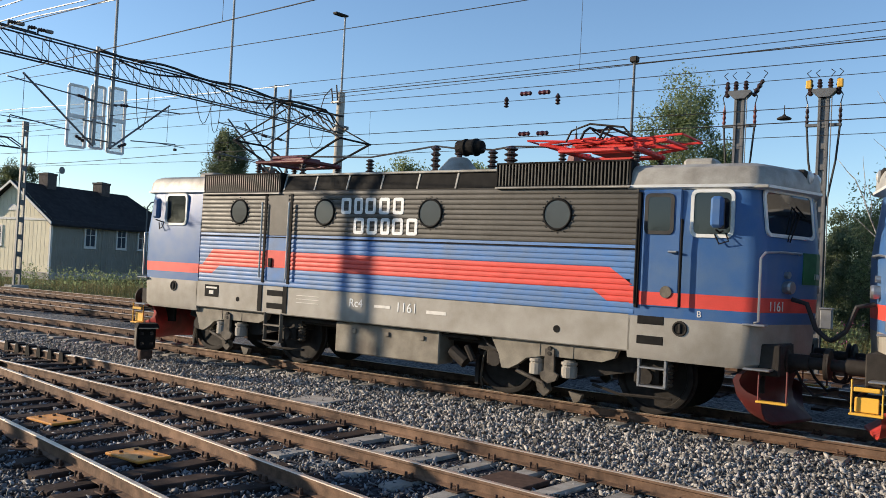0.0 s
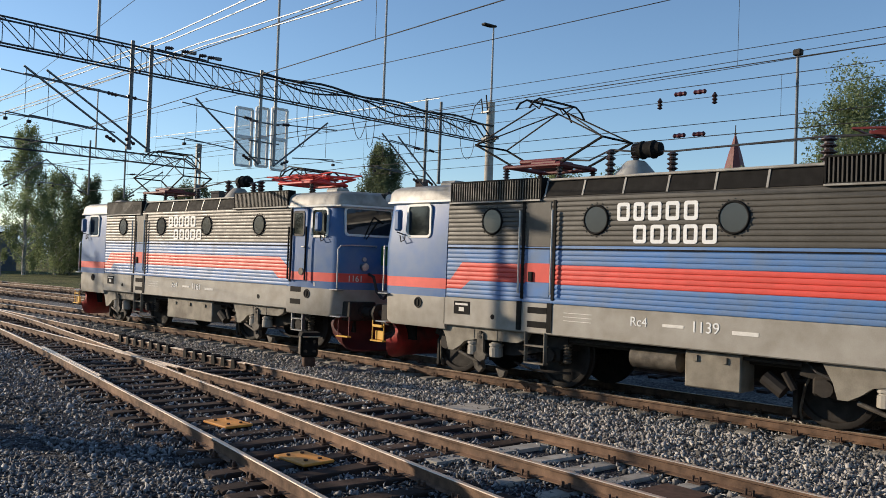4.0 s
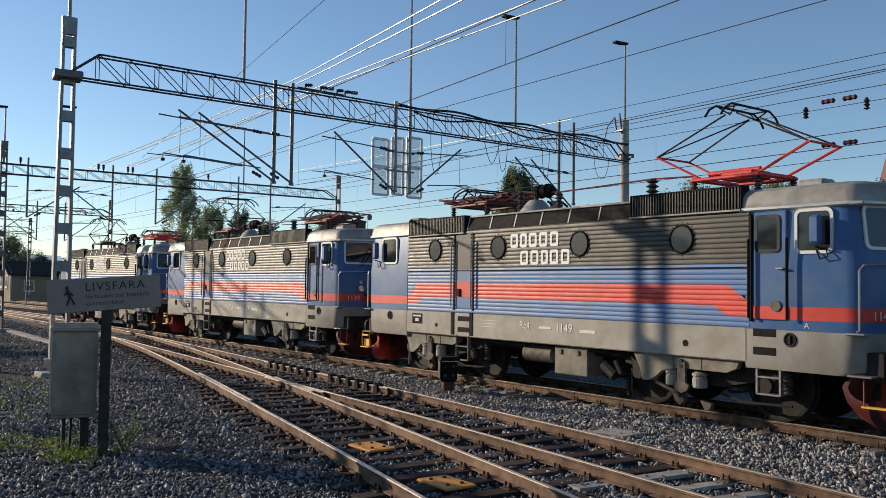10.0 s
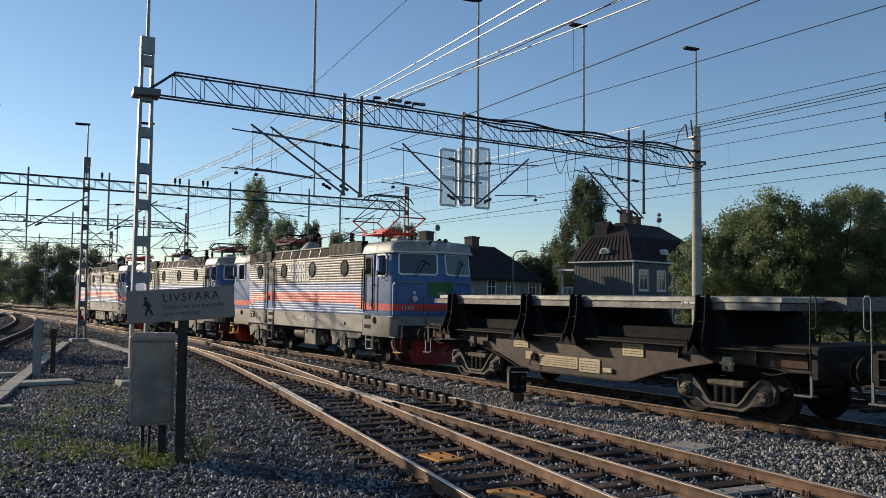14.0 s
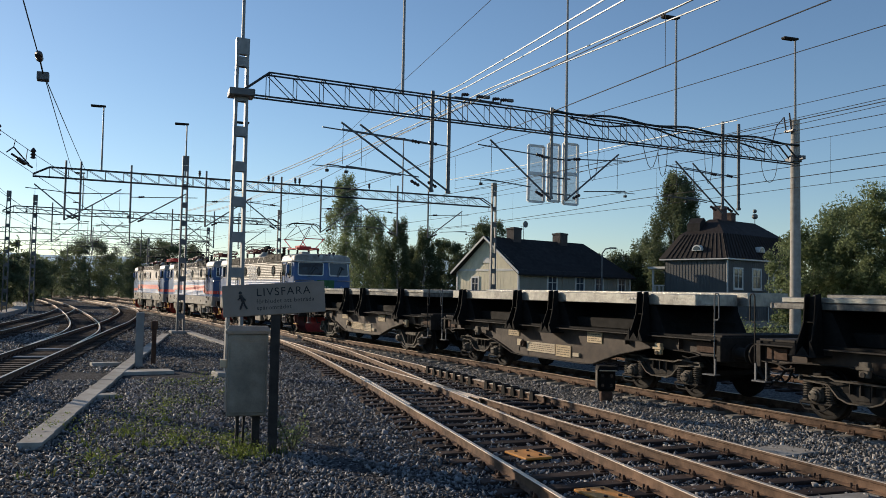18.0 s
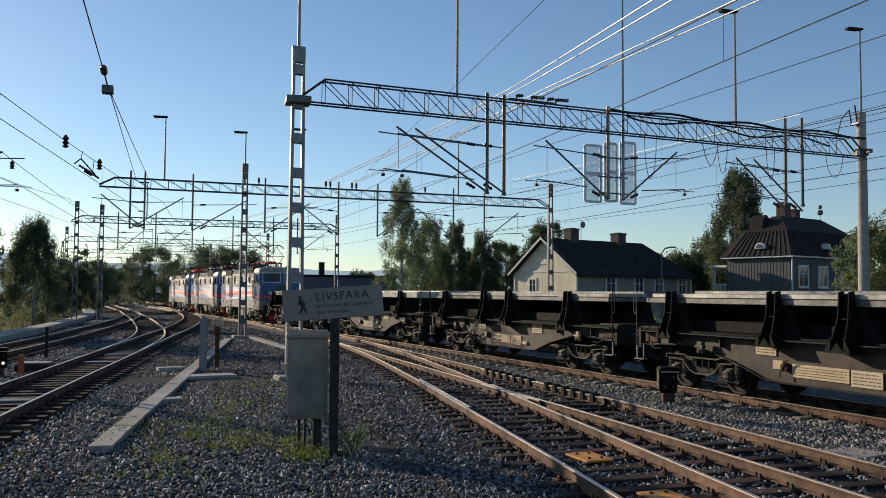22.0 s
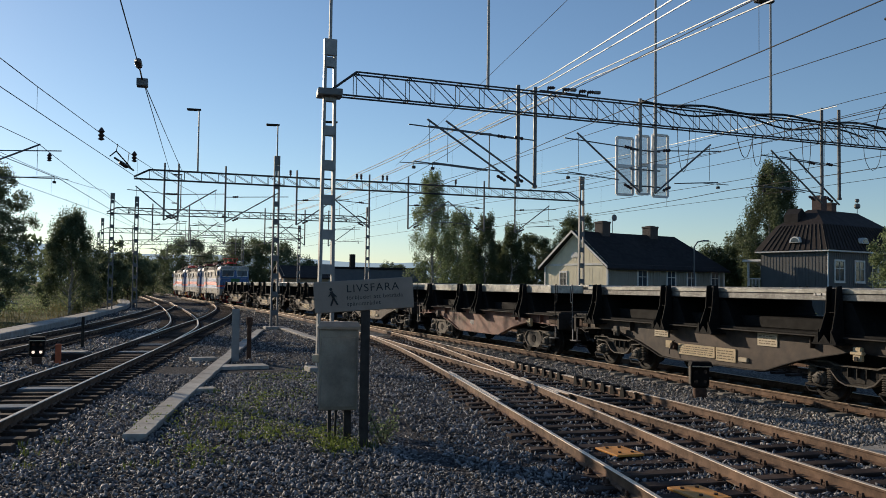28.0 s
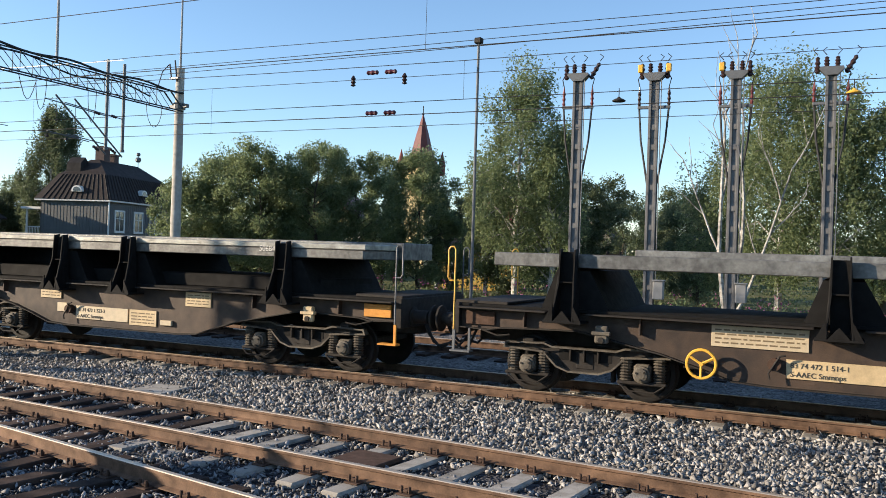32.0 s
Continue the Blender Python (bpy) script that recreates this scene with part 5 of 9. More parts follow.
# ---- the flat wagons ----
def rim(g, outline, inset, y0, y1, mat=0):
    """A flange of even width that runs round the inside of an outline (x, z), from y0 to y1."""
    n = len(outline)
    inner = []
    area = sum(outline[i][0] * outline[(i + 1) % n][1] - outline[(i + 1) % n][0] * outline[i][1] for i in range(n))
    sg = 1 if area > 0 else -1
    for i in range(n):
        (ax, az), (bx, bz), (cx, cz) = outline[i - 1], outline[i], outline[(i + 1) % n]
        n1 = Vector((-(bz - az), bx - ax)).normalized() * sg
        n2 = Vector((-(cz - bz), cx - bx)).normalized() * sg
        k = (n1 + n2).normalized()
        k *= inset / max(0.45, k.dot(n1))
        inner.append((bx + k.x, bz + k.y))
    rings = [[(x, y, z) for x, z in o] for o, y in ((outline, y0), (outline, y1), (inner, y1), (inner, y0))]
    vs = [p for r in rings for p in r]
    fs = []
    for a in range(4):
        b = (a + 1) % 4
        for i in range(n):
            j = (i + 1) % n
            fs.append((a * n + i, a * n + j, b * n + j, b * n + i))
    return g.add(vs, fs, mat)


def coil(x, y, z0, z1, r):
    return Geo().lathe((x, y, z0), (x, y, z1), [(k / 16, r if k % 2 else r * 0.72) for k in range(17)], 10)


def wagon_bogie(parent, x, kind):
    b = part("bogie", Geo().box(-0.16, 0.16, -1.0, 1.0, 0.42, 0.72, 0.03).box(-1.25, -1.17, -0.9, 0.9, 0.5, 0.62, 0.02).box(1.17, 1.25, -0.9, 0.9, 0.5, 0.62, 0.02), GRIMY, parent, m=pose(x, 0, 0))
    for a in (-0.9, 0.9):
        wheelset(b, a, 0.45, False)
    for s in (-1, 1):
        Y = lambda p, q: (min(s * p, s * q), max(s * p, s * q))
        if kind == "diamond":
            plate = [(-0.42, 0.74), (0.42, 0.74), (0.6, 0.56), (0.6, 0.4), (0.36, 0.2), (-0.36, 0.2), (-0.6, 0.4), (-0.6, 0.56)]
            g = Geo().prism(plate, *Y(0.98, 1.06)).box(-1.28, 1.28, *Y(0.95, 1.04), 0.62, 0.76, 0.02).box(-1.28, 1.28, *Y(0.96, 1.03), 0.3, 0.38, 0.02)
            rim(g, plate, 0.05, *Y(1.06, 1.1))
            fr = part("side_frame", g, BOGIE, b, "pale plate side frame")
            part("spring_hole", Geo().cyl((0, s * 1.04, 0.47), (0, s * 1.075, 0.47), 0.13, 16), BLACK, fr)
        elif kind == "cast":
            up = [(-1.14, 0.62), (-1.05, 0.74), (-0.78, 0.76), (-0.56, 0.56), (-0.4, 0.36), (-0.3, 0.28), (0.3, 0.28), (0.4, 0.36), (0.56, 0.56), (0.78, 0.76), (1.05, 0.74), (1.14, 0.62), (1.1, 0.36), (0.86, 0.3), (0.62, 0.28), (0.42, 0.16), (-0.42, 0.16), (-0.62, 0.28), (-0.86, 0.3), (-1.1, 0.36)]
            g = Geo().prism(up, *Y(0.97, 1.05))
            rim(g, up, 0.045, *Y(1.05, 1.1))
            fr = part("side_frame", g, BOGIE, b, "pale cast side frame")
            for q in (-0.2, 0.0, 0.2):
                part("spring", coil(q, s * 1.0, 0.28, 0.58, 0.085), GRIMY, b)
            part("bolster_end", Geo().box(-0.44, 0.44, *Y(0.88, 1.06), 0.58, 0.7, 0.03), BOGIE, b)
        else:
            up = [(-1.32, 0.70), (-1.28, 0.80), (-0.64, 0.82), (-0.5, 0.77), (0.5, 0.77), (0.64, 0.82), (1.28, 0.80), (1.32, 0.70), (0.66, 0.66), (0.44, 0.45), (0.24, 0.38), (-0.24, 0.38), (-0.44, 0.45), (-0.66, 0.66)]
            g = Geo().prism(up, *Y(0.95, 0.99))
            # dark web and panel hold the recess's shade, the pale flange its lit edge
            fr = part("side_frame", g, GRIMY, b)
            part("flange", rim(Geo(), up, 0.028, *Y(0.95, 1.1)), BOGIE, fr, "pale flange, its sunlit look put into the colour")
            part("window", Geo().box(-0.42, 0.42, *Y(0.985, 0.995), 0.56, 0.7, 0.003), BLACK, fr)
            for q in (-0.22, 0.0, 0.22):
                part("rib", Geo().box(q - 0.012, q + 0.012, *Y(0.99, 1.07), 0.55, 0.75, 0.003), GRIMY, fr)
            for q in (-0.9, 0.9):
                part("horn_cap", Geo().box(q - 0.1, q + 0.1, *Y(0.94, 1.08), 0.8, 0.88, 0.02), GRIMY, fr)
        for a in (-0.9, 0.9):
            bx = Geo().box(a - 0.13, a + 0.13, *Y(0.92, 1.1), 0.33, 0.6, 0.04)
            bo = part("axle_box", bx, BOGIE, b)
            part("axle_cap", Geo().lathe((a, s * 1.08, 0.45), (a, s * 1.2, 0.45), [(0, 0.13), (0.4, 0.13), (0.5, 0.1), (0.9, 0.1), (1, 0.06)], 14), BOGIE, bo, "pale axle cap")
            for k in range(3):
                t = 0.6 + k * 2.09
                part("bolt", Geo().cyl((a + 0.07 * math.cos(t), s * 1.18, 0.45 + 0.07 * math.sin(t)), (a + 0.07 * math.cos(t), s * 1.215, 0.45 + 0.07 * math.sin(t)), 0.016, 6), GRIMY, bo)
            if kind != "cast":
                for q in (-0.25, 0.25):
                    part("spring", coil(a + q, s * 1.02, 0.33, 0.68, 0.1), BOGIE, b)
                part("spring_seat", Geo().box(a - 0.37, a + 0.37, *Y(0.92, 1.12), 0.29, 0.34, 0.015), GRIMY, b)
                part("retainer", Geo().tube([(a - 0.34, s * 1.12, 0.3), (a - 0.2, s * 1.15, 0.2), (a + 0.2, s * 1.15, 0.2), (a + 0.34, s * 1.12, 0.3)], 0.014, 6), GRIMY, b)
        for q in (-0.39, 0.39):
            part("brake_block", Geo().box(q - 0.03, q + 0.03, s * 0.75 - 0.06, s * 0.75 + 0.06, 0.25, 0.6, 0.01), GRIMY, b)
    return b


def sill_points(deep):
    pts = [(-6.1, 1.3), (6.1, 1.3), (6.1, 1.0), (5.6, 0.98)]
    for k in range(9):
        a = k / 8
        pts.append((5.4 - a * 2.5, 1.02 + 0.03 * math.sin(a * 3.14) if a < 0.55 else 1.03 - (a - 0.55) * 0.5))
    pts += [(2.4, 0.66), (1.9, deep + 0.03), (1.4, deep), (-1.4, deep), (-1.9, deep + 0.03), (-2.4, 0.66)]
    for k in range(9):
        a = 1 - k / 8
        pts.append((-5.4 + a * 2.5, 1.02 + 0.03 * math.sin(a * 3.14) if a < 0.55 else 1.03 - (a - 0.55) * 0.5))
    pts += [(-5.6, 0.98), (-6.1, 1.0)]
    return pts


def bars(g, x0, x1, y, z0, z1, rows, rng, mat=1):
    """Unreadable small print as plain bars."""
    h = (z1 - z0) / rows
    for k in range(rows):
        x = x0
        while x < x1 - 0.03:
            w = min(rng.uniform(0.03, 0.16), x1 - x)
            g.box(x, x + w, y - 0.003, y, z0 + h * (k + 0.3), z0 + h * (k + 0.65), 0, mat)
            x += w + 0.03


def stanchion(W, x, s):
    """A tapered stake: two cheek plates that widen to the foot, a back plate, and toothed gussets."""
    cheek = [(s * 1.27, 1.2), (s * 1.62, 1.2), (s * 1.61, 1.3), (s * 1.46, 1.78), (s * 1.42, 2.27), (s * 1.29, 2.29)]
    g = Geo()
    for q in (-1, 1):
        # the cheeks lean together towards the top
        rings = [[(x + q * ((0.16 if z < 1.5 else 0.115) + o), y, z) for y, z in cheek] for o in (-0.011, 0.011)]
        g.loft(rings)
    st = part("stanchion", g, BLACK, W, "black tapered steel stake")
    part("back_plate", Geo().box(x - 0.12, x + 0.12, min(s * 1.3, s * 1.33), max(s * 1.3, s * 1.33), 1.25, 2.24), BLACK, st)
    part("cross_plate", Geo().box(x - 0.13, x + 0.13, min(s * 1.3, s * 1.43), max(s * 1.3, s * 1.43), 1.77, 1.79), BLACK, st)
    part("foot", Geo().box(x - 0.3, x + 0.3, min(s * 1.16, s * 1.63), max(s * 1.16, s * 1.63), 1.17, 1.2, 0.005), BLACK, st)
    for q in (-1, 1):
        part("gusset", Geo().prism([(x + q * 0.16, 1.2), (x + q * 0.29, 1.2), (x + q * 0.15, 1.46)], min(s * 1.59, s * 1.61), max(s * 1.59, s * 1.61)), BLACK, st)
    part("gusset", Geo().prism([(x - 0.14, 1.2), (x + 0.14, 1.2), (x, 1.36)], min(s * 1.595, s * 1.615), max(s * 1.595, s * 1.615)), BLACK, st)


def build_wagon(i, stanchions, slabs, red=False, wheel=False, text=None):
    rng = random.Random(100 + i)
    col = "red-brown" if red else "dusty dark brown"
    W = thing("flat_wagon", f"{col} four-axle flat wagon carrying long grey steel slabs", "railway wagon", "wagons of the train")
    M = WAGONRED if red else WAGON
    deep = 0.47
    for s in (-1, 1):
        y0, y1 = s * 1.2 - 0.015, s * 1.2 + 0.015
        sl = part("side_sill", Geo().prism(sill_points(deep), y0, y1), M, W, "fish-bellied side sill")
        fl = sill_points(deep)[2:]
        fg = Geo().loft([[(xa, s * 1.12, za), (xa, s * 1.31, za), (xa, s * 1.31, za - 0.018), (xa, s * 1.12, za - 0.018)] for xa, za in fl])
        part("lower_flange", fg, GRIMY if not red else M, sl)
        # the upper flange is a row of separate ledges between the stakes
        for a, c in zip([-6.1] + [q + 0.31 for q in stanchions], [q - 0.31 for q in stanchions] + [6.1]):
            part("ledge", Geo().box(a, c, min(s * 1.15, s * 1.47), max(s * 1.15, s * 1.47), 1.3, 1.325, 0.004), GRIMY, sl)
        for q in (-5.0, -3.2, 3.2, 5.0):
            part("web_stiffener", Geo().box(q - 0.012, q + 0.012, min(s * 1.21, s * 1.33), max(s * 1.21, s * 1.33), 1.05, 1.3, 0.003), M, sl)
    part("centre_sill", Geo().box(-6.1, 6.1, -0.45, 0.45, 0.72, 1.28, 0.02), GRIMY, W)
    part("deck", Geo().box(-6.12, 6.12, -1.29, 1.29, 1.325, 1.37, 0.006), BLACK, W)
    if i != 9:
        part("load_frame", Geo().box(-4.6, 4.4, -0.95, 0.95, 1.37, 1.62, 0.02), BLACK, W, "black frame under the load")
    for e in (-1, 1):
        part("headstock", Geo().box(min(e * 6.1, e * 6.22), max(e * 6.1, e * 6.22), -1.32, 1.32, 0.88, 1.38, 0.01), GRIMY, W)
        part("end_platform", Geo().box(min(e * 5.3, e * 6.2), max(e * 5.3, e * 6.2), -1.25, 1.25, 1.37, 1.42, 0.01), GRIMY, W)
        coupler(W, e, 6.2)
        bright = YELLOW if i == 9 and e == -1 else GRIMY if i % 2 else DULLGALV
        for s in (-1, 1):
            part("corner_rail", Geo().tube([(e * 6.15, s * 1.42, 0.95), (e * 6.15, s * 1.42, 2.22), (e * 6.18, s * 1.42, 2.27), (e * 6.24, s * 1.42, 2.27), (e * 6.27, s * 1.42, 2.22), (e * 6.27, s * 1.42, 1.78), (e * 6.24, s * 1.42, 1.73), (e * 6.15, s * 1.42, 1.73)], 0.014, 6), bright, W)
            sp = part("corner_step", Geo().box(min(e * 5.85, e * 6.2), max(e * 5.85, e * 6.2), s * 1.38 - 0.08, s * 1.38 + 0.08, 0.6, 0.63, 0.004), ORANGE if e == 1 and i == 8 else DULLGALV, W)
            part("hanger", Geo().box(e * 6.15 - 0.025, e * 6.15 + 0.025, s * 1.4 - 0.015, s * 1.4 + 0.015, 0.6, 0.95, 0.004), ORANGE if e == 1 and i == 8 else DULLGALV, sp)
            if e == -1:
                part("hanger", Geo().box(-5.9, -5.86, s * 1.4 - 0.015, s * 1.4 + 0.015, 0.6, 0.98, 0.004), DULLGALV, sp)
            part("cut_out_lever", Geo().tube([(e * 5.7, s * 1.36, 0.98), (e * 5.4, s * 1.4, 0.9), (e * 5.2, s * 1.4, 0.93)], 0.014, 6), GRIMY, W)
        part("end_plate", Geo().box(e * 5.75 - 0.28, e * 5.75 + 0.24, -1.26, -1.21, 1.04, 1.26, 0.006), ORANGE if e == 1 and i == 8 else RUST, W, "small ochre brake plate")
        part("air_hose", Geo().tube([(e * 6.2, -0.3, 0.92), (e * 6.35, -0.3, 0.6), (e * 6.5, -0.25, 0.5), (e * 6.68, -0.2, 0.62)], 0.024, 6), RUBBER, W)
    for x in (-4.1, 4.1):
        wagon_bogie(W, x, "diamond" if red else "cast" if i == 1 else "spring")
        for s in (-1, 1):
            sb_ = part("side_bearer", Geo().box(x + 0.26, x + 0.46, s * 1.4 - 0.05, s * 1.4 + 0.05, 0.9, 1.16, 0.02), PLACARD if x * s < 0 else BOGIE, W, "bare ochre casting")
            part("lug", Geo().box(x + 0.22, x + 0.5, s * 1.42 - 0.05, s * 1.42 + 0.05, 1.02, 1.08, 0.01), PLACARD if x * s < 0 else BOGIE, sb_)
            part("eye", Geo().cyl((x + 0.36, s * 1.44, 0.95), (x + 0.36, s * 1.475, 0.95), 0.045, 10), GRIMY, sb_)
    for x in stanchions:
        for s in (-1, 1):
            stanchion(W, x, s)
        part("bolster", Geo().prism([(x - 0.22, 1.96), (x + 0.3, 1.96), (x + 0.62, 1.37), (x - 0.45, 1.37)], -1.22, 1.22), BLACK, W)
        part("packing", Geo().box(x - 0.1, x + 0.14, -1.2, 1.2, 1.96, 2.0, 0.004), OLDTIMBER, W, "dark timber packing under the slabs")
    # load
    for k, (x0, x1, y0, y1, z0, z1) in enumerate(slabs):
        if i in (2, 5, 7, 9) or k:
            part("steel_slab", Geo().box(x0, x1, y0, y1, z0, z1, 0.012), SLABB if i in (2, 5, 7) else SLAB, W, "thick grey steel slab with scale")
        else:
            zm = z1 - 0.10
            part("steel_slab", Geo().box(x0, x1, y0, y1, z0, zm - 0.004, 0.012), SLAB, W, "thick dark steel slab with flaking scale")
            part("steel_slab", Geo().box(x0 + 0.3, x1 + 0.05, y0 - 0.015, y1, zm, z1, 0.012), SLABB, W, "thin bright steel slab lying on the dark one")
    # plates and print
    if not red:
        plates = ((-2.2, -1.62, 0.98, 1.27), (-1.2, 0.18, 0.60, 0.86), (0.22, 0.9, 0.56, 0.86), (1.6, 2.2, 1.0, 1.27), (-1.72, -1.45, 0.72, 0.9))
        if i == 9:
            plates = ((-2.2, -0.92, 0.97, 1.27), (-1.2, 0.18, 0.60, 0.86), (0.4, 1.0, 0.60, 0.86))
        for k, (x0, x1, z0, z1) in enumerate(plates):
            p = Geo().box(x0, x1, -1.24, -1.213, z0, z1, 0.003)
            pl = part("data_plate", p, PLACARD if (i + k) % 3 else PLACARDW, W, "pale ochre data panel with faded print")
            if x1 - x0 > 0.5 and not (k == 1 and text):
                q = Geo()
                bars(q, x0 + 0.05, x1 - 0.05, -1.241, z0 + 0.03, z1 - 0.03, 4, rng, 0)
                tagged(part("print", q, FADEDINK, pl), kind="stuff")
            if k == 1 and text:
                lettering("print", text[0], 0.1, INK, pl, pose(x0 + 0.05, -1.242, z1 - 0.11))
                lettering("print", text[1], 0.1, INK, pl, pose(x0 + 0.05, -1.242, z0 + 0.03))
        part("relay_box", Geo().box(1.02, 1.3, -1.27, -1.21, 0.6, 0.7, 0.01), PLACARDW, W)
        vl = part("valve", Geo().cyl((-1.35, -1.32, 0.78), (-1.35, -1.2, 0.78), 0.09, 10), RUST, W)
        part("lever", Geo().tube([(-1.35, -1.33, 0.78), (-1.28, -1.35, 0.9), (-1.2, -1.35, 0.92)], 0.014, 6).tube([(-1.35, -1.33, 0.78), (-1.42, -1.35, 0.66), (-1.4, -1.35, 0.58)], 0.014, 6), GRIMY, vl)
        part("brake_rod", Geo().cyl((-2.6, -1.1, 0.62), (2.6, -1.1, 0.62), 0.02, 6), GRIMY, W)
    else:
        lettering("wagon_number", "401", 0.26, PALE, W, pose(-0.85, -1.218, 0.72))
        q = Geo()
        for x in (-2.35, -2.0, -1.55, -1.35):
            q.box(x, x + 0.12, -1.222, -1.215, 0.82, 0.98)
        tagged(part("print", q, FADEDINK, W), kind="stuff")
    if wheel:
        hw = Geo().torus((-2.3, -1.42, 0.72), (0, 1, 0), 0.2, 0.022, 24)
        for k in range(3):
            a = k * 2 * math.pi / 3 + 0.5
            hw.cyl((-2.3, -1.42, 0.72), (-2.3 + 0.19 * math.cos(a), -1.42, 0.72 + 0.19 * math.sin(a)), 0.02, 6)
        hw.cyl((-2.3, -1.45, 0.72), (-2.3, -1.2, 0.72), 0.03, 8)
        part("handwheel", hw, YELLOW if i == 9 else BLACK, W, "spoked brake handwheel")
    # marks in chalk on the load's edge
    zt = slabs[0][5]
    if i == 8:
        lettering("chalk_mark", "506844", 0.14, PALE, W, pose(3.28, -1.279, zt - 0.17), 0.002)
    else:
        q = Geo()
        bars(q, 3.25, 3.85, -1.279, zt - 0.17, zt - 0.05, 1, rng, 0)
        tagged(part("chalk_mark", q, PALE, W), kind="stuff")
    return W


def build_train():
    out = []
    out.append((build_loco("1161", True, False, BLACK, BRIGHTRED, "long", "electric locomotive in blue, dark grey and red, dusty skirt"), -41.84))
    out.append((build_loco("1139", True, False, BLACK, DULLRED, "tank", "electric locomotive in blue, dark grey and red, dark pantograph raised"), -26.32))
    out.append((build_loco("1149", False, True, DULLRED, BRIGHTRED, "tank", "electric locomotive in blue, dark grey and red, red pantograph raised"), -10.8))
    rng = random.Random(9)
    for i in range(1, 10):
        h = rng.uniform(0.22, 0.27)
        st = (-4.85, -1.55, 0.25, 3.85) if i != 9 else (-4.3, -0.55, 1.2, 4.2)
        a = -6.0 + rng.uniform(-0.1, 0.35)
        slabs = [(a, 5.7 + rng.uniform(-0.3, 0.2), -1.26, -0.06, 2.0, 2.0 + h), (-5.7, 5.5 + rng.uniform(-0.2, 0.5), 0.0, 1.22, 2.0, 2.02 + h + rng.uniform(0.0, 0.06))]
        if i == 9:
            slabs = [(-5.55, 5.8, -1.26, -0.1, 2.0, 2.21), (-3.6, 5.9, -0.05, 1.22, 2.0, 2.31)]
        w = build_wagon(i, st, slabs, i == 5, i in (3, 9), {9: ("83 74 472 1 514-1", "S-AAEC Smmnps"), 8: ("83 74 472 1 523-2", "S-AAEC Smmnps"), 3: ("83 74 472 1 505-5", "S-AAEC Smmnps")}.get(i))
        out.append((w, 4.1 + 13.4 * (i - 1)))
    return out


TRAIN = build_train()

# ---- masts, portals and overhead line ----
def slotted_mast(name, x, y, top, label, w=0.34, turn=8, steel=None):
    """Two upright channels with batten plates, a little narrower at the top."""
    th = thing(name, label, "catenary mast", "steel masts of the portals", m=pose(x, y, 0, 0, 0, turn))
    for s in (-1, 1):
        g = Geo()
        a, b = w / 2 + 0.03, w / 2
        g.loft([[(dx, s * a + dy, -0.3) for dx, dy in ((-0.09, -0.045), (0.09, -0.045), (0.09, 0.045), (-0.09, 0.045))], [(dx, s * b * 0.8 + dy, top) for dx, dy in ((-0.07, -0.04), (0.07, -0.04), (0.07, 0.04), (-0.07, 0.04))]])
        part("leg", g, steel or GALV, th)
    for k in range(9):
        z = 0.5 + k * (top - 0.8) / 8.5
        u = w / 2 + 0.03 - 0.06 * z / top
        part("batten", Geo().box(-0.10, -0.085, -u, u, z, z + 0.28, 0.004).box(0.085, 0.10, -u, u, z, z + 0.28, 0.004), steel or GALV, th)
    part("head", Geo().box(-0.085, 0.085, -w * 0.4 - 0.05, w * 0.4 + 0.05, top - 0.45, top + 0.02, 0.01), steel or GALV, th)
    part("footing", Geo().box(-0.4, 0.4, -0.5, 0.5, -0.6, -0.12, 0.03), CONCRETE, th)
    return th


def concrete_mast(x, y, top, label):
    th = thing("concrete_mast", label, "catenary mast", m=pose(x, y, 0))
    part("shaft", Geo().cyl((0, 0, -0.4), (0, 0, top), 0.23, 14, 0, 0.17), CONCRETE, th, smooth=40)
    part("clamp", Geo().cyl((0, 0, 7.7), (0, 0, 7.95), 0.25, 14).box(-0.5, 0.5, -0.08, 0.08, 7.75, 7.9, 0.01), DULLGALV, th)
    part("switch_gear", Geo().box(-0.25, 0.25, -0.35, -0.2, top - 0.5, top - 0.42, 0.01).cyl((-0.2, -0.28, top - 0.45), (-0.28, -0.32, top + 0.15), 0.03, 6).cyl((0.1, -0.28, top - 0.45), (0.12, -0.4, top + 0.25), 0.03, 6).tube([(-0.3, -0.3, top + 0.15), (-0.5, -0.5, top - 0.2), (-0.4, -0.8, top - 0.9), (-0.2, -1.2, top - 1.1)], 0.02, 6), INSUL, th)
    return th


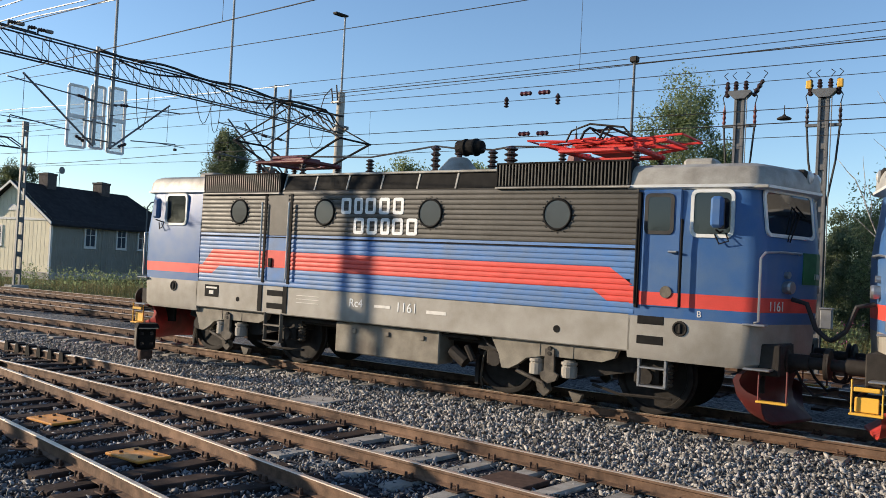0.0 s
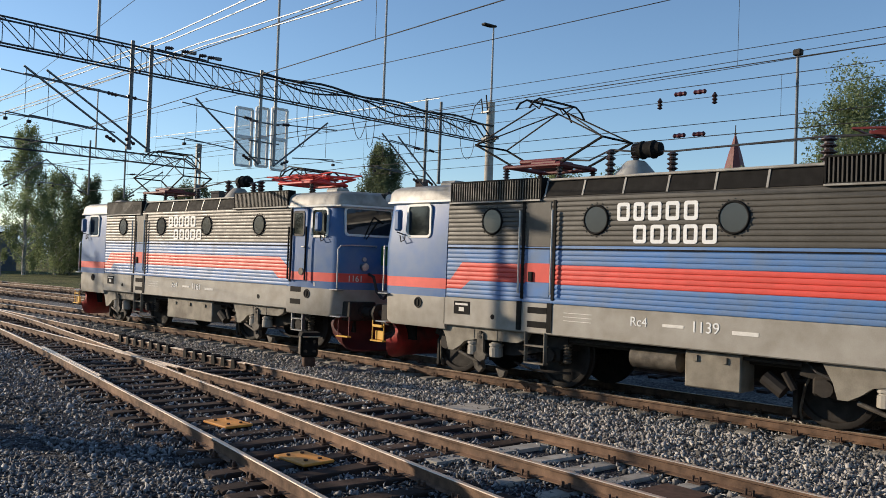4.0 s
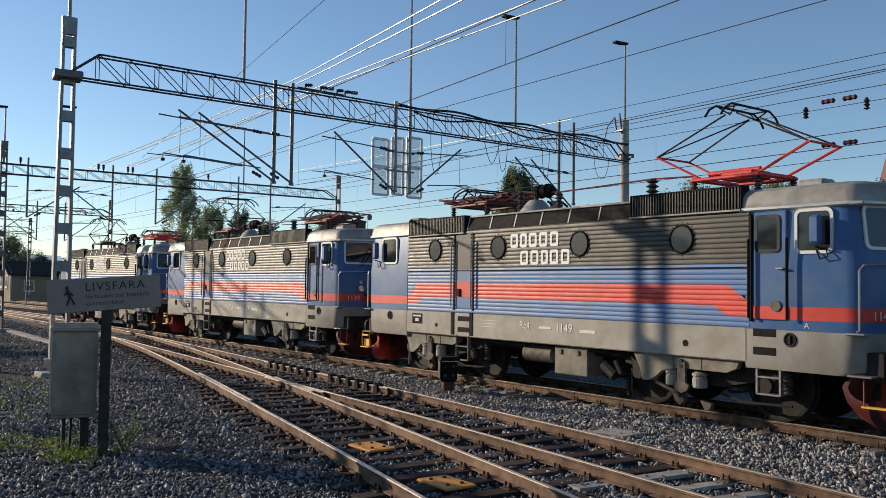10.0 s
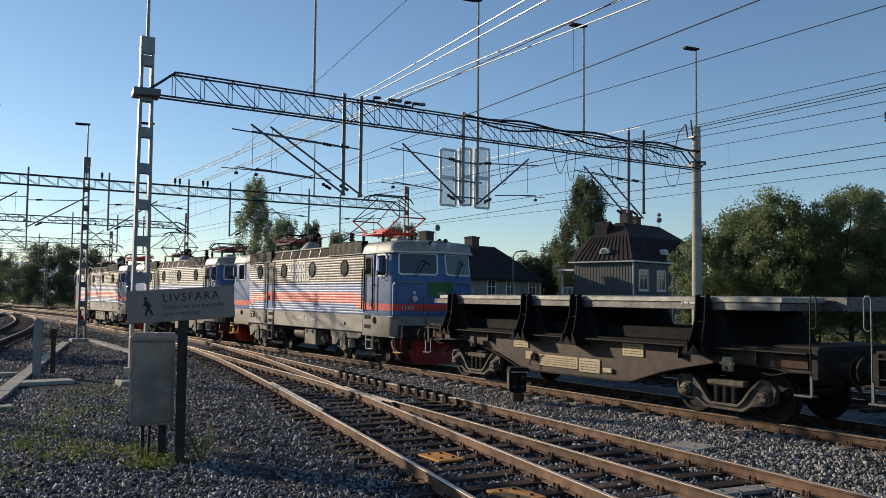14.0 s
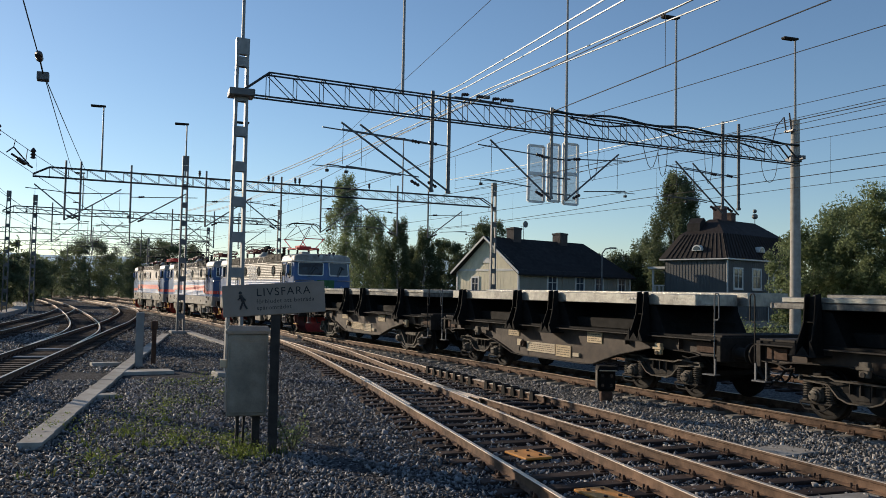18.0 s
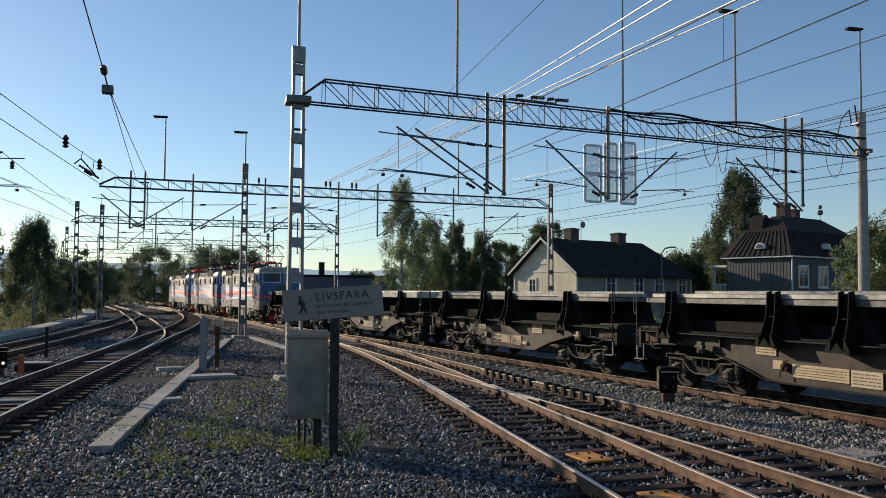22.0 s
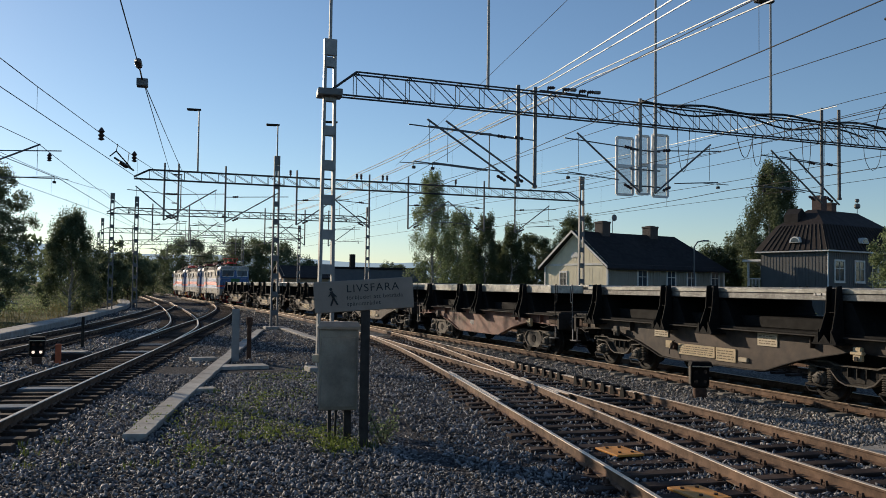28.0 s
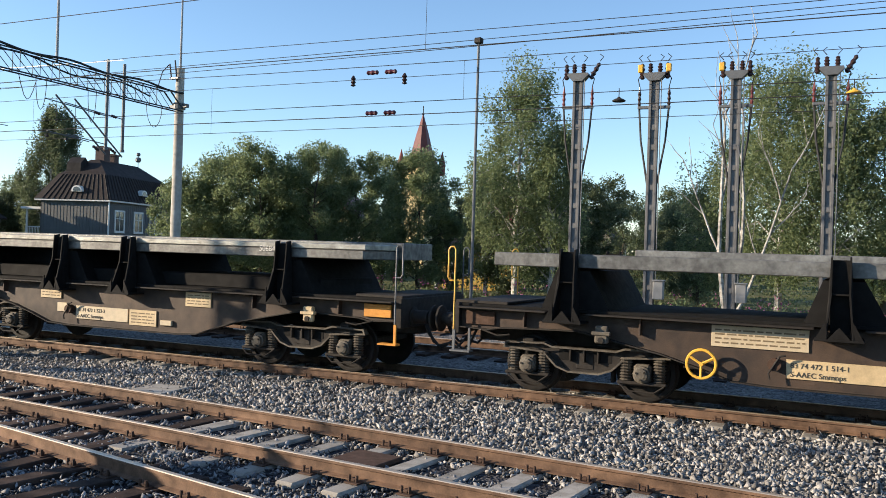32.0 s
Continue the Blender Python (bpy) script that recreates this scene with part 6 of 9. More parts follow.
def truss(th, a, b, z0, z1, w=0.32, bays=16):
    """A lattice girder of four chords between plan points a and b."""
    a, b = Vector((*a, 0)), Vector((*b, 0))
    d = (b - a).normalized()
    n = Vector((-d.y, d.x, 0))
    L = (b - a).length
    for s in (-1, 1):
        for z in (z0, z1):
            p, q = a + n * s * w / 2, b + n * s * w / 2
            ins = 0.75 if z == z1 else 0
            part("chord", Geo().cyl(p + d * ins + Vector((0, 0, z)), q - d * ins + Vector((0, 0, z)), 0.03, 6), GIRDER, th)
    def brace(p, q, r=0.012):
        part("brace", Geo().cyl(p, q, r, 5), GIRDER, th)
    lo, hi = Vector((0, 0, z0)), Vector((0, 0, z1))
    for s in (-1, 1):
        side = n * s * w / 2
        for k in range(bays):
            p = a + d * (0.75 + (L - 1.5) * k / bays) + side
            q = a + d * (0.75 + (L - 1.5) * (k + 1) / bays) + side
            brace(p + hi, q + lo, 0.014)
            brace(p + hi, p + lo)
        brace(a + side + lo + Vector((0, 0, 0.1)), a + d * 0.75 + side + hi, 0.035)
        brace(b + side + lo + Vector((0, 0, 0.1)), b - d * 0.75 + side + hi, 0.035)
    for k in range(0, bays + 1, 2):
        p = a + d * (0.75 + (L - 1.5) * k / bays)
        brace(p - n * w / 2 + lo, p + n * w / 2 + lo)
        brace(p - n * w / 2 + hi, p + n * w / 2 + hi)
    return d, n


def cantilever(th, p, d, reach, z_top, z_low, name="cantilever"):
    """Top tie, slanting strut and registration arm that reach out from p along d."""
    p, d = Vector((*p, 0)), Vector(d)
    e = p + d * reach
    up = lambda q, z: Vector((q.x, q.y, z))
    c = part(name, Geo().cyl(up(p, z_low - 0.05), up(p + d * (reach * 0.88), z_top + 0.32), 0.032, 7).cyl(up(p, z_top - 0.05), up(p + d * reach * 1.05, z_top + 0.12), 0.022, 6).cyl(up(p + d * reach * 0.3, z_low + 0.32), up(e, z_low + 0.46), 0.02, 6).cyl(up(p + d * reach * 0.75, z_low + 0.4), up(e + d * 0.45, z_low + 0.40), 0.014, 5), DULLGALV, th)
    for f, z in ((0.12, z_low + 0.05), (0.12, z_top - 0.03)):
        q = up(p + d * reach * f, z)
        r = q + d * 0.3 + Vector((0, 0, 0.14 if z < z_top - 0.2 else 0.03))
        part("insulator", Geo().lathe(q, r, [(0, 0.03), (0.15, 0.06), (0.3, 0.035), (0.5, 0.06), (0.65, 0.035), (0.85, 0.06), (1, 0.03)], 8), INSUL, c)
    part("dropper", Geo().cyl(up(p + d * reach * 0.86, z_top + 0.25), up(p + d * reach * 0.86, z_low + 0.5), 0.008, 5).cyl(up(e, z_low + 0.46), up(e, z_low + 0.28), 0.01, 5).box(e.x - 0.05, e.x + 0.05, e.y - 0.05, e.y + 0.05, z_low + 0.24, z_low + 0.32, 0.01), WIRE, c)
    return e


def pole_lamp(x, y, z0, z1, head=1, label="thin lamp pole on the portal with a flat dark lamp head"):
    th = thing("lamp_pole", label, "lamp pole", "lamp poles of the yard", m=pose(x, y, 0))
    part("pole", Geo().cyl((0, 0, z0), (0, 0, z1), 0.05, 8, 0, 0.035), GALV, th)
    if head:
        part("lamp_head", Geo().box(-0.12, 0.12, -0.62, 0.1, z1 - 0.02, z1 + 0.06, 0.02).box(-0.1, 0.1, -0.6, -0.1, z1 - 0.045, z1 - 0.02, 0.01), GRIMY, th)
    return th


def portal(a, b, z0, z1, label, bays):
    th = thing("portal_girder", label, "catenary portal", "portals over the tracks")
    return th, truss(th, a, b, z0, z1, 0.34, bays)


def build_portal_one():
    a, b = (-24.5, 2.6), (-27.75, 24.9)
    slotted_mast("steel_mast", a[0], a[1], 9.2, "tall light grey slotted steel mast beside the warning sign")
    concrete_mast(b[0], b[1], 9.4, "pale concrete mast with switch gear behind the train")
    th, (d, n) = portal(a, b, 7.62, 8.32, "grey lattice girder portal spanning the tracks by the sign", 26)
    part("clamp", Geo().box(a[0] - 0.32, a[0] + 0.32, a[1] - 0.35, a[1] + 0.35, 7.55, 7.75, 0.02), DULLGALV, th)
    A = Vector((*a, 0))
    def on(f):
        return A + d * f
    L = (Vector((*b, 0)) - A).length
    # drop tubes in pairs
    for f, zb, arms in ((6.35, 5.35, ((-1, 3.45),)), (10.9, 5.45, ((-1, 2.75), (1, 2.6))), (18.95, 5.6, ((-1, 2.7),))):
        wide = 0.42 if f > 17 else 0.3
        for e in (-wide, wide):
            p = on(f + e)
            part("drop_tube", Geo().cyl((p.x, p.y, zb), (p.x, p.y, 8.5 if f < 17 else 8.9), 0.06, 10).cyl((p.x, p.y, zb - 0.05), (p.x, p.y, zb + 0.03), 0.085, 10), GALV if 10 < f < 12 else DULLGALV, th)
        for s, reach in arms:
            for e in ((-wide, wide) if len(arms) == 1 else (s * wide,)):
                cantilever(th, (on(f + e).x, on(f + e).y), d * s, reach, 6.85, 5.42)
    # insulators that hold the feeder wires, on top of the girder
    for f, pale in ((7.0, 0), (7.55, 1), (8.15, 0), (8.45, 1)):
        p = on(f) + n * -0.18
        q = p + d * 0.26
        st = part("insulator", Geo().lathe((p.x, p.y, 8.47), (q.x, q.y, 8.5), [(0, 0.02), (0.12, 0.06), (0.25, 0.035), (0.4, 0.065), (0.55, 0.035), (0.7, 0.06), (1, 0.02)], 10), INSUL, th)
        part("bracket", Geo().cyl((p.x, p.y, 8.3), (p.x, p.y, 8.5), 0.025, 6), GIRDER, st)
        if pale:
            part("clamp", Geo().box(q.x - 0.06, q.x + 0.06, q.y - 0.02, q.y + 0.2, 8.44, 8.54, 0.02), DULLGALV, st)
    p, q = on(6.8), on(8.5)
    part("insulator_bar", Geo().cyl((p.x, p.y, 8.4), (q.x, q.y, 8.4), 0.035, 6), GIRDER, th)
    cab_pts = [tuple(on(10.5 + 0.5 * k) + n * -0.2 + Vector((0, 0, 8.38 - 0.06 * math.sin(k * 0.9)))) for k in range(25)]
    part("girder_cable", Geo().tube(cab_pts, 0.045, 6), RUBBER, th)
    loop = [tuple(on(14.6 + 0.12 * k) + Vector((0, 0, 7.6 - 0.8 * math.sin(k * 0.5)))) for k in range(7)]
    part("hanging_cable", Geo().tube(loop, 0.014, 5), RUBBER, th)
    for f0, dz, wd in ((12.1, 1.5, 0.5), (15.3, 1.1, 0.45), (17.6, 1.2, 0.4), (20.6, 0.9, 0.9)):
        pts = [tuple(on(f0 + wd * (0.5 - 0.5 * math.cos(k * math.pi / 8))) + Vector((0, 0, 7.65 - dz * math.sin(k * math.pi / 8)))) for k in range(9)]
        part("hanging_cable", Geo().tube(pts, 0.012, 5), RUBBER, th)
    cab2 = [tuple(on(11.5 + 0.5 * k) + n * 0.2 + Vector((0, 0, 8.3 - 0.13 * math.sin(k * 0.7) - 0.012 * k))) for k in range(20)]
    part("girder_cable", Geo().tube(cab2, 0.035, 6), RUBBER, th)
    # reflector panel behind the second pair of tubes
    c = on(10.9) + n * 0.3
    pn = thing("signal_panel", "white framed translucent panels hung on the portal", "signal panel", m=Matrix.Translation((c.x, c.y, 0)) @ pose(0, 0, 0, 0, 0, math.degrees(math.atan2(d.y, d.x))))
    for x0, x1, z0, z1 in ((-1.02, -0.4, 5.3, 7.2), (-0.22, 0.24, 5.36, 7.32), (0.42, 1.02, 5.3, 7.4)):
        fr = Geo()
        for x in (x0, x1):
            fr.box(x - 0.045, x + 0.045, -0.03, 0.03, z0, z1, 0.005)
        for z, h in ((z0, 0.04), ((z0 + z1) / 2, 0.06), (z1, 0.04)):
            fr.box(x0, x1, -0.028, 0.028, z - h, z + h, 0.005)
        fp = part("frame", fr, WHITE, pn)
        for z in (z0 + 0.04, (z0 + z1) / 2 + 0.06):
            part("pane", Geo().box(x0 + 0.035, x1 - 0.035, -0.012, 0.012, z, z + (z1 - z0) / 2 - 0.1), PANEL, fp)
    for z in (5.6, 6.15, 6.8):
        part("hanger_bar", Geo().cyl((-0.6, -0.15, z), (0.6, -0.15, z), 0.025, 6), DULLGALV, pn)
    for f, h, hd in ((-0.0, 13.2, 1), (5.0, 13.4, 1), (11.2, 12.5, 1), (16.15, 12.5, 1), (L, 12.7, 1)):
        p = on(f)
        pole_lamp(p.x, p.y, 8.3 if 0 < f < L else 9.1, h, hd)
    return th


PANEL = glass("clear_panel", (0.55, 0.58, 0.6), 0.3, 0.3)
PANEL.node_tree.nodes["Principled BSDF"].inputs["Alpha"].default_value = 0.33


def far_portal(x0, y0, x1, y1, masts, drops, lamps, label):
    th, (d, n) = portal((x0, y0), (x1, y1), 7.5, 8.0, label, int(abs(y1 - y0) / 0.9))
    for f, top in masts:
        p = Vector((x0, y0, 0)) + d * f
        slotted_mast("steel_mast", p.x, p.y, top, "grey slotted steel mast of a farther portal", 0.28, 8, DULLGALV)
    for f, reach, s in drops:
        p = Vector((x0, y0, 0)) + d * f
        part("drop_tube", Geo().cyl((p.x, p.y, 5.4), (p.x, p.y, 8.4), 0.05, 8), DULLGALV, th)
        cantilever(th, (p.x, p.y), d * s, reach, 6.8, 5.45)
    for f, z in lamps:
        p = Vector((x0, y0, 0)) + d * f
        pole_lamp(p.x, p.y, 8.0, z)
    return th


def build_portals():
    build_portal_one()
    second = far_portal(-46.6, -5.0, -49.3, 20.7, ((7.3, 9.1), (26.0, 9.0)), ((1.5, 3.0, 1), (2.2, 2.4, -1), (4.6, 3.2, 1), (8.4, 2.8, 1), (12.5, 2.6, -1), (14.8, 2.8, 1), (19.5, 2.6, -1), (21.5, 2.6, 1)), ((3.15, 11.3), (7.3, 10.8), (10.5, 11.2), (19.8, 11.2)), "grey lattice girder of the second portal over the tracks")
    for y in (6.7, 6.95, 8.2, 8.45, 3.0, 12.6):
        x = -46.6 - (y + 5.0) * 0.105
        part("insulator", Geo().lathe((x, y, 8.0), (x, y, 8.4), [(0, 0.03), (0.3, 0.03), (0.35, 0.08), (0.5, 0.05), (0.6, 0.08), (0.75, 0.05), (0.85, 0.08), (1, 0.03)], 8), INSUL, second)
    far_portal(-71.4, -9.6, -73.0, 11.4, ((0.4, 9.1), (2.2, 8.9), (20.9, 8.8)), ((3.4, 2.4, 1), (6.2, 2.6, 1), (9.0, 2.4, -1), (12.2, 2.6, 1), (15.5, 2.4, -1), (17.5, 2.6, 1)), ((5.5, 10.8),), "grey lattice girder of the third portal over the tracks")
    far_portal(-99, -14.0, -102, 8.0, ((0.3, 9.0), (21.8, 9.0)), ((3.4, 2.4, 1), (9.5, 2.4, -1), (14.5, 2.4, -1)), ((8.0, 11.0),), "grey lattice girder of a distant portal")
    far_portal(-128, -18.5, -131, 2.0, ((0.3, 9.0), (20.2, 9.0)), ((3.4, 2.4, 1), (9.5, 2.4, -1)), ((12, 11.0),), "grey lattice girder of a distant portal")


def sag(p, q, drop, n=10):
    p, q = Vector(p), Vector(q)
    return [p.lerp(q, k / n) - Vector((0, 0, drop * 4 * (k / n) * (1 - k / n))) for k in range(n + 1)]


def catenary(line, off, xs, label, z=5.68, first=1.2, up=1.2, hang=0.4):
    """Contact wire, messenger wire and droppers along a track."""
    th = thing("catenary", label, "overhead line", "overhead lines")
    for a, b in zip(xs, xs[1:]):
        sa, sb_ = s_of(line, a), s_of(line, b)
        pa, pb = line.at(sa, off), line.at(sb_, off)
        part("contact_wire", Geo().cyl((pa[0], pa[1], z), (pb[0], pb[1], z), 0.009, 5), WIRE, th)
        mp = sag((pa[0], pa[1], z + (first if a == xs[0] else up)), (pb[0], pb[1], z + up), hang, 8)
        part("messenger_wire", Geo().tube(mp, 0.009, 5), WIRE, th)
        for p in mp[1:-1:2]:
            part("dropper", Geo().cyl((p.x, p.y, z), p, 0.004, 4), WIRE, th)
    return th


def wire(name, label, p, q, drop, r=0.011, mat=None, group="wires along the yard"):
    th = thing(name, label, "wire", group)
    part("strand", Geo().tube(sag(p, q, drop), r, 5), mat or WIRE, th)
    return th

build_portals()


def bracket_insulator(name, p, label, mat=None, r=0.07, h=0.28):
    th = thing(name, label, "insulator", "insulators on the wires", m=pose(*p))
    part("body", Geo().lathe((0, 0, -h / 2), (0, 0, h / 2), [(0, 0.02), (0.1, r), (0.25, r * 0.5), (0.4, r), (0.55, r * 0.5), (0.7, r), (0.9, r * 0.5), (1, 0.02)], 10), mat or INSUL, th)
    return th


def build_wires():
    catenary(LINE_A, 0.1, (22, -26.3, -48, -72, -100, -129), "contact and messenger wire over the train's track", 5.77, 1.75, 1.4, 0.15)
    catenary(LINE_B, 0.0, (12, -25.2, -48), "contact and messenger wire over the joining track", 5.71)
    catenary(LINE_F, 0.0, (18, -27, -49, -73, -101, -130), "contact and messenger wire behind the train", 5.78, 1.35, 1.1, 0.3)
    catenary(LINE_G, 0.0, (18, -27.5, -49), "contact and messenger wire beside the houses", 5.92, 1.62, 1.55, 0.1)
    catenary(LINE_D, 0.1, (-2, -47, -72, -100, -128), "contact and messenger wire over the curved track", 5.66, 0.68)
    catenary(LINE_E, 0.1, (-2, -22, -47, -72, -99, -128), "contact and messenger wire over the outer track")
    # bright feeder wires in pairs over the portals
    for (ya, yb, yc) in ((6.7, 9.6, 9.9), (6.95, 9.9, 10.6), (8.2, 10.65, 13.3), (8.45, 10.92, 14.3)):
        th = thing("feeder_wire", "bright aluminium feeder wire running over the portals", "wire", "feeder wires")
        part("strand", Geo().tube(sag((-48.2, ya, 8.45), (-25.6, yb, 8.85), 0.1) + sag((-25.6, yb, 8.85), (4, yc, 9.0), 0.08)[1:], 0.022, 6), WIREB, th)
        part("far_strand", Geo().tube(sag((-48.2, ya, 8.45), (-72.8, ya - 3.4, 8.3), 0.3), 0.02, 5), WIREB, th)
    # dark wires that run beside the concrete mast
    for off, z0, z1 in ((12.9, 9.72, 9.7), (12.9, 9.18, 9.72), (12.9, 8.92, 9.6), (7.0, 5.86, 6.02)):
        pa, pb, pc = LINE_A.at(S0 + 14, off), LINE_A.at(S0 - 27.5, off), LINE_A.at(S0 - 52, off)
        th = thing("line_wire", "thin dark wire along the yard past the concrete mast", "wire", "line wires")
        part("strand", Geo().tube(sag((pa[0], pa[1], z1), (pb[0], pb[1], z0), 0.08) + sag((pb[0], pb[1], z0), (pc[0], pc[1], z0 - 0.1), 0.2)[1:], 0.012, 5), WIRE, th)
    # wires over the girder between the tracks
    wire("cross_wire", "thin dark wire high over the joining track", (-48.0, 8.91, 8.95), (-6.0, 7.93, 10.0), 0.02, 0.008)
    wire("feeder_wire", "bright wire from the girder's end to the second portal", (-25.9, 20.6, 8.7), (-48.2, 17.25, 8.84), 0.05, 0.018, WIREB)
    # two wires with weights over the curved track
    wire("tension_wire", "tension wire running up from the weight", (-5.0, -1.42, 6.44), (-19.6, -2.1, 7.0), 0.01, 0.012)
    for y1 in (-3.28, -2.66):
        wire("tension_wire", "tension wire running down to the second portal", (-21.9, -2.2, 7.08), (-46.9, y1, 8.05), 0.02, 0.012)
    th = thing("wire_weight", "dark insulator and weight strung on the tension wire", "insulator", "weights on the tension wires", m=pose(-20.7, -2.15, 7.04, 0, 0, 3))
    part("body", Geo().lathe((1.1, 0, -0.03), (0.5, 0, -0.01), [(0, 0.03), (0.15, 0.08), (0.35, 0.05), (0.5, 0.08), (0.65, 0.05), (0.85, 0.08), (1, 0.03)], 10), INSUL, th)
    part("link", Geo().cyl((0.5, 0, -0.01), (-1.1, 0, 0.03), 0.02, 6), GRIMY, th)
    part("weight", Geo().box(-1.25, -0.95, -0.13, 0.13, -0.12, 0.06, 0.01), DULLGALV, th)
    for p in ((-24.3, -3.46, 6.12), (-29.02, -3.12, 6.2)):
        bracket_insulator("section_insulator", p, "dark section insulator on the overhead line", None, 0.09, 0.35)
    for p, m in (((-13.3, 17.6, 6.45), None), ((-11.8, 17.7, 6.42), None)):
        bracket_insulator("wire_insulator", p, "dark insulator standing on the wire")
    for p in ((-12.7, 17.6, 6.62), (-12.2, 17.68, 6.62), (-12.7, 17.6, 5.6), (-12.2, 17.68, 5.6)):
        th = thing("wire_insulator", "dark maroon insulator lying along the wire", "insulator", "insulators on the wires", m=pose(*p, 0, 90, 6))
        part("body", Geo().lathe((0, 0, -0.17), (0, 0, 0.17), [(0, 0.02), (0.12, 0.06), (0.3, 0.045), (0.5, 0.062), (0.7, 0.045), (0.88, 0.06), (1, 0.02)], 10), MAROON, th)
    # a cantilever mast at the edge of the outer track
    th = thing("section_isolator", "dark sloping section isolator hung in the contact wire", "insulator", "insulators on the wires")
    part("runner", Geo().tube([(-25.6, -3.4, 5.72), (-26.4, -3.34, 5.98), (-28.6, -3.18, 5.8)], 0.02, 6).tube([(-25.8, -3.3, 5.7), (-28.5, -3.08, 5.7)], 0.03, 6).cyl((-26.4, -3.34, 5.98), (-26.6, -3.33, 6.22), 0.012, 5).cyl((-28.0, -3.2, 5.84), (-28.1, -3.18, 6.2), 0.012, 5), GRIMY, th)
    part("insulator", Geo().lathe((-26.9, -3.28, 5.72), (-27.8, -3.2, 5.72), [(0, 0.03), (0.1, 0.07), (0.25, 0.04), (0.4, 0.07), (0.55, 0.04), (0.7, 0.07), (0.9, 0.07), (1, 0.03)], 9), INSUL, th)
    wire("messenger_wire", "messenger wire that joins over the outer track", (-4, -10.0, 7.3), (-31.8, -6.5, 6.85), 0.1, 0.011)
    wire("messenger_wire", "messenger wire that joins over the outer track", (-31.8, -6.5, 6.85), (-72, -5.9, 6.7), 0.25, 0.011)
    wire("contact_wire", "contact wire that joins over the outer track", (-4, -8.8, 5.68), (-31.5, -5.8, 5.68), 0.0, 0.011)
    wire("contact_wire", "contact wire that joins over the outer track", (-31.5, -5.8, 5.68), (-72, -5.75, 5.68), 0.0, 0.011)
    bracket_insulator("wire_insulator", (-33.2, -6.45, 6.62), "dark insulator standing on the wire", None, 0.09, 0.3)
    slotted_mast("steel_mast", -31.8, -10.0, 7.9, "light grey slotted steel mast beside the outer track")
    th = thing("mast_bracket", "dark bracket arm reaching out over the outer track", "catenary bracket", "bracket arms")
    cantilever(th, (-31.8, -10.0), (0, 1.0, 0), 4.0, 6.55, 5.3)


build_wires()

# ---- things beside the tracks ----
SIGNGREY = paint("dull_sign_face", (0.33, 0.265, 0.215), 0.6, 0, 5, 0.2, 2.0, 0.05)
CABINET = paint("worn_cabinet_paint", (0.38, 0.33, 0.255), 0.55, 0.0, 4, 0.4, 1.6, 0.15, (0.18, 0.155, 0.12))
OLDWOOD = paint("dark_weathered_wood", (0.05, 0.042, 0.036), 0.85, 0, 6, 0.5, 2.0, 0.4)


def build_sign():
    th = thing("warning_sign", "grey warning sign with black lettering on a dark wooden post", "sign", m=pose(-12.95, 1.98, 0, 0, 0, 81.0))
    part("post", Geo().box(-0.07, 0.07, 0.02, 0.16, -0.5, 2.05, 0.012), OLDWOOD, th)
    bd = part("board", Geo().box(-0.75, 0.75, -0.016, 0.016, -0.235, 0.235, 0.01), SIGNGREY, th, m=pose(-0.03, 0, 2.04, 0, -4.2, 0))
    lettering("heading", "LIVSFARA", 0.165, INK, bd, pose(-0.26, -0.018, 0.055), 0.002, 1.18)
    lettering("text_line", "förbjudet att beträda", 0.088, INK, bd, pose(-0.26, -0.018, -0.055), 0.002, 1.12)
    lettering("text_line", "spårområdet", 0.088, INK, bd, pose(-0.26, -0.018, -0.15), 0.002, 1.12)
    pic = Geo().cyl((-0.49, -0.017, 0.115), (-0.49, -0.022, 0.115), 0.024, 10)
    for a, b, r in (((-0.49, 0.085), (-0.455, -0.01), 0.026), ((-0.455, -0.01), (-0.5, -0.13), 0.014), ((-0.455, -0.01), (-0.40, -0.125), 0.014), ((-0.48, 0.06), (-0.53, 0.01), 0.01), ((-0.47, 0.06), (-0.41, 0.0), 0.01)):
        pic.cyl((a[0], -0.02, a[1]), (b[0], -0.02, b[1]), r, 6)
    part("walker_symbol", pic, INK, bd, "black walking-figure symbol")
    th.location.z = 0


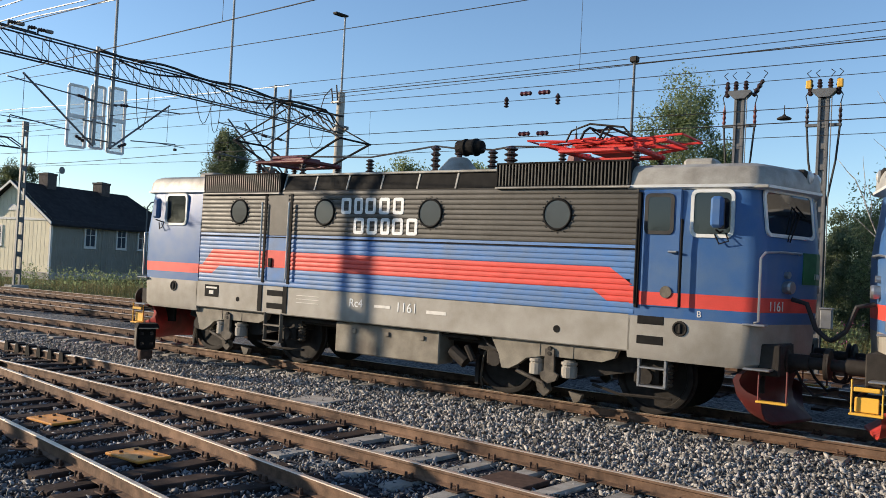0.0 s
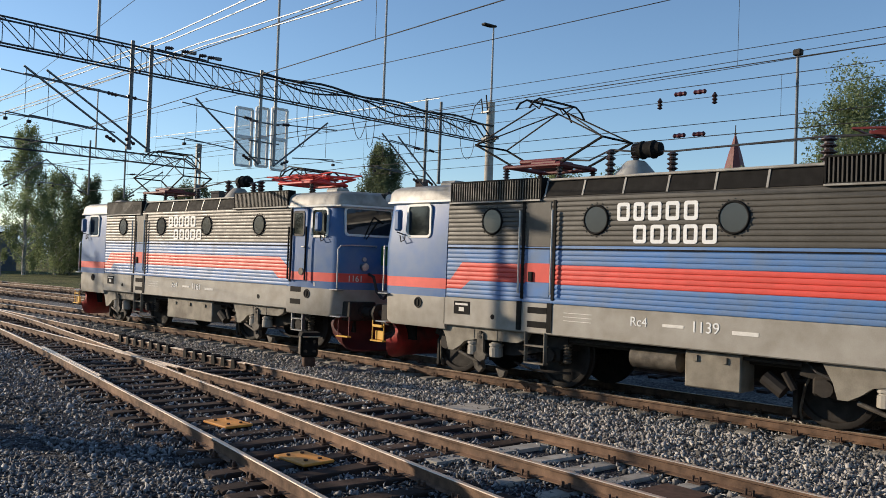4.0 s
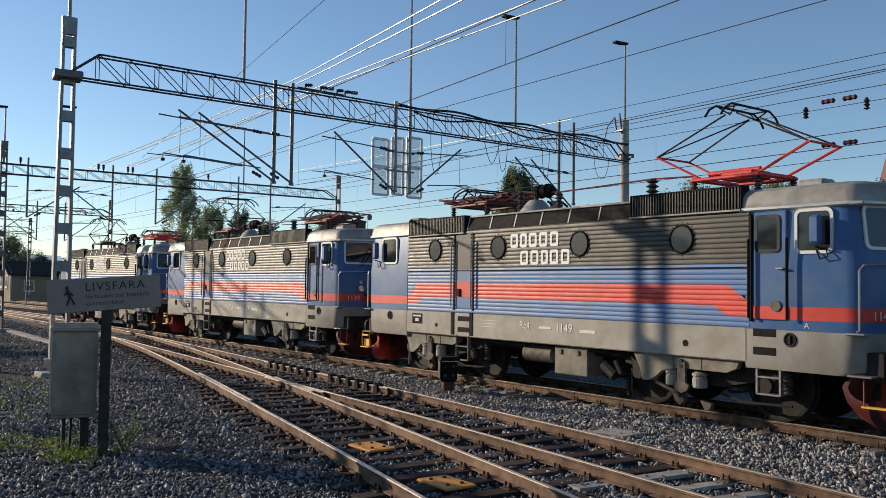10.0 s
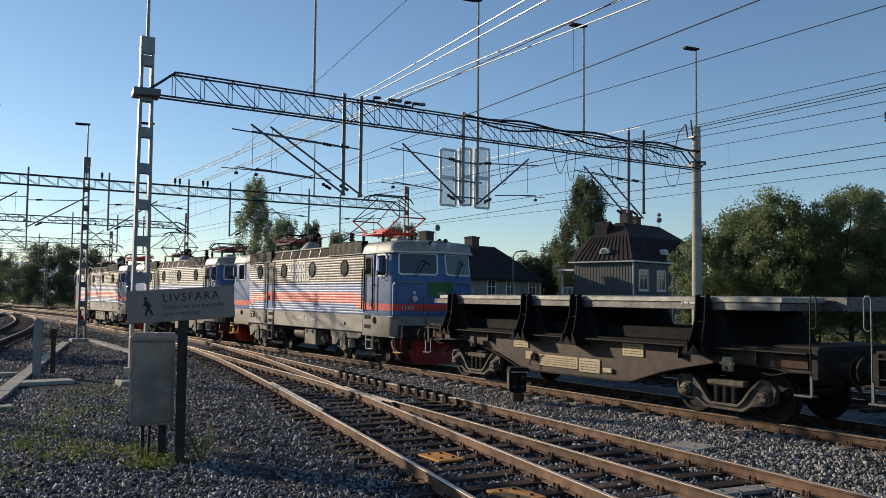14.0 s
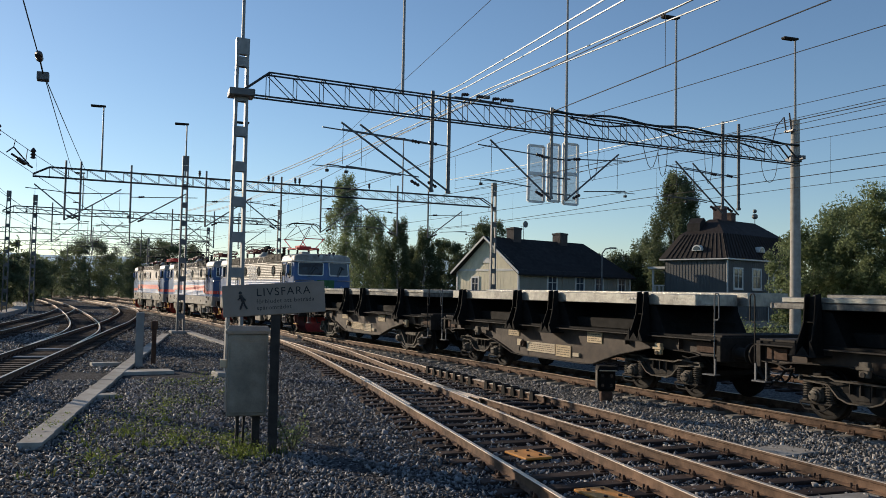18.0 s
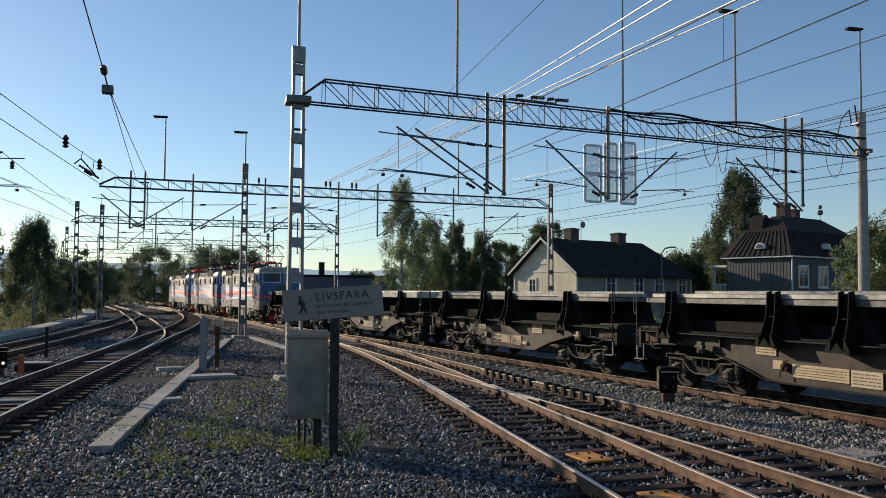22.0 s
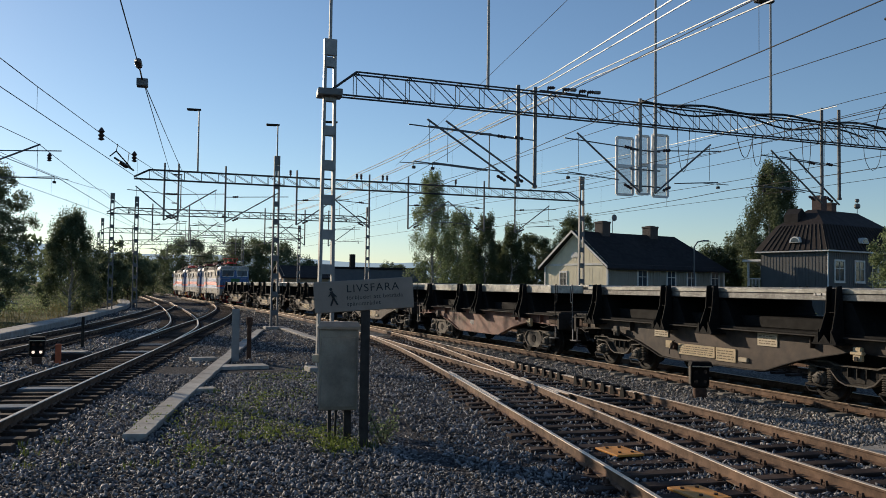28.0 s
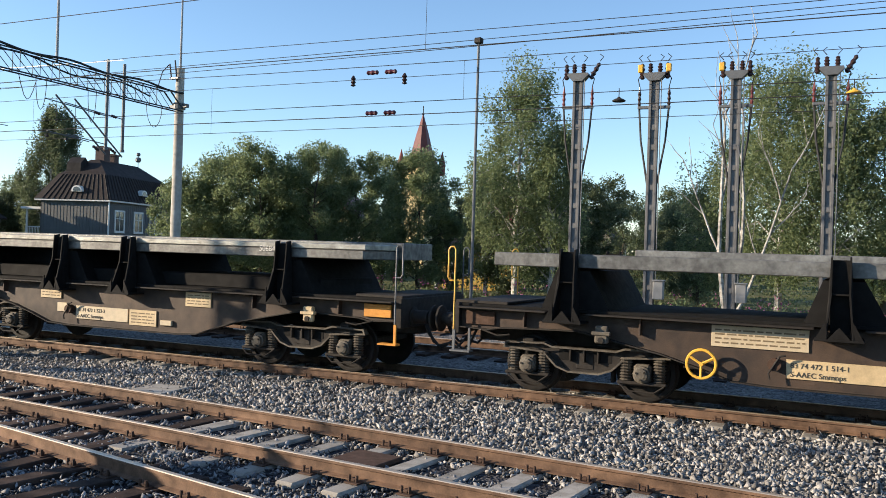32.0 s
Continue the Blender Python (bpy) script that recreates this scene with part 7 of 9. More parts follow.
def build_cabinet():
    th = thing("relay_cabinet", "worn grey steel relay cabinet on a short post", "cabinet", m=pose(-13.55, 1.63, 0, 0, 0, 84))
    b = part("body", Geo().box(-0.27, 0.33, -0.17, 0.17, 0.25, 1.5, 0.015), CABINET, th)
    part("door", Geo().box(-0.235, 0.295, -0.19, -0.168, 0.3, 1.38, 0.01), CABINET, th, "dented pale grey door")
    part("lid", Geo().loft([[(-0.31, -0.22, 1.5), (0.37, -0.22, 1.5), (0.37, 0.2, 1.5), (-0.31, 0.2, 1.5)], [(-0.31, -0.22, 1.54), (0.37, -0.22, 1.54), (0.37, 0.2, 1.54), (-0.31, 0.2, 1.54)], [(-0.26, -0.1, 1.61), (0.32, -0.1, 1.61), (0.32, 0.1, 1.61), (-0.26, 0.1, 1.61)]]), CABINET, th)
    part("bracket", Geo().box(-0.30, -0.27, -0.05, 0.02, 0.3, 1.72, 0.005).cyl((-0.285, -0.02, 1.62), (-0.285, -0.02, 1.72), 0.03, 8), SILVER, th)
    part("padlock_box", Geo().box(-0.38, -0.27, -0.1, 0.02, 0.98, 1.1, 0.01), PLACARDW, th)
    part("leg", Geo().box(0.12, 0.24, -0.06, 0.06, -0.4, 0.28, 0.01), OLDWOOD, th)
    part("cable", Geo().tube([(-0.1, 0, 0.24), (-0.1, 0.02, -0.3)], 0.03, 6).tube([(0.0, 0, 0.24), (-0.02, 0.02, -0.3)], 0.02, 6), RUBBER, th)


def dwarf_signal(p, turn, lamps, label):
    th = thing("dwarf_signal", label, "dwarf signal", "dwarf signals in the yard", m=pose(*p, 0, 0, turn))
    part("base", Geo().box(-0.13, 0.13, -0.13, 0.13, -0.35, -0.02, 0.02), RUST, th, "rusty orange base")
    part("housing", Geo().box(-0.2, 0.2, -0.1, 0.12, -0.02, 0.5, 0.05), BLACK, th)
    part("hood", Geo().prism([(-0.24, 0.46), (0.24, 0.46), (0.2, 0.56), (-0.2, 0.56)], -0.26, 0.14), BLACK, th)
    for x, z in ((-0.1, 0.12), (0.1, 0.12), (-0.1, 0.34), (0.1, 0.34)):
        lit = lamps and z < 0.2
        part("lens", Geo().cyl((x, -0.1, z), (x, -0.125, z), 0.042, 14), LENS if lit else GLASS, th, "lit white lens" if lit else "")
    part("side_plate", Geo().box(-0.225, -0.2, -0.14, 0.1, 0.05, 0.46, 0.01), BOGIE, th, "scuffed side plate")
    # pale strip that stands in for the highlight along the hood
    part("hood_lip", Geo().box(-0.2, 0.2, -0.275, -0.26, 0.45, 0.475, 0.004), PLACARDW, th, "pale lip painted for the highlight on the hood")
    part("foot", Geo().box(-0.2, 0.2, -0.2, 0.2, -0.37, -0.3, 0.01), RUST, th)


LENS = glow("white_lens", (1.0, 0.78, 0.62), 1.2)


def trough_run(label, a, b, w, turn_off=0.0):
    """A cable trough: its long body and its lids, one by one."""
    a, b = Vector((*a, 0)), Vector((*b, 0))
    d = b - a
    L = d.length
    ang = math.degrees(math.atan2(d.y, d.x))
    th = thing("cable_trough", label, "cable trough", "concrete cable troughs", m=pose(a.x, a.y, -0.24, 0, 0, ang))
    part("body", Geo().box(0, L, -w / 2 + 0.02, w / 2 - 0.02, -0.2, 0.03), CONCRETE, th)
    lid = Geo().box(0.006, 0.994, -w / 2, w / 2, 0.03, 0.085, 0.008).mesh("lid", CONCRETE)
    rng = random.Random(int(L))
    for k in range(int(L)):
        part("lid", lid, None, th, m=pose(k, rng.uniform(-0.012, 0.012), rng.uniform(-0.004, 0.006), 0, 0, rng.uniform(-0.6, 0.6)))


def build_small():
    trough_run("pale concrete cable trough with lids across the gravel", (-14.15, -1.42), (-46.0, 1.55), 0.36)
    trough_run("pale concrete cable trough leading from the second mast", (-48.5, 2.6), (-30.5, 4.25), 0.4)
    th = thing("marker_post", "square grey marker post beside the cable trough", "post", m=pose(-27.87, 0.16, 0))
    part("shaft", Geo().box(-0.1, 0.1, -0.12, 0.12, -0.4, 1.38, 0.02), GALV, th)
    th = thing("marker_post", "thin rusty marker post beside the cable trough", "post", m=pose(-28.44, 0.59, 0))
    part("shaft", Geo().box(-0.05, 0.05, -0.07, 0.07, -0.4, 1.05, 0.01).box(-0.06, 0.06, -0.1, 0.1, 0.85, 1.1, 0.01), RUST, th)
    for p, s, l in (((-25.6, 0.3), (0.7, 1.5), "flat concrete slab lying beside the trough"), ((-20.2, -0.6), (0.4, 0.6), "small concrete slab by the cable trough"), ((-28.4, -0.82), (0.4, 0.8), "small concrete slab by the cable trough"), ((-11.0, 9.6), (0.7, 0.9), "flat stone slab lying on the ballast")):
        th = thing("concrete_slab", l, "concrete slab", "flat slabs on the gravel", m=pose(p[0], p[1], -0.23, 0, 0, 12))
        part("slab", Geo().box(-s[0] / 2, s[0] / 2, -s[1] / 2, s[1] / 2, -0.05, 0.06, 0.012), CONCRETE, th)
    dwarf_signal((-17.2, 10.1, 0.04), 70, False, "black dwarf signal with a white edge between the tracks")
    dwarf_signal((-27.2, -5.45, 0.0), 100, True, "black dwarf signal with two lit white lenses")
    th = thing("point_machine", "low grey point machine with a pale lid beside the rail", "point machine", m=pose(-28.6, -4.75, -0.2, 0, 0, -4))
    part("case", Geo().box(-0.35, 0.35, -0.5, 0.5, -0.1, 0.18, 0.04), GRIMY, th)
    part("lid", Geo().box(-0.3, 0.3, -0.45, 0.45, 0.18, 0.23, 0.02), CONCRETE, th)
    th = thing("marker_post", "small orange marker post beside the point machine", "post", m=pose(-27.6, -4.95, 0))
    part("shaft", Geo().box(-0.06, 0.06, -0.08, 0.08, -0.3, 0.32, 0.02), paint("faded_orange", (0.55, 0.13, 0.05), 0.7), th)
    th = thing("marker_post", "thin dark post between the outer tracks", "post", m=pose(-33.5, -5.2, 0))
    part("shaft", Geo().box(-0.04, 0.04, -0.05, 0.05, -0.3, 0.9, 0.01), GRIMY, th)
    for x, y in ((-20.3, -3.9), (-17.5, -4.05), (-30.5, -3.1), (-34, -2.8)):
        th = thing("track_box", "flat pale steel plate between the rails", "track box", "boxes in the track", m=pose(x, y, 0, 0, 0, -4))
        part("lid", Geo().box(-0.22, 0.22, -0.5, 0.5, -0.2, -0.13, 0.015), DULLGALV, th)
    # pale kerb beyond the outer track
    g = Geo()
    pts = [(-20, -9.6), (-38, -9.4), (-51, -9.25), (-60, -9.2), (-76, -9.45), (-86, -9.9), (-100, -11.3), (-120, -14.4)]
    ln = Line(pts)
    n = 90
    rings = []
    for s in np.linspace(0, ln.s[-1], n):
        x, y, h = ln.at(s)
        nx, ny = -math.sin(h), math.cos(h)
        rings.append([(x + nx * o, y + ny * o, z) for o, z in ((-0.5, -0.5), (-0.5, 0.02), (-0.46, 0.05), (0.46, 0.05), (0.5, 0.02), (0.5, -0.5))])
    g.loft(rings)
    tagged(part("kerb", g, CONCRETE), "pale concrete kerb strip along the outer track", "kerb", kind="structure")


def blades(name, label, spots, mat, kind="stuff", seed=1, hgt=(0.12, 0.4), per=120, spread=0.35):
    """Tufts of grass: tapered, bent blades."""
    rng = np.random.default_rng(seed)
    v, f = [], []
    for x, y, z, k in spots:
        for _ in range(int(per * k)):
            a, r = rng.uniform(0, 6.283), abs(rng.normal(0, spread * math.sqrt(k)))
            px, py = x + r * math.cos(a), y + r * math.sin(a)
            h, w, t = rng.uniform(*hgt) * (0.5 + 0.5 * k), rng.uniform(0.004, 0.011), rng.uniform(0, 6.283)
            bx, by = rng.normal(0, 0.25) * h, rng.normal(0, 0.25) * h
            cx, cy = math.cos(t) * w, math.sin(t) * w
            i = len(v)
            v += [(px - cx, py - cy, z), (px + cx, py + cy, z), (px + bx * 0.4 + cx * 0.7, py + by * 0.4 + cy * 0.7, z + h * 0.55), (px + bx * 0.4 - cx * 0.7, py + by * 0.4 - cy * 0.7, z + h * 0.55), (px + bx, py + by, z + h)]
            f += [(i, i + 1, i + 2, i + 3), (i + 3, i + 2, i + 4)]
    me = bpy.data.meshes.new(name)
    me.from_pydata(v, [], f)
    me.materials.append(mat)
    return tagged(new(name, me), label, "grass", kind=kind)


GRASSBLADE = island("grass_blade", (0.05, 0.085, 0.016), (0.17, 0.20, 0.05), 0.7, 0, 30, 0.35)
DRYBLADE = island("dry_grass_blade", (0.08, 0.09, 0.03), (0.26, 0.21, 0.10), 0.8, 0, 30, 0.3)


def build_grass():
    rng = random.Random(8)
    near = [(-13.3, 1.6, -0.27, 0.6), (-12.9, 1.5, -0.27, 0.6), (-13.0, 2.0, -0.27, 0.5), (-14.4, 0.75, -0.27, 0.5), (-14.0, 0.2, -0.27, 0.4), (-15.4, -0.1, -0.27, 0.4)]
    for k in range(12):
        near.append((rng.uniform(-21, -12), rng.uniform(-0.9, 1.4), -0.27, rng.uniform(0.08, 0.26)))
    for k in range(10):
        near.append((rng.uniform(-14.5, -12), rng.uniform(-3.0, 0.5), -0.27, rng.uniform(0.08, 0.22)))
    blades("grass", "bright green grass tufts growing in the gravel by the cabinet", near, GRASSBLADE, seed=3, hgt=(0.07, 0.26), per=130, spread=0.26)
    far = []
    for k in range(620):
        x = rng.uniform(-55, 8)
        far.append((x, near_side(x)[0] + 15.5 + rng.uniform(0, 16), -0.45, rng.uniform(0.6, 1.6)))
    for k in range(160):
        far.append((rng.uniform(-110, -28), rng.uniform(-17, -10.6), -0.4, rng.uniform(0.6, 1.5)))
    blades("grass", "tall dry grass and weeds beside the tracks", far, DRYBLADE, seed=4, hgt=(0.3, 0.9), per=26, spread=0.7)


build_sign()
build_cabinet()
build_small()
build_grass()

# ---- switch masts behind the train ----
MASTGREY = paint("dark_mast_steel", (0.15, 0.15, 0.15), 0.6, 0.2, 5, 0.3, 1.0)
def switch_mast(x, y, top, kind, label):
    th = thing("switch_mast", label, "switch mast", "switch masts behind the tracks", m=pose(x, y, 0, 0, 0, 8))
    for s in (-1, 1):
        part("leg", Geo().box(s * 0.1 - 0.035, s * 0.1 + 0.035, -0.07, 0.07, -0.5, top - 0.3, 0.006), MASTGREY, th)
    lac = Geo()
    for k in range(12):
        z = 0.2 + k * 0.55
        lac.box(-0.07, 0.07, -0.05, -0.035, z, z + 0.14)
        lac.box(-0.07, 0.07, 0.035, 0.05, z, z + 0.14)
    tagged(part("battens", lac, MASTGREY, th), kind="stuff")
    part("web", Geo().box(-0.066, 0.066, -0.02, 0.02, -0.5, top - 0.3), DULLGALV, th)
    part("head_plate", Geo().prism([(-0.14, top - 0.36), (0.14, top - 0.36), (0.3, top - 0.2), (0.28, top - 0.14), (-0.28, top - 0.14), (-0.3, top - 0.2)], -0.13, 0.13), DULLGALV, th)
    for k, xx in enumerate((-0.34, -0.12, 0.14, 0.34)):
        tilt = 0.25 if kind == 1 and k == 3 else 0
        g = Geo().lathe((xx, 0, top - 0.15 if abs(xx) < 0.3 else top - 0.3), (xx + tilt, 0, top + 0.14), [(0, 0.035), (0.1, 0.075), (0.2, 0.045), (0.35, 0.075), (0.48, 0.045), (0.62, 0.075), (0.75, 0.045), (0.9, 0.06), (1, 0.02)], 9)
        part("insulator", g, INSUL, th)
        part("horn", Geo().tube([(xx + tilt, 0, top + 0.18), (xx + tilt + (0.1 if xx > 0 else -0.1), 0, top + 0.3), (xx + tilt, 0, top + 0.38)], 0.012, 5), GRIMY, th)
    if kind in (0, 2):
        for xx in (-0.38, 0.38) if kind == 0 else (-0.38,):
            part("tag", Geo().box(xx - 0.07, xx + 0.07, -0.1, 0.0, top - 0.12, top + 0.1, 0.02), YELLOW, th, "yellow surge arrester")
    part("cross_arm", Geo().box(-0.44, 0.44, -0.05, 0.05, top - 1.12, top - 1.04, 0.01), DULLGALV, th)
    for s in (-1, 1):
        part("cable_bushing", Geo().lathe((s * 0.4, 0, top - 1.04), (s * 0.4, 0, top - 0.5), [(0, 0.03), (0.12, 0.05), (0.24, 0.03), (0.36, 0.05), (0.5, 0.03), (0.62, 0.05), (0.75, 0.03), (1, 0.015)], 8), DULLRED if kind == 1 or kind == 2 else INSUL, th)
        part("cable", Geo().tube([(s * 0.4, 0, top - 0.5), (s * 0.45, 0, top - 0.3), (s * 0.34, 0, top - 0.1)], 0.014, 5).tube([(s * 0.4, 0, top - 1.1), (s * 0.33, 0, top - 2.0), (s * 0.13, 0.02, top - 3.2), (s * 0.13, 0.02, 0.2)], 0.03, 6), RUBBER, th)
    part("footing", Geo().box(-0.3, 0.3, -0.3, 0.3, -0.7, -0.15, 0.03), CONCRETE, th)
    mb = part("motor_box", Geo().box(0.14, 0.42, -0.16, 0.1, 1.05, 1.55, 0.02), GALV, th, "pale grey motor box")
    part("lid", Geo().box(0.12, 0.44, -0.18, 0.12, 1.55, 1.59, 0.01), GALV, mb)
    part("drive_rod", Geo().cyl((0.2, -0.1, 1.58), (0.2, -0.1, top - 0.3), 0.014, 6), DULLGALV, mb)


for ax, ty in ((22.16, 1), (17.27, 0), (12.24, 2), (6.75, 1)):
    switch_mast(-math.sin(radians(ax)) * 24.3, math.cos(radians(ax)) * 24.3, 7.4, ty, "grey lattice switch mast with dark insulators and cables")
mast_s = thing("lamp_pole", "slim dark lamp pole behind the train with a small lamp", "lamp pole", "lamp poles of the yard", m=pose(-12.6, 22.9, 0))
part("pole", Geo().cyl((0, 0, -0.5), (0, 0, 8.55), 0.055, 10, 0, 0.04), DULLGALV, mast_s)
part("lamp_head", Geo().box(-0.12, 0.12, -0.1, 0.1, 8.52, 8.7, 0.03), GRIMY, mast_s)

for lx, ly, lz, lm, ll in ((-7.35, 20.74, 6.14, GRIMY, "flat dark lamp hung on the wires"), (-2.1, 21.9, 6.2, YELLOW, "flat yellow lamp hung on the wires")):
    hl = thing("hanging_lamp", ll, "lamp", "lamps hung on the wires", m=pose(lx, ly, lz, 0, 0, 8))
    part("shade", Geo().lathe((0, 0, 0.06), (0, 0, -0.06), [(0, 0.03), (0.3, 0.05), (0.5, 0.12), (0.8, 0.17), (1, 0.16)], 16), lm, hl)
    part("hanger", Geo().cyl((0, 0, 0.05), (0, 0, 0.28), 0.012, 6), GRIMY, hl)
bk = thing("track_marker", "white marker post with a faded orange top beyond the tracks", "post", m=pose(-48.4, 15.2, 0))
part("shaft", Geo().box(-0.12, 0.12, -0.12, 0.12, -0.5, 0.45, 0.03), WHITE, bk)
part("cap", Geo().box(-0.14, 0.14, -0.14, 0.14, 0.45, 0.62, 0.03), ORANGE, bk, "faded orange cap")
bk = thing("track_marker", "low orange box beyond the tracks", "post", m=pose(-55.0, 17.7, 0))
part("case", Geo().box(-0.25, 0.25, -0.2, 0.2, -0.3, 0.25, 0.03), ORANGE, bk)
part("lid", Geo().box(-0.27, 0.27, -0.22, 0.22, 0.25, 0.29, 0.01), ORANGE, bk)

# ---- houses ----
def boards(name, color, rand=0.0):
    """Painted upright boarding with battens in relief."""
    m = bpy.data.materials.new(name)
    m.use_nodes = True
    n, l = m.node_tree.nodes, m.node_tree.links
    b = n["Principled BSDF"]
    b.inputs["Roughness"].default_value = 0.7
    co = n.new("ShaderNodeTexCoord")
    ns = n.new("ShaderNodeTexNoise")
    ns.inputs["Scale"].default_value, ns.inputs["Detail"].default_value = 1.3, 6
    l.new(co.outputs["Object"], ns.inputs["Vector"])
    mix = n.new("ShaderNodeMix")
    mix.data_type = "RGBA"
    mix.inputs["A"].default_value = (*(c * 0.72 for c in color), 1)
    mix.inputs["B"].default_value = (*(c * 1.12 for c in color), 1)
    l.new(ns.outputs["Fac"], mix.inputs["Factor"])
    l.new(mix.outputs["Result"], b.inputs["Base Color"])
    return m


CREAM = boards("cream_boards", (0.78, 0.70, 0.50))
GREYB = boards("grey_boards", (0.26, 0.25, 0.21))
SLATEB = boards("slate_grey_boards", (0.10, 0.104, 0.103))
YELLOWB = boards("yellow_boards", (0.62, 0.40, 0.08))
OCHREB = boards("pale_yellow_boards", (0.55, 0.44, 0.22))
TRIM = paint("white_trim", (0.68, 0.67, 0.63), 0.6, 0, 4, 0.15)
ROOFDARK = paint("dark_roof", (0.03, 0.028, 0.029), 0.75, 0, 3, 0.4, 0.6, 0.3, spec=0.12)
ROOFBROWN = paint("brown_metal_roof", (0.034, 0.027, 0.025), 0.65, 0.0, 3, 0.3, 0.6, 0.1, spec=0.15)
ROOFRED = paint("red_metal_roof", (0.17, 0.04, 0.03), 0.5, 0, 3, 0.3, 0.6, 0.1)
BRICKC = paint("chimney_brick", (0.085, 0.07, 0.065), 0.85, 0, 9, 0.5, 3, 0.3)
BRICKR = paint("dark_chimney_brick", (0.085, 0.055, 0.05), 0.85, 0, 9, 0.4, 3, 0.3)
PANEH = glass("house_window_glass", (0.05, 0.06, 0.075), 0.04)


def board_wall(name, p, q, z0, z1, parent, mat, gable=0.0, step=0.22, deep=0.018):
    """A wall of upright boards with a batten on each joint, from p to q in the plan, facing to the right of p->q."""
    p, q = Vector((*p, 0)), Vector((*q, 0))
    d = (q - p).normalized()
    n = Vector((d.y, -d.x, 0))
    L = (q - p).length
    def top(s):
        return z1 + gable * (1 - abs(2 * s / L - 1))
    prof = [(0.0, 0.0)]
    k = step
    while k < L - 0.1:
        if gable and abs(k - L / 2) < 0.05:
            prof.append((L / 2, 0.0))
        else:
            prof += [(k - 0.022, 0.0), (k - 0.02, deep), (k + 0.02, deep), (k + 0.022, 0.0)]
            if gable and k < L / 2 < k + step:
                prof.append((L / 2, 0.0))
        k += step
    prof.append((L, 0.0))
    m = len(prof)
    vs = []
    for s, o in prof:
        c = p + d * s + n * o
        vs += [(c.x, c.y, z0), (c.x, c.y, top(s))]
    for s, o in prof:
        c = p + d * s - n * 0.12
        vs += [(c.x, c.y, z0), (c.x, c.y, top(s))]
    fs = []
    for i in range(m - 1):
        a, b = 2 * i, 2 * i + 2
        e = 2 * m
        fs += [(a, b, b + 1, a + 1), (a + e, a + 1 + e, b + 1 + e, b + e), (a + 1, b + 1, b + 1 + e, a + 1 + e), (a, a + e, b + e, b)]
    fs += [(0, 1, 1 + 2 * m, 2 * m), (2 * m - 2, 4 * m - 2, 4 * m - 1, 2 * m - 1)]
    g = Geo().add(vs, fs)
    return part(name, g, mat, parent)


def house_window(parent, p, d, n, z0, w, h, mat=None, bars_=1):
    """A window in a board wall: frame proud of the wall, panes, sill."""
    p, d, n = Vector((*p, 0)), Vector((*d, 0)), Vector((*n, 0))
    def bx(g, a, b, c0, c1, o0, o1):
        vs = []
        for s in (a, b):
            for o in (o0, o1):
                for z in (c0, c1):
                    vs.append(tuple(p + d * s + n * o + Vector((0, 0, z))))
        g.add(vs, [(0, 1, 3, 2), (4, 6, 7, 5), (0, 4, 5, 1), (2, 3, 7, 6), (0, 2, 6, 4), (1, 5, 7, 3)])
        return g
    fr = Geo()
    t = 0.15
    bx(fr, -w / 2 - t, -w / 2, z0 - t, z0 + h + t, -0.02, 0.06)
    bx(fr, w / 2, w / 2 + t, z0 - t, z0 + h + t, -0.02, 0.06)
    bx(fr, -w / 2, w / 2, z0 - t, z0, -0.02, 0.06)
    bx(fr, -w / 2, w / 2, z0 + h, z0 + h + t, -0.02, 0.06)
    for k in range(bars_):
        c = -w / 2 + w * (k + 1) / (bars_ + 1)
        bx(fr, c - 0.03, c + 0.03, z0, z0 + h, 0.0, 0.05)
    bx(fr, -w / 2, w / 2, z0 + h * 0.62, z0 + h * 0.62 + 0.05, 0.0, 0.05)
    wd = part("window", fr, TRIM, parent)
    part("pane", bx(Geo(), -w / 2, w / 2, z0, z0 + h, 0.005, 0.022), mat or PANEH, wd)
    part("sill", bx(Geo(), -w / 2 - 0.15, w / 2 + 0.15, z0 - t - 0.05, z0 - t, -0.02, 0.12), TRIM, wd)


def gable_roof(parent, L, W, eave, ridge, over, mat, hip=0.0, label=""):
    """Roof in the house's own space: ridge along x; the far end may be hipped."""
    t = 0.14
    hw = W / 2 + over
    drop = (ridge - eave) * over / (W / 2)
    e, r = eave - drop, ridge
    x0, x1 = -over, L + over
    xr = x1 - hip
    def slab(vs):
        lo = [(x, y, z - t) for x, y, z in vs]
        n = len(vs)
        return vs + lo, [tuple(range(n)), tuple(range(n, 2 * n))[::-1]] + [(i, (i + 1) % n, (i + 1) % n + n, i + n) for i in range(n)]
    g = Geo()
    c = W / 2
    for s in (-1, 1):
        g.add(*slab([(x0, c + s * hw, e), (x1, c + s * hw, e), (xr, c, r), (x0, c, r)]))
    if hip:
        g.add(*slab([(x1, c - hw, e), (x1, c + hw, e), (xr, c, r)]))
    return part("roof", g, mat, parent, label)


def chimney(parent, x, y, z0, z1, w, mat):
    ch = part("chimney", Geo().box(x - w / 2, x + w / 2, y - w / 2, y + w / 2, z0, z1 - 0.12, 0.01).box(x - w / 2 - 0.05, x + w / 2 + 0.05, y - w / 2 - 0.05, y + w / 2 + 0.05, z1 - 0.16, z1, 0.01), mat, parent)
    part("pot", Geo().box(x - w * 0.3, x + w * 0.3, y - w * 0.3, y + w * 0.3, z1, z1 + 0.06, 0.01), GRIMY, ch)


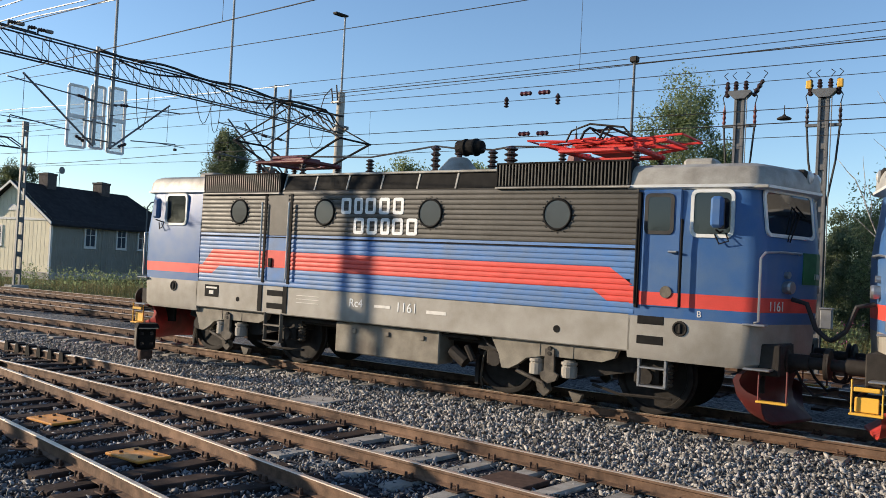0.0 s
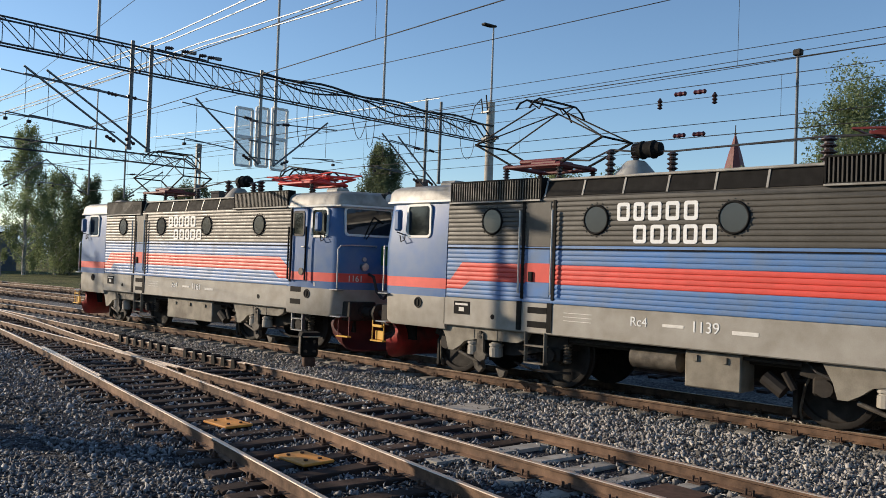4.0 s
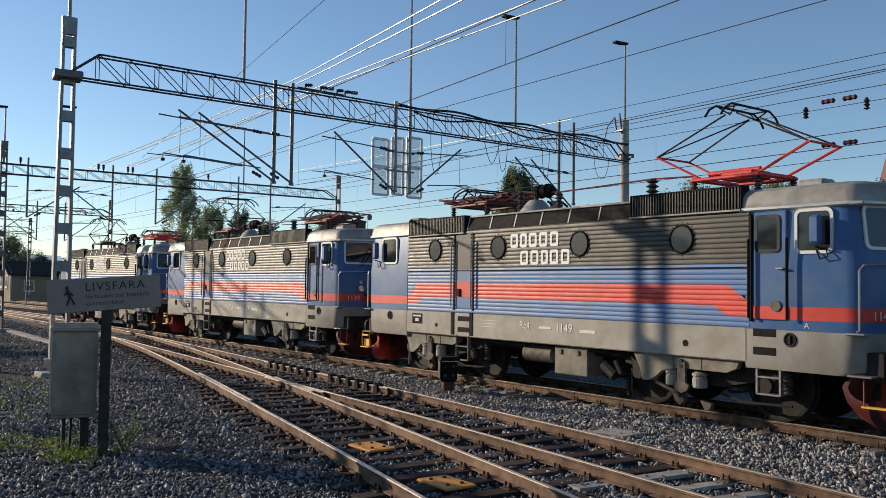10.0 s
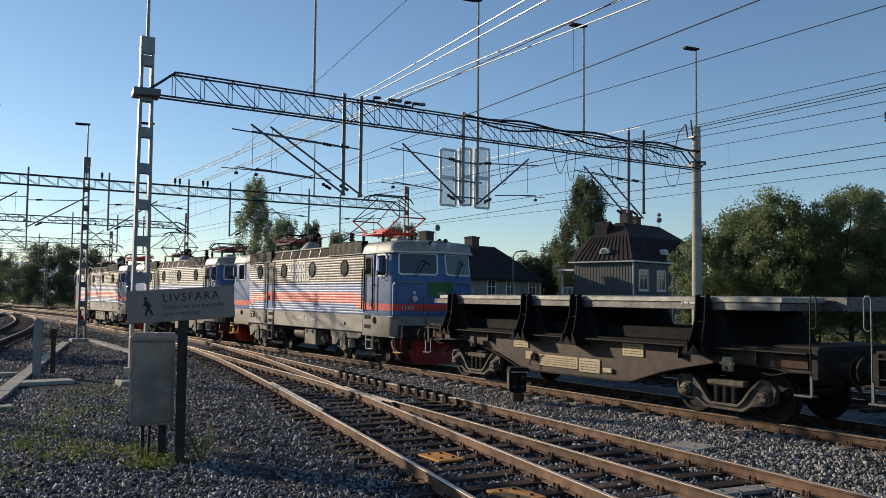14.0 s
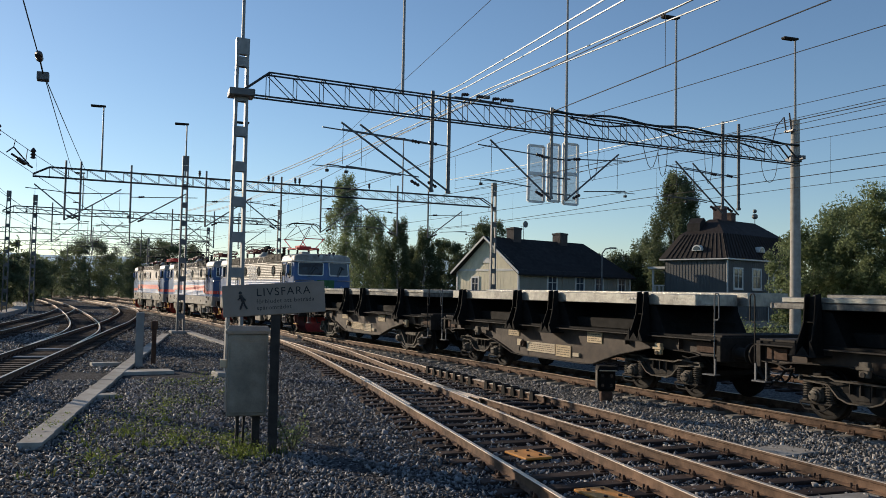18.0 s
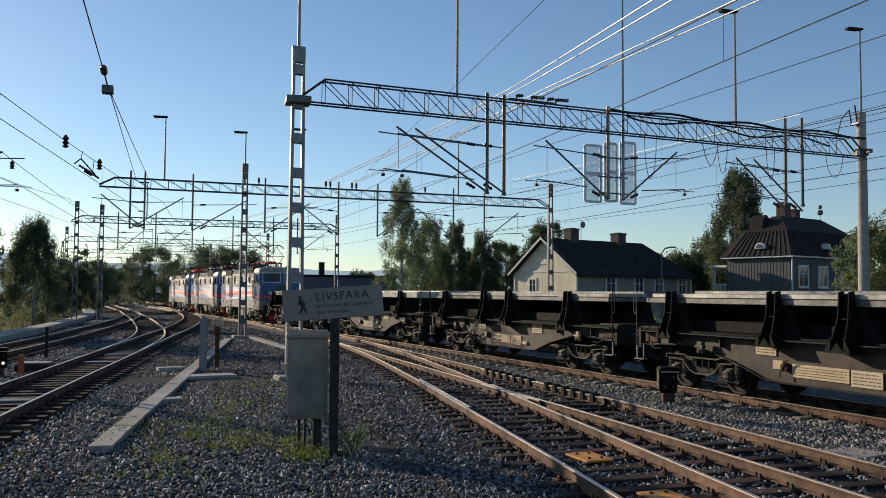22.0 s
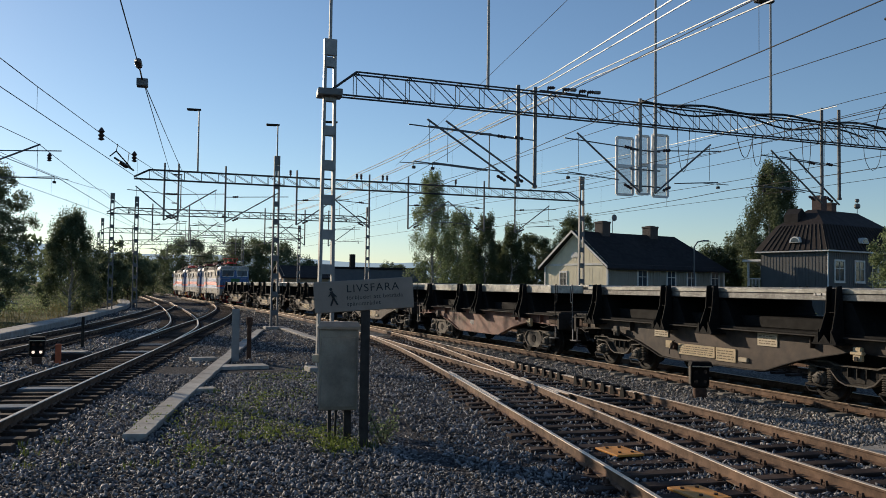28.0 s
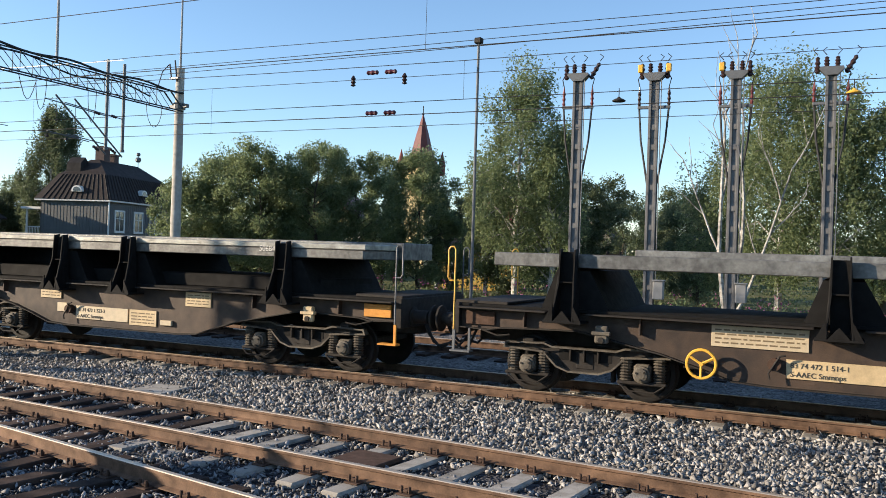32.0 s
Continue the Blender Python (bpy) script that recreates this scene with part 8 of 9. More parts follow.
def build_house_one():
    H = thing("house", "cream wooden house, its shaded sides coloured grey, with a black pitched roof", "house", "houses along the yard", m=pose(-65.4, 30.0, 0, 0, 0, 109.9))
    # own space: x along the long side away from the gable, y to the back
    L, W, e, r = 14.6, 7.8, 4.15, 7.05
    # sun and shade are put into the boards: cream gable, grey sides
    board_wall("wall", (0, W), (0, 0), -0.6, e, H, CREAM, r - e, 0.4, 0.006)
    board_wall("wall", (0, 0), (L, 0), -0.6, e, H, GREYB)
    board_wall("wall", (L, 0), (L, W), -0.6, e, H, GREYB, 0)
    board_wall("wall", (L, W), (0, W), -0.6, e, H, GREYB)
    part("plinth", Geo().box(-0.06, L + 0.06, -0.06, W + 0.06, -0.8, 0.1, 0.02), CONCRETE, H)
    for x, y in ((0, 0), (0, W), (L, 0)):
        part("corner_board", Geo().box(x - 0.09, x + 0.09, y - 0.09, y + 0.09, 0, e - 0.1, 0.01), TRIM, H)
    part("corner_board", Geo().box(5.35, 5.5, -0.05, 0.02, 0, e - 0.1, 0.01), GREYB, H)
    part("string_course", Geo().box(-0.05, 0.0, 0.1, W - 0.1, e - 0.1, e + 0.08, 0.01), TRIM, H)
    gable_roof(H, L, W, e, r, 0.45, ROOFDARK, 2.6, "black pitched roof, hipped at one end")
    part("bargeboard", Geo().prism([(-0.45, 3.78), (-0.45, 3.98), (3.9, 7.1), (8.25, 3.98), (8.25, 3.78), (3.9, 6.9)], -0.5, -0.44, 0, "x"), TRIM, H)
    for x, w in ((4.05, 1.0), (7.6, 0.95), (10.2, 0.95), (13.4, 0.9)):
        house_window(H, (x, 0), (1, 0), (0, -1), 2.25, w, 1.4)
    house_window(H, (0, 5.4), (0, -1), (-1, 0), 2.15, 0.75, 1.3)
    lun = Geo()
    pts = [(3.9 + 0.5 * math.cos(a), 4.75 + 0.5 * math.sin(a)) for a in np.linspace(0, math.pi, 9)]
    lun.prism(pts, -0.06, -0.02, 0, "x")
    part("lunette", lun, TRIM, H, "pale half-round gable window")
    chimney(H, 3.2, 3.9, 6.4, 8.0, 0.95, BRICKC)
    chimney(H, 9.2, 3.9, 6.3, 7.85, 1.0, BRICKC)
    an = Geo().cyl((4.4, 3.9, 6.9), (4.4, 3.9, 8.6), 0.03, 6).cyl((4.4, 3.7, 8.4), (4.4, 3.66, 8.4), 0.3, 14).cyl((4.0, 3.9, 8.2), (4.9, 3.9, 8.25), 0.015, 5)
    part("antenna", an, DULLGALV, H)
    # outside stair at the far end
    part("stair_rail", Geo().cyl((L + 0.1, -0.3, 2.0), (L + 2.6, -0.3, 0.3), 0.05, 6).cyl((L + 0.2, -0.3, 0), (L + 0.2, -0.3, 2.0), 0.05, 6).cyl((L + 2.5, -0.3, -0.4), (L + 2.5, -0.3, 0.4), 0.05, 6), TRIM, H)
    lp = thing("street_lamp", "thin grey street lamp with a bent neck by the house", "street lamp", m=pose(-63.0, 36.5, 0))
    part("pole", Geo().tube([(0, 0, -0.5), (0, 0, 5.6), (0.1, 0.25, 6.0), (0.2, 0.7, 6.1)], 0.06, 8), DULLGALV, lp)
    part("lamp_head", Geo().box(0.1, 0.32, 0.6, 1.2, 6.04, 6.16, 0.03), DULLGALV, lp)


def build_house_two():
    H = thing("house", "dark grey wooden house with a brown mansard roof", "house", "houses along the yard", m=pose(-59.2, 46.1, 0, 0, 0, 109.9))
    L, W, e = 11.5, 6.2, 5.35
    board_wall("wall", (0, W), (0, 0), -0.6, e, H, SLATEB, 0, 0.3)
    board_wall("wall", (0, 0), (L, 0), -0.6, e, H, SLATEB, 0, 0.3)
    board_wall("wall", (L, 0), (L, W), -0.6, e, H, SLATEB, 0, 0.3)
    board_wall("wall", (L, W), (0, W), -0.6, e, H, SLATEB, 0, 0.3)
    part("plinth", Geo().box(-0.06, L + 0.06, -0.06, W + 0.06, -0.8, 0.2, 0.02), CONCRETE, H)
    part("downpipe", Geo().cyl((-0.06, -0.06, 0), (-0.06, -0.06, e), 0.07, 8), TRIM, H)
    part("downpipe", Geo().cyl((6.3, -0.08, 0), (6.3, -0.08, e), 0.05, 8), TRIM, H)
    part("cornice", Geo().box(-0.35, L + 0.35, -0.35, W + 0.35, e - 0.04, e + 0.1, 0.02), TRIM, H)
    def ring(o, z):
        return [(-o, -o, z), (L + o, -o, z), (L + o, W + o, z), (-o, W + o, z)]
    g = Geo().loft([ring(0.38, e + 0.1), ring(-0.9, 7.6)], 0).loft([ring(-0.9, 7.6), ring(-2.7, 9.0)], 0)
    rf = part("roof", g, ROOFBROWN, H, "brown seamed metal mansard roof")
    seam = Geo()
    for k in range(int((W + 0.4) / 0.5)):
        y = -0.2 + k * 0.5
        f = (y + 0.38) / (W + 0.76)
        seam.cyl((-0.40, y, e + 0.12), (0.88, 0.9 + f * (W - 1.8), 7.62), 0.03, 5)
    for k in range(int((L + 0.4) / 0.5)):
        x = -0.2 + k * 0.5
        f = (x + 0.38) / (L + 0.76)
        seam.cyl((x, -0.40, e + 0.12), (0.9 + f * (L - 1.8), 0.88, 7.62), 0.03, 5)
    part("seams", seam, ROOFBROWN, rf)
    for x in (1.6, 4.5, 7.9):
        house_window(H, (x, 0), (1, 0), (0, -1), 3.0, 1.2, 1.55)
    for c, ax in (((0.25, W / 2 - 0.3), 0), ((5.0, 0.25), 1)):
        x, y = c
        pts = [(0.48 * math.cos(a), 6.1 + 0.5 * math.sin(a)) for a in np.linspace(0, math.pi, 9)]
        if ax:
            dm = Geo().prism([(x + u, w) for u, w in pts], y - 0.5, y + 0.6)
        else:
            dm = Geo().prism([(y + u, w) for u, w in pts], x - 0.5, x + 0.6, 0, "x")
        d = part("dormer", dm, TRIM, H, "white half-round dormer")
        pts2 = [(0.32 * math.cos(a), 6.16 + 0.33 * math.sin(a)) for a in np.linspace(0, math.pi, 9)]
        if ax:
            part("pane", Geo().prism([(x + u, w) for u, w in pts2], y - 0.53, y - 0.49), PANEH, d)
        else:
            part("pane", Geo().prism([(y + u, w) for u, w in pts2], x - 0.53, x - 0.49, 0, "x"), PANEH, d)
    chimney(H, 3.6, 3.0, 8.6, 10.2, 0.85, BRICKR)
    chimney(H, 5.2, 3.0, 8.6, 9.7, 0.7, BRICKR)
    part("roof_hood", Geo().prism([(1.2, 7.5), (2.6, 7.5), (2.5, 8.6), (1.9, 9.1), (1.3, 8.6)], 3.5, 4.8), ROOFDARK, H)
    part("roof_fan", Geo().cyl((9.3, 3.0, 8.8), (9.3, 3.0, 10.2), 0.03, 6).sphere((9.3, 3.0, 9.7), 0.28, 10).sphere((9.3, 3.0, 10.2), 0.2, 10), DULLGALV, H)
    # porch with a white rail on the sunny gable
    pr = part("porch", Geo().box(0.6, 3.2, W, W + 1.8, 2.1, 2.25, 0.02).box(0.6, 0.72, W + 1.65, W + 1.8, -0.5, 4.6, 0.01).box(3.08, 3.2, W + 1.65, W + 1.8, -0.5, 4.6, 0.01).box(0.3, 3.5, W - 0.1, W + 2.1, 4.6, 4.8, 0.02), TRIM, H)
    rl = Geo().box(0.6, 0.66, W, W + 1.8, 3.1, 3.18).box(0.6, 3.2, W + 1.74, W + 1.8, 3.1, 3.18)
    for k in range(12):
        rl.box(0.61, 0.65, W + 0.1 + k * 0.145, W + 0.14 + k * 0.145, 2.2, 3.12)
    part("railing", rl, TRIM, pr)


def simple_house(name, label, x, y, turn, L, W, e, r, wall, roof, wins, z0=-0.6, chim=True):
    H = thing(name, label, "house", "houses along the yard", m=pose(x, y, 0, 0, 0, turn))
    board_wall("wall", (0, W), (0, 0), z0, e, H, wall, r - e, 0.35)
    board_wall("wall", (0, 0), (L, 0), z0, e, H, wall, 0, 0.35)
    board_wall("wall", (L, 0), (L, W), z0, e, H, wall, r - e, 0.35)
    board_wall("wall", (L, W), (0, W), z0, e, H, wall, 0, 0.35)
    gable_roof(H, L, W, e, r, 0.4, roof)
    for fx, z, w, h in wins:
        house_window(H, (fx, 0), (1, 0), (0, -1), z, w, h)
    for k in (W * 0.3, W * 0.7):
        house_window(H, (0, k), (0, -1), (-1, 0), min(1.6, e - 1.6), 0.8, 1.2)
    for xx, yy in ((0, 0), (L, 0), (0, W)):
        part("corner_board", Geo().box(xx - 0.08, xx + 0.08, yy - 0.08, yy + 0.08, z0, e, 0.01), TRIM, H)
    if chim:
        chimney(H, L * 0.4, W / 2, r - 0.4, r + 0.8, 0.7, BRICKR)
    return H


def build_church():
    T = thing("church_tower", "red-roofed church spire rising behind the trees", "church", m=pose(-62.0, 97.8, 0))
    part("tower", Geo().box(-1.9, 1.9, -1.9, 1.9, -0.6, 13.2, 0.05), OCHREB, T)
    n = 8
    def ring(r, z):
        return [(r * math.cos(2 * math.pi * k / n + 0.39), r * math.sin(2 * math.pi * k / n + 0.39), z) for k in range(n)]
    part("spire", Geo().loft([ring(2.5, 13.2), ring(1.55, 15.0), ring(0.85, 17.8), ring(0.08, 20.4)]), ROOFRED, T, "red metal spire")
    part("finial", Geo().cyl((0, 0, 20.3), (0, 0, 21.6), 0.06, 6).sphere((0, 0, 20.5), 0.18, 8), GRIMY, T)
    for s, t in ((-1, -1), (1, -1), (-1, 1), (1, 1)):
        part("turret", Geo().cyl((s * 2.0, t * 2.0, 12.3), (s * 2.0, t * 2.0, 13.6), 0.45, 8).cyl((s * 2.0, t * 2.0, 13.6), (s * 2.0, t * 2.0, 15.6), 0.55, 8, 0, 0.03), ROOFRED, T)


build_house_one()
build_house_two()
simple_house("house", "bright yellow wooden house behind the grass", -30.6, 50.6, 18, 5.2, 6.0, 2.5, 4.0, YELLOWB, ROOFDARK, ((1.6, 0.7, 0.9, 1.2), (3.7, 0.7, 0.9, 1.2)))
simple_house("house", "pale yellow house with a dark red roof among the trees", -44.5, 60.5, 110, 9.0, 8.0, 4.6, 8.0, OCHREB, ROOFRED, ((2.0, 2.2, 1.0, 1.3), (5.0, 2.2, 1.0, 1.3), (7.5, 2.2, 1.0, 1.3)))
simple_house("house", "dark house with white bargeboards between the birches", -27.0, 75.0, 100, 9.0, 8.0, 4.0, 7.4, GREYB, ROOFDARK, ((2.0, 1.6, 1.0, 1.3), (6.0, 1.6, 1.0, 1.3)))
simple_house("house", "red-roofed house far behind the trees", -39.0, 72.0, 20, 9.0, 8.0, 4.2, 7.6, OCHREB, ROOFRED, ((2.0, 1.6, 1.0, 1.3), (6.0, 1.6, 1.0, 1.3)))
build_church()
# long low industrial building far down the line
shed = thing("industrial_building", "long low grey flat-roofed building far down the line", "building", m=pose(-122, 10.5, 0, 0, 0, 96))
part("wall", Geo().box(0, 17.5, 0, 9, -0.6, 4.4, 0.02), paint("blue_grey_cladding", (0.12, 0.135, 0.16), 0.6, 0, 2, 0.2, 0.4), shed)
part("roof", Geo().box(-0.2, 17.7, -0.2, 9.2, 4.4, 4.7, 0.03), ROOFDARK, shed)
part("flue", Geo().cyl((7.0, 3, 4.6), (7.0, 3, 6.6), 0.45, 10), GRIMY, shed)
simple_house("house", "pale brown shed with a low roof beyond the train", -112, 6.5, 100, 6, 6, 3.2, 4.6, boards("tan_boards", (0.36, 0.25, 0.15)), ROOFBROWN, ((2, 1.2, 0.9, 1.0),), chim=False)

# ---- trees ----
LEAF = island("birch_leaf", (0.13, 0.172, 0.082), (0.245, 0.29, 0.148), 0.5, 0, 20, 0.6)
# for dense dark trees, and as a shaded leaf colour for backlit ones
LEAFD = island("dark_and_backlit_leaf", (0.084, 0.112, 0.06), (0.165, 0.195, 0.108), 0.5, 0, 20, 0.5)
BARKB = paint("birch_bark", (0.55, 0.53, 0.48), 0.8, 0, 7, 0.6, 2.5, 0.3, (0.10, 0.09, 0.08))
BARKD = paint("dark_bark", (0.10, 0.08, 0.06), 0.9, 0, 8, 0.4, 3, 0.5)


def leaf_mesh(name, centres, sizes, per, spread, lsize, mat, rng, droop=0.0):
    """Leaves scattered round the tips of twigs: small blades."""
    n = len(centres) * per
    off = rng.normal(0, 1, (n, 3))
    off *= (2.0 * rng.uniform(0, 1, n) ** 0.54 / np.linalg.norm(off, axis=1))[:, None]
    c = np.repeat(centres, per, axis=0) + off * np.repeat(sizes, per)[:, None] * np.array([spread, spread, spread * (1 + droop)])
    if droop:
        c[:, 2] -= np.abs(rng.normal(0, 1, n)) * droop * np.repeat(sizes, per)
    a = rng.normal(size=(n, 3))
    a /= np.linalg.norm(a, axis=1)[:, None]
    b = np.cross(a, rng.normal(size=(n, 3)))
    b /= np.linalg.norm(b, axis=1)[:, None]
    nn = np.cross(a, b)
    s = rng.uniform(0.6, 1.3, n)[:, None] * lsize
    v = np.stack([c - a * s, c + b * s * 0.75 + nn * s * 0.2, c + a * s * 0.9 - b * s * 0.2], 1).reshape(-1, 3)
    q = np.arange(n * 3).reshape(n, 3)
    me = bpy.data.meshes.new(name)
    me.vertices.add(n * 3)
    me.vertices.foreach_set("co", v.reshape(-1))
    me.loops.add(n * 3)
    me.loops.foreach_set("vertex_index", q.reshape(-1))
    me.polygons.add(n)
    me.polygons.foreach_set("loop_start", np.arange(n) * 3)
    me.polygons.foreach_set("loop_total", np.full(n, 3))
    me.update(calc_edges=True)
    me.materials.append(mat)
    return me


def build_tree(kind, height, width, seed, label, m, leaves=1.0, low=0.12, lsize=0.13):
    """Tapered trunk, limbs that fork, and a crown of leaf clumps at the twigs."""
    rng = np.random.default_rng(seed)
    th = thing("tree", label, "tree", "trees round the yard", m=m)
    g = Geo()
    birch = kind == "birch"
    r0 = 0.012 * height + 0.04
    pts = [Vector((0, 0, -0.6))]
    for k in range(1, 9):
        f = k / 8
        pts.append(Vector((rng.normal(0, 0.02) * height * f, rng.normal(0, 0.02) * height * f, f * height * 0.95)))
    for k in range(8):
        g.cyl(pts[k], pts[k + 1], r0 * (1 - k / 8.6), 8, 0, r0 * (1 - (k + 1) / 8.6), False)
    centres, sizes = [], []
    limbs = int(26 + height * 1.5)
    for k in range(limbs):
        f = low + (1 - low) * (k + rng.uniform(0, 1)) / limbs
        i = min(int(f * 8), 7)
        base = pts[i].lerp(pts[i + 1], f * 8 - i) if f < 1 else pts[-1]
        a = k * 2.4 + rng.uniform(-0.5, 0.5)
        if kind == "round":
            prof = math.sqrt(max(0.03, 1 - ((f - 0.5) / 0.55) ** 2))
        elif birch:
            prof = (0.3 + 0.8 * math.sin(min(1, (f - low) / (1 - low) + 0.16) * 2.7)) * (1.22 - 0.68 * f)
        else:
            prof = 1.05 - f
        ln = width / 2 * prof * rng.uniform(0.65, 1.15)
        rise = 0.55 if birch else 0.35 if kind == "round" else -0.15
        mid = base + Vector((math.cos(a) * ln * 0.55, math.sin(a) * ln * 0.55, ln * rise))
        tip = base + Vector((math.cos(a) * ln, math.sin(a) * ln, ln * (rise * 1.0 if not birch else 0.35)))
        rr = r0 * 0.32 * (1.1 - f)
        g.cyl(base, mid, rr, 5, 0, rr * 0.6, False)
        g.cyl(mid, tip, rr * 0.6, 5, 0, rr * 0.2, False)
        for j in range(3 if birch else 5):
            q = mid.lerp(tip, rng.uniform(0, 1)) + Vector(rng.normal(0, 0.12 * width * 0.5, 3) * np.array((1, 1, 0.8)))
            g.cyl(mid.lerp(tip, 0.5), q, rr * 0.25, 4, 0, rr * 0.1, False)
            centres.append(q)
            sizes.append((0.075 if birch else 0.068) * width * rng.uniform(0.5, 1.3))
        centres.append(tip)
        sizes.append(0.065 * width * rng.uniform(0.5, 1.2))
    part("trunk", g, BARKB if birch else BARKD, th)
    per = int((125 if lsize < 0.08 else 150 if lsize < 0.1 else 130) * leaves)
    part("crown", leaf_mesh("crown", np.array([tuple(c) for c in centres]), np.array(sizes), per, 0.86, lsize * 1.05, LEAFD if label.startswith("dark") or kind == "spruce" or label.startswith("small") else LEAF, rng, 0.9 if birch else 0.0), None, th)
    return th


def at(az, d, turn=0):
    return pose(-math.sin(radians(az)) * d, math.cos(radians(az)) * d, -0.4, 0, 0, turn)


def build_trees():
    B = "weeping birch with a tall open green crown"
    R = "leafy green broad-crowned tree beyond the tracks"
    S = "dark green dense tree in the belt behind the yard"
    spec = [
        # behind the houses, along the line of sight of the portals
        ("birch", 108, 76.9, 17.0, 5.6, B, 1.0), ("birch", 112, 75.2, 12.6, 5.5, B, 0.9), ("birch", 114, 73.4, 12.2, 4.2, S, 1.0), ("birch", 116, 71.6, 10.8, 4.4, S, 1.0), ("round", 118, 70.0, 9.2, 6.5, S, 0.9),
        ("round", 112, 67.6, 11.5, 6.0, S, 0.9), ("birch", 116, 74.4, 8.6, 4.0, S, 0.9), ("birch", 118, 72.5, 8.6, 4.0, S, 0.9), ("round", 96, 56.9, 8.0, 6.0, S, 0.9), ("birch", 90, 55.2, 15.0, 6.0, "dark dense birch behind the grey house", 2.0), ("round", 95, 59.0, 6.5, 6.0, S, 0.9),
        # the row in front of the yellow houses
        ("round", 43, 47.0, 5.4, 4.0, R, 1.1), ("round", 44, 45.0, 6.8, 4.6, R, 1.2), ("round", 42, 42.8, 7.1, 4.4, R, 1.2), ("round", 46, 41.0, 6.5, 3.8, R, 1.0), ("round", 43, 39.2, 7.4, 4.8, R, 1.3), ("round", 45, 36.6, 7.3, 4.4, R, 1.1), ("round", 49, 34.8, 6.8, 2.8, R, 0.8),
        ("round", 42, 32.4, 7.2, 4.0, R, 1.2), ("round", 46, 30.4, 5.4, 2.8, S, 0.8), ("birch", 38, 25.9, 10.7, 4.6, B, 1.5), ("birch", 37, 23.6, 8.0, 3.4, B, 1.0), ("birch", 41, 27.9, 7.0, 2.8, B, 0.8), ("round", 41, 26.0, 6.0, 3.4, S, 1.0), ("round", 43, 21.6, 6.3, 4.2, S, 1.0), ("round", 55, 19.0, 6.0, 5.0, S, 0.9),
        ("round", 60, 15.0, 6.8, 5.0, S, 0.9), ("birch", 36, 9.4, 10.4, 5.0, B, 1.4), ("birch", 35, 6.6, 8.9, 4.6, B, 1.3), ("birch", 39, 12.0, 8.0, 4.4, B, 1.0), ("round", 36, 3.6, 8.2, 4.6, R, 1.1), ("round", 45, 14.2, 5.0, 4.5, S, 1.0), ("spruce", 75, 17.5, 7.2, 2.8, "small dark spruce behind the birches", 0.8),
        # the far side of the outer track; backlit, their shade put into the dark leaf colour
        ("birch", 72, 99.6, 8.0, 4.4, S, 1.5), ("round", 58, 103.9, 8.9, 4.2, S, 1.2), ("round", 90, 98.0, 4.5, 5.0, S, 0.9), ("round", 112, 96.3, 5.5, 6.0, S, 0.8), ("round", 64, 106.0, 8.0, 6.0, S, 1.0),
        # far down the line
        ("round", 150, 92.7, 9.2, 9.0, S, 0.9), ("round", 140, 89.3, 9.0, 8.0, S, 0.9), ("round", 135, 87.3, 8.4, 8.0, S, 0.9), ("round", 160, 94.8, 5.4, 9.0, S, 0.8), ("round", 170, 91.0, 6.0, 9.0, S, 0.8), ("round", 130, 79.6, 5.2, 5.0, S, 0.8), ("round", 128, 85.6, 5.4, 6.0, S, 0.8),
    ]
    for k, (kind, d, az, h, w, label, lv) in enumerate(spec):
        build_tree(kind, h, w, 40 + k, label, at(az, d, 37 * k), lv, (0.1 if kind != "birch" else 0.16) if d < 60 else 0.05, 0.07 if d < 60 else 0.085 if d < 80 else 0.115)
    # bare white birch limbs
    th = thing("tree", "dead birch with bare white forked limbs", "tree", "trees round the yard", m=at(12.2, 31))
    g = Geo()
    rng = random.Random(5)
    def limb(p, d, ln, r, depth):
        q = p
        for k in range(5):
            e = q + d * ln / 5
            g.cyl(q, e, r * (1 - k * 0.13), 6, 0, r * (1 - (k + 1) * 0.13), False)
            q = e
            d = (d + Vector((rng.uniform(-0.12, 0.12), rng.uniform(-0.12, 0.12), rng.uniform(-0.03, 0.12)))).normalized()
            if depth and k > 0:
                b = (d + Vector((rng.uniform(-0.7, 0.7), rng.uniform(-0.5, 0.5), rng.uniform(-0.1, 0.4)))).normalized()
                limb(q, b, ln * rng.uniform(0.3, 0.5), r * 0.42, depth - 1)
    limb(Vector((0, 0, -0.4)), Vector((-0.16, 0, 1)).normalized(), 8.2, 0.11, 2)
    limb(Vector((0, 0, 0.6)), Vector((0.12, 0, 1)).normalized(), 6.8, 0.09, 2)
    limb(Vector((0, 0, 0.4)), Vector((0.5, 0, 1)).normalized(), 5.6, 0.07, 2)
    part("trunk", g, BARKB, th)
    # a belt of far woods, too far to tell trees apart; its arc behind the camera is unseen
    rng = np.random.default_rng(77)
    cs, ss = [], []
    # past 112 degrees: unseen woods, added to darken reflections and light from the horizon
    for az in list(np.arange(-8, 112, 0.42)) + list(np.arange(112, 352, 0.9)):
        d = rng.uniform(75, 110) if az > 112 else rng.uniform(150, 230) if az < 78 or az > 95 else rng.uniform(210, 300)
        hh = rng.uniform(4.0, 8.0) * (0.5 if 76.5 < az < 86 else 1.0 if az < 84 else 1.2)
        x, y = -math.sin(radians(az)) * d, math.cos(radians(az)) * d
        for k in range(7):
            cs.append((x + rng.normal(0, 2.2), y + rng.normal(0, 2.2), hh * (0.05 + 0.15 * k)))
            ss.append(1.7 * (1.15 - 0.12 * k))
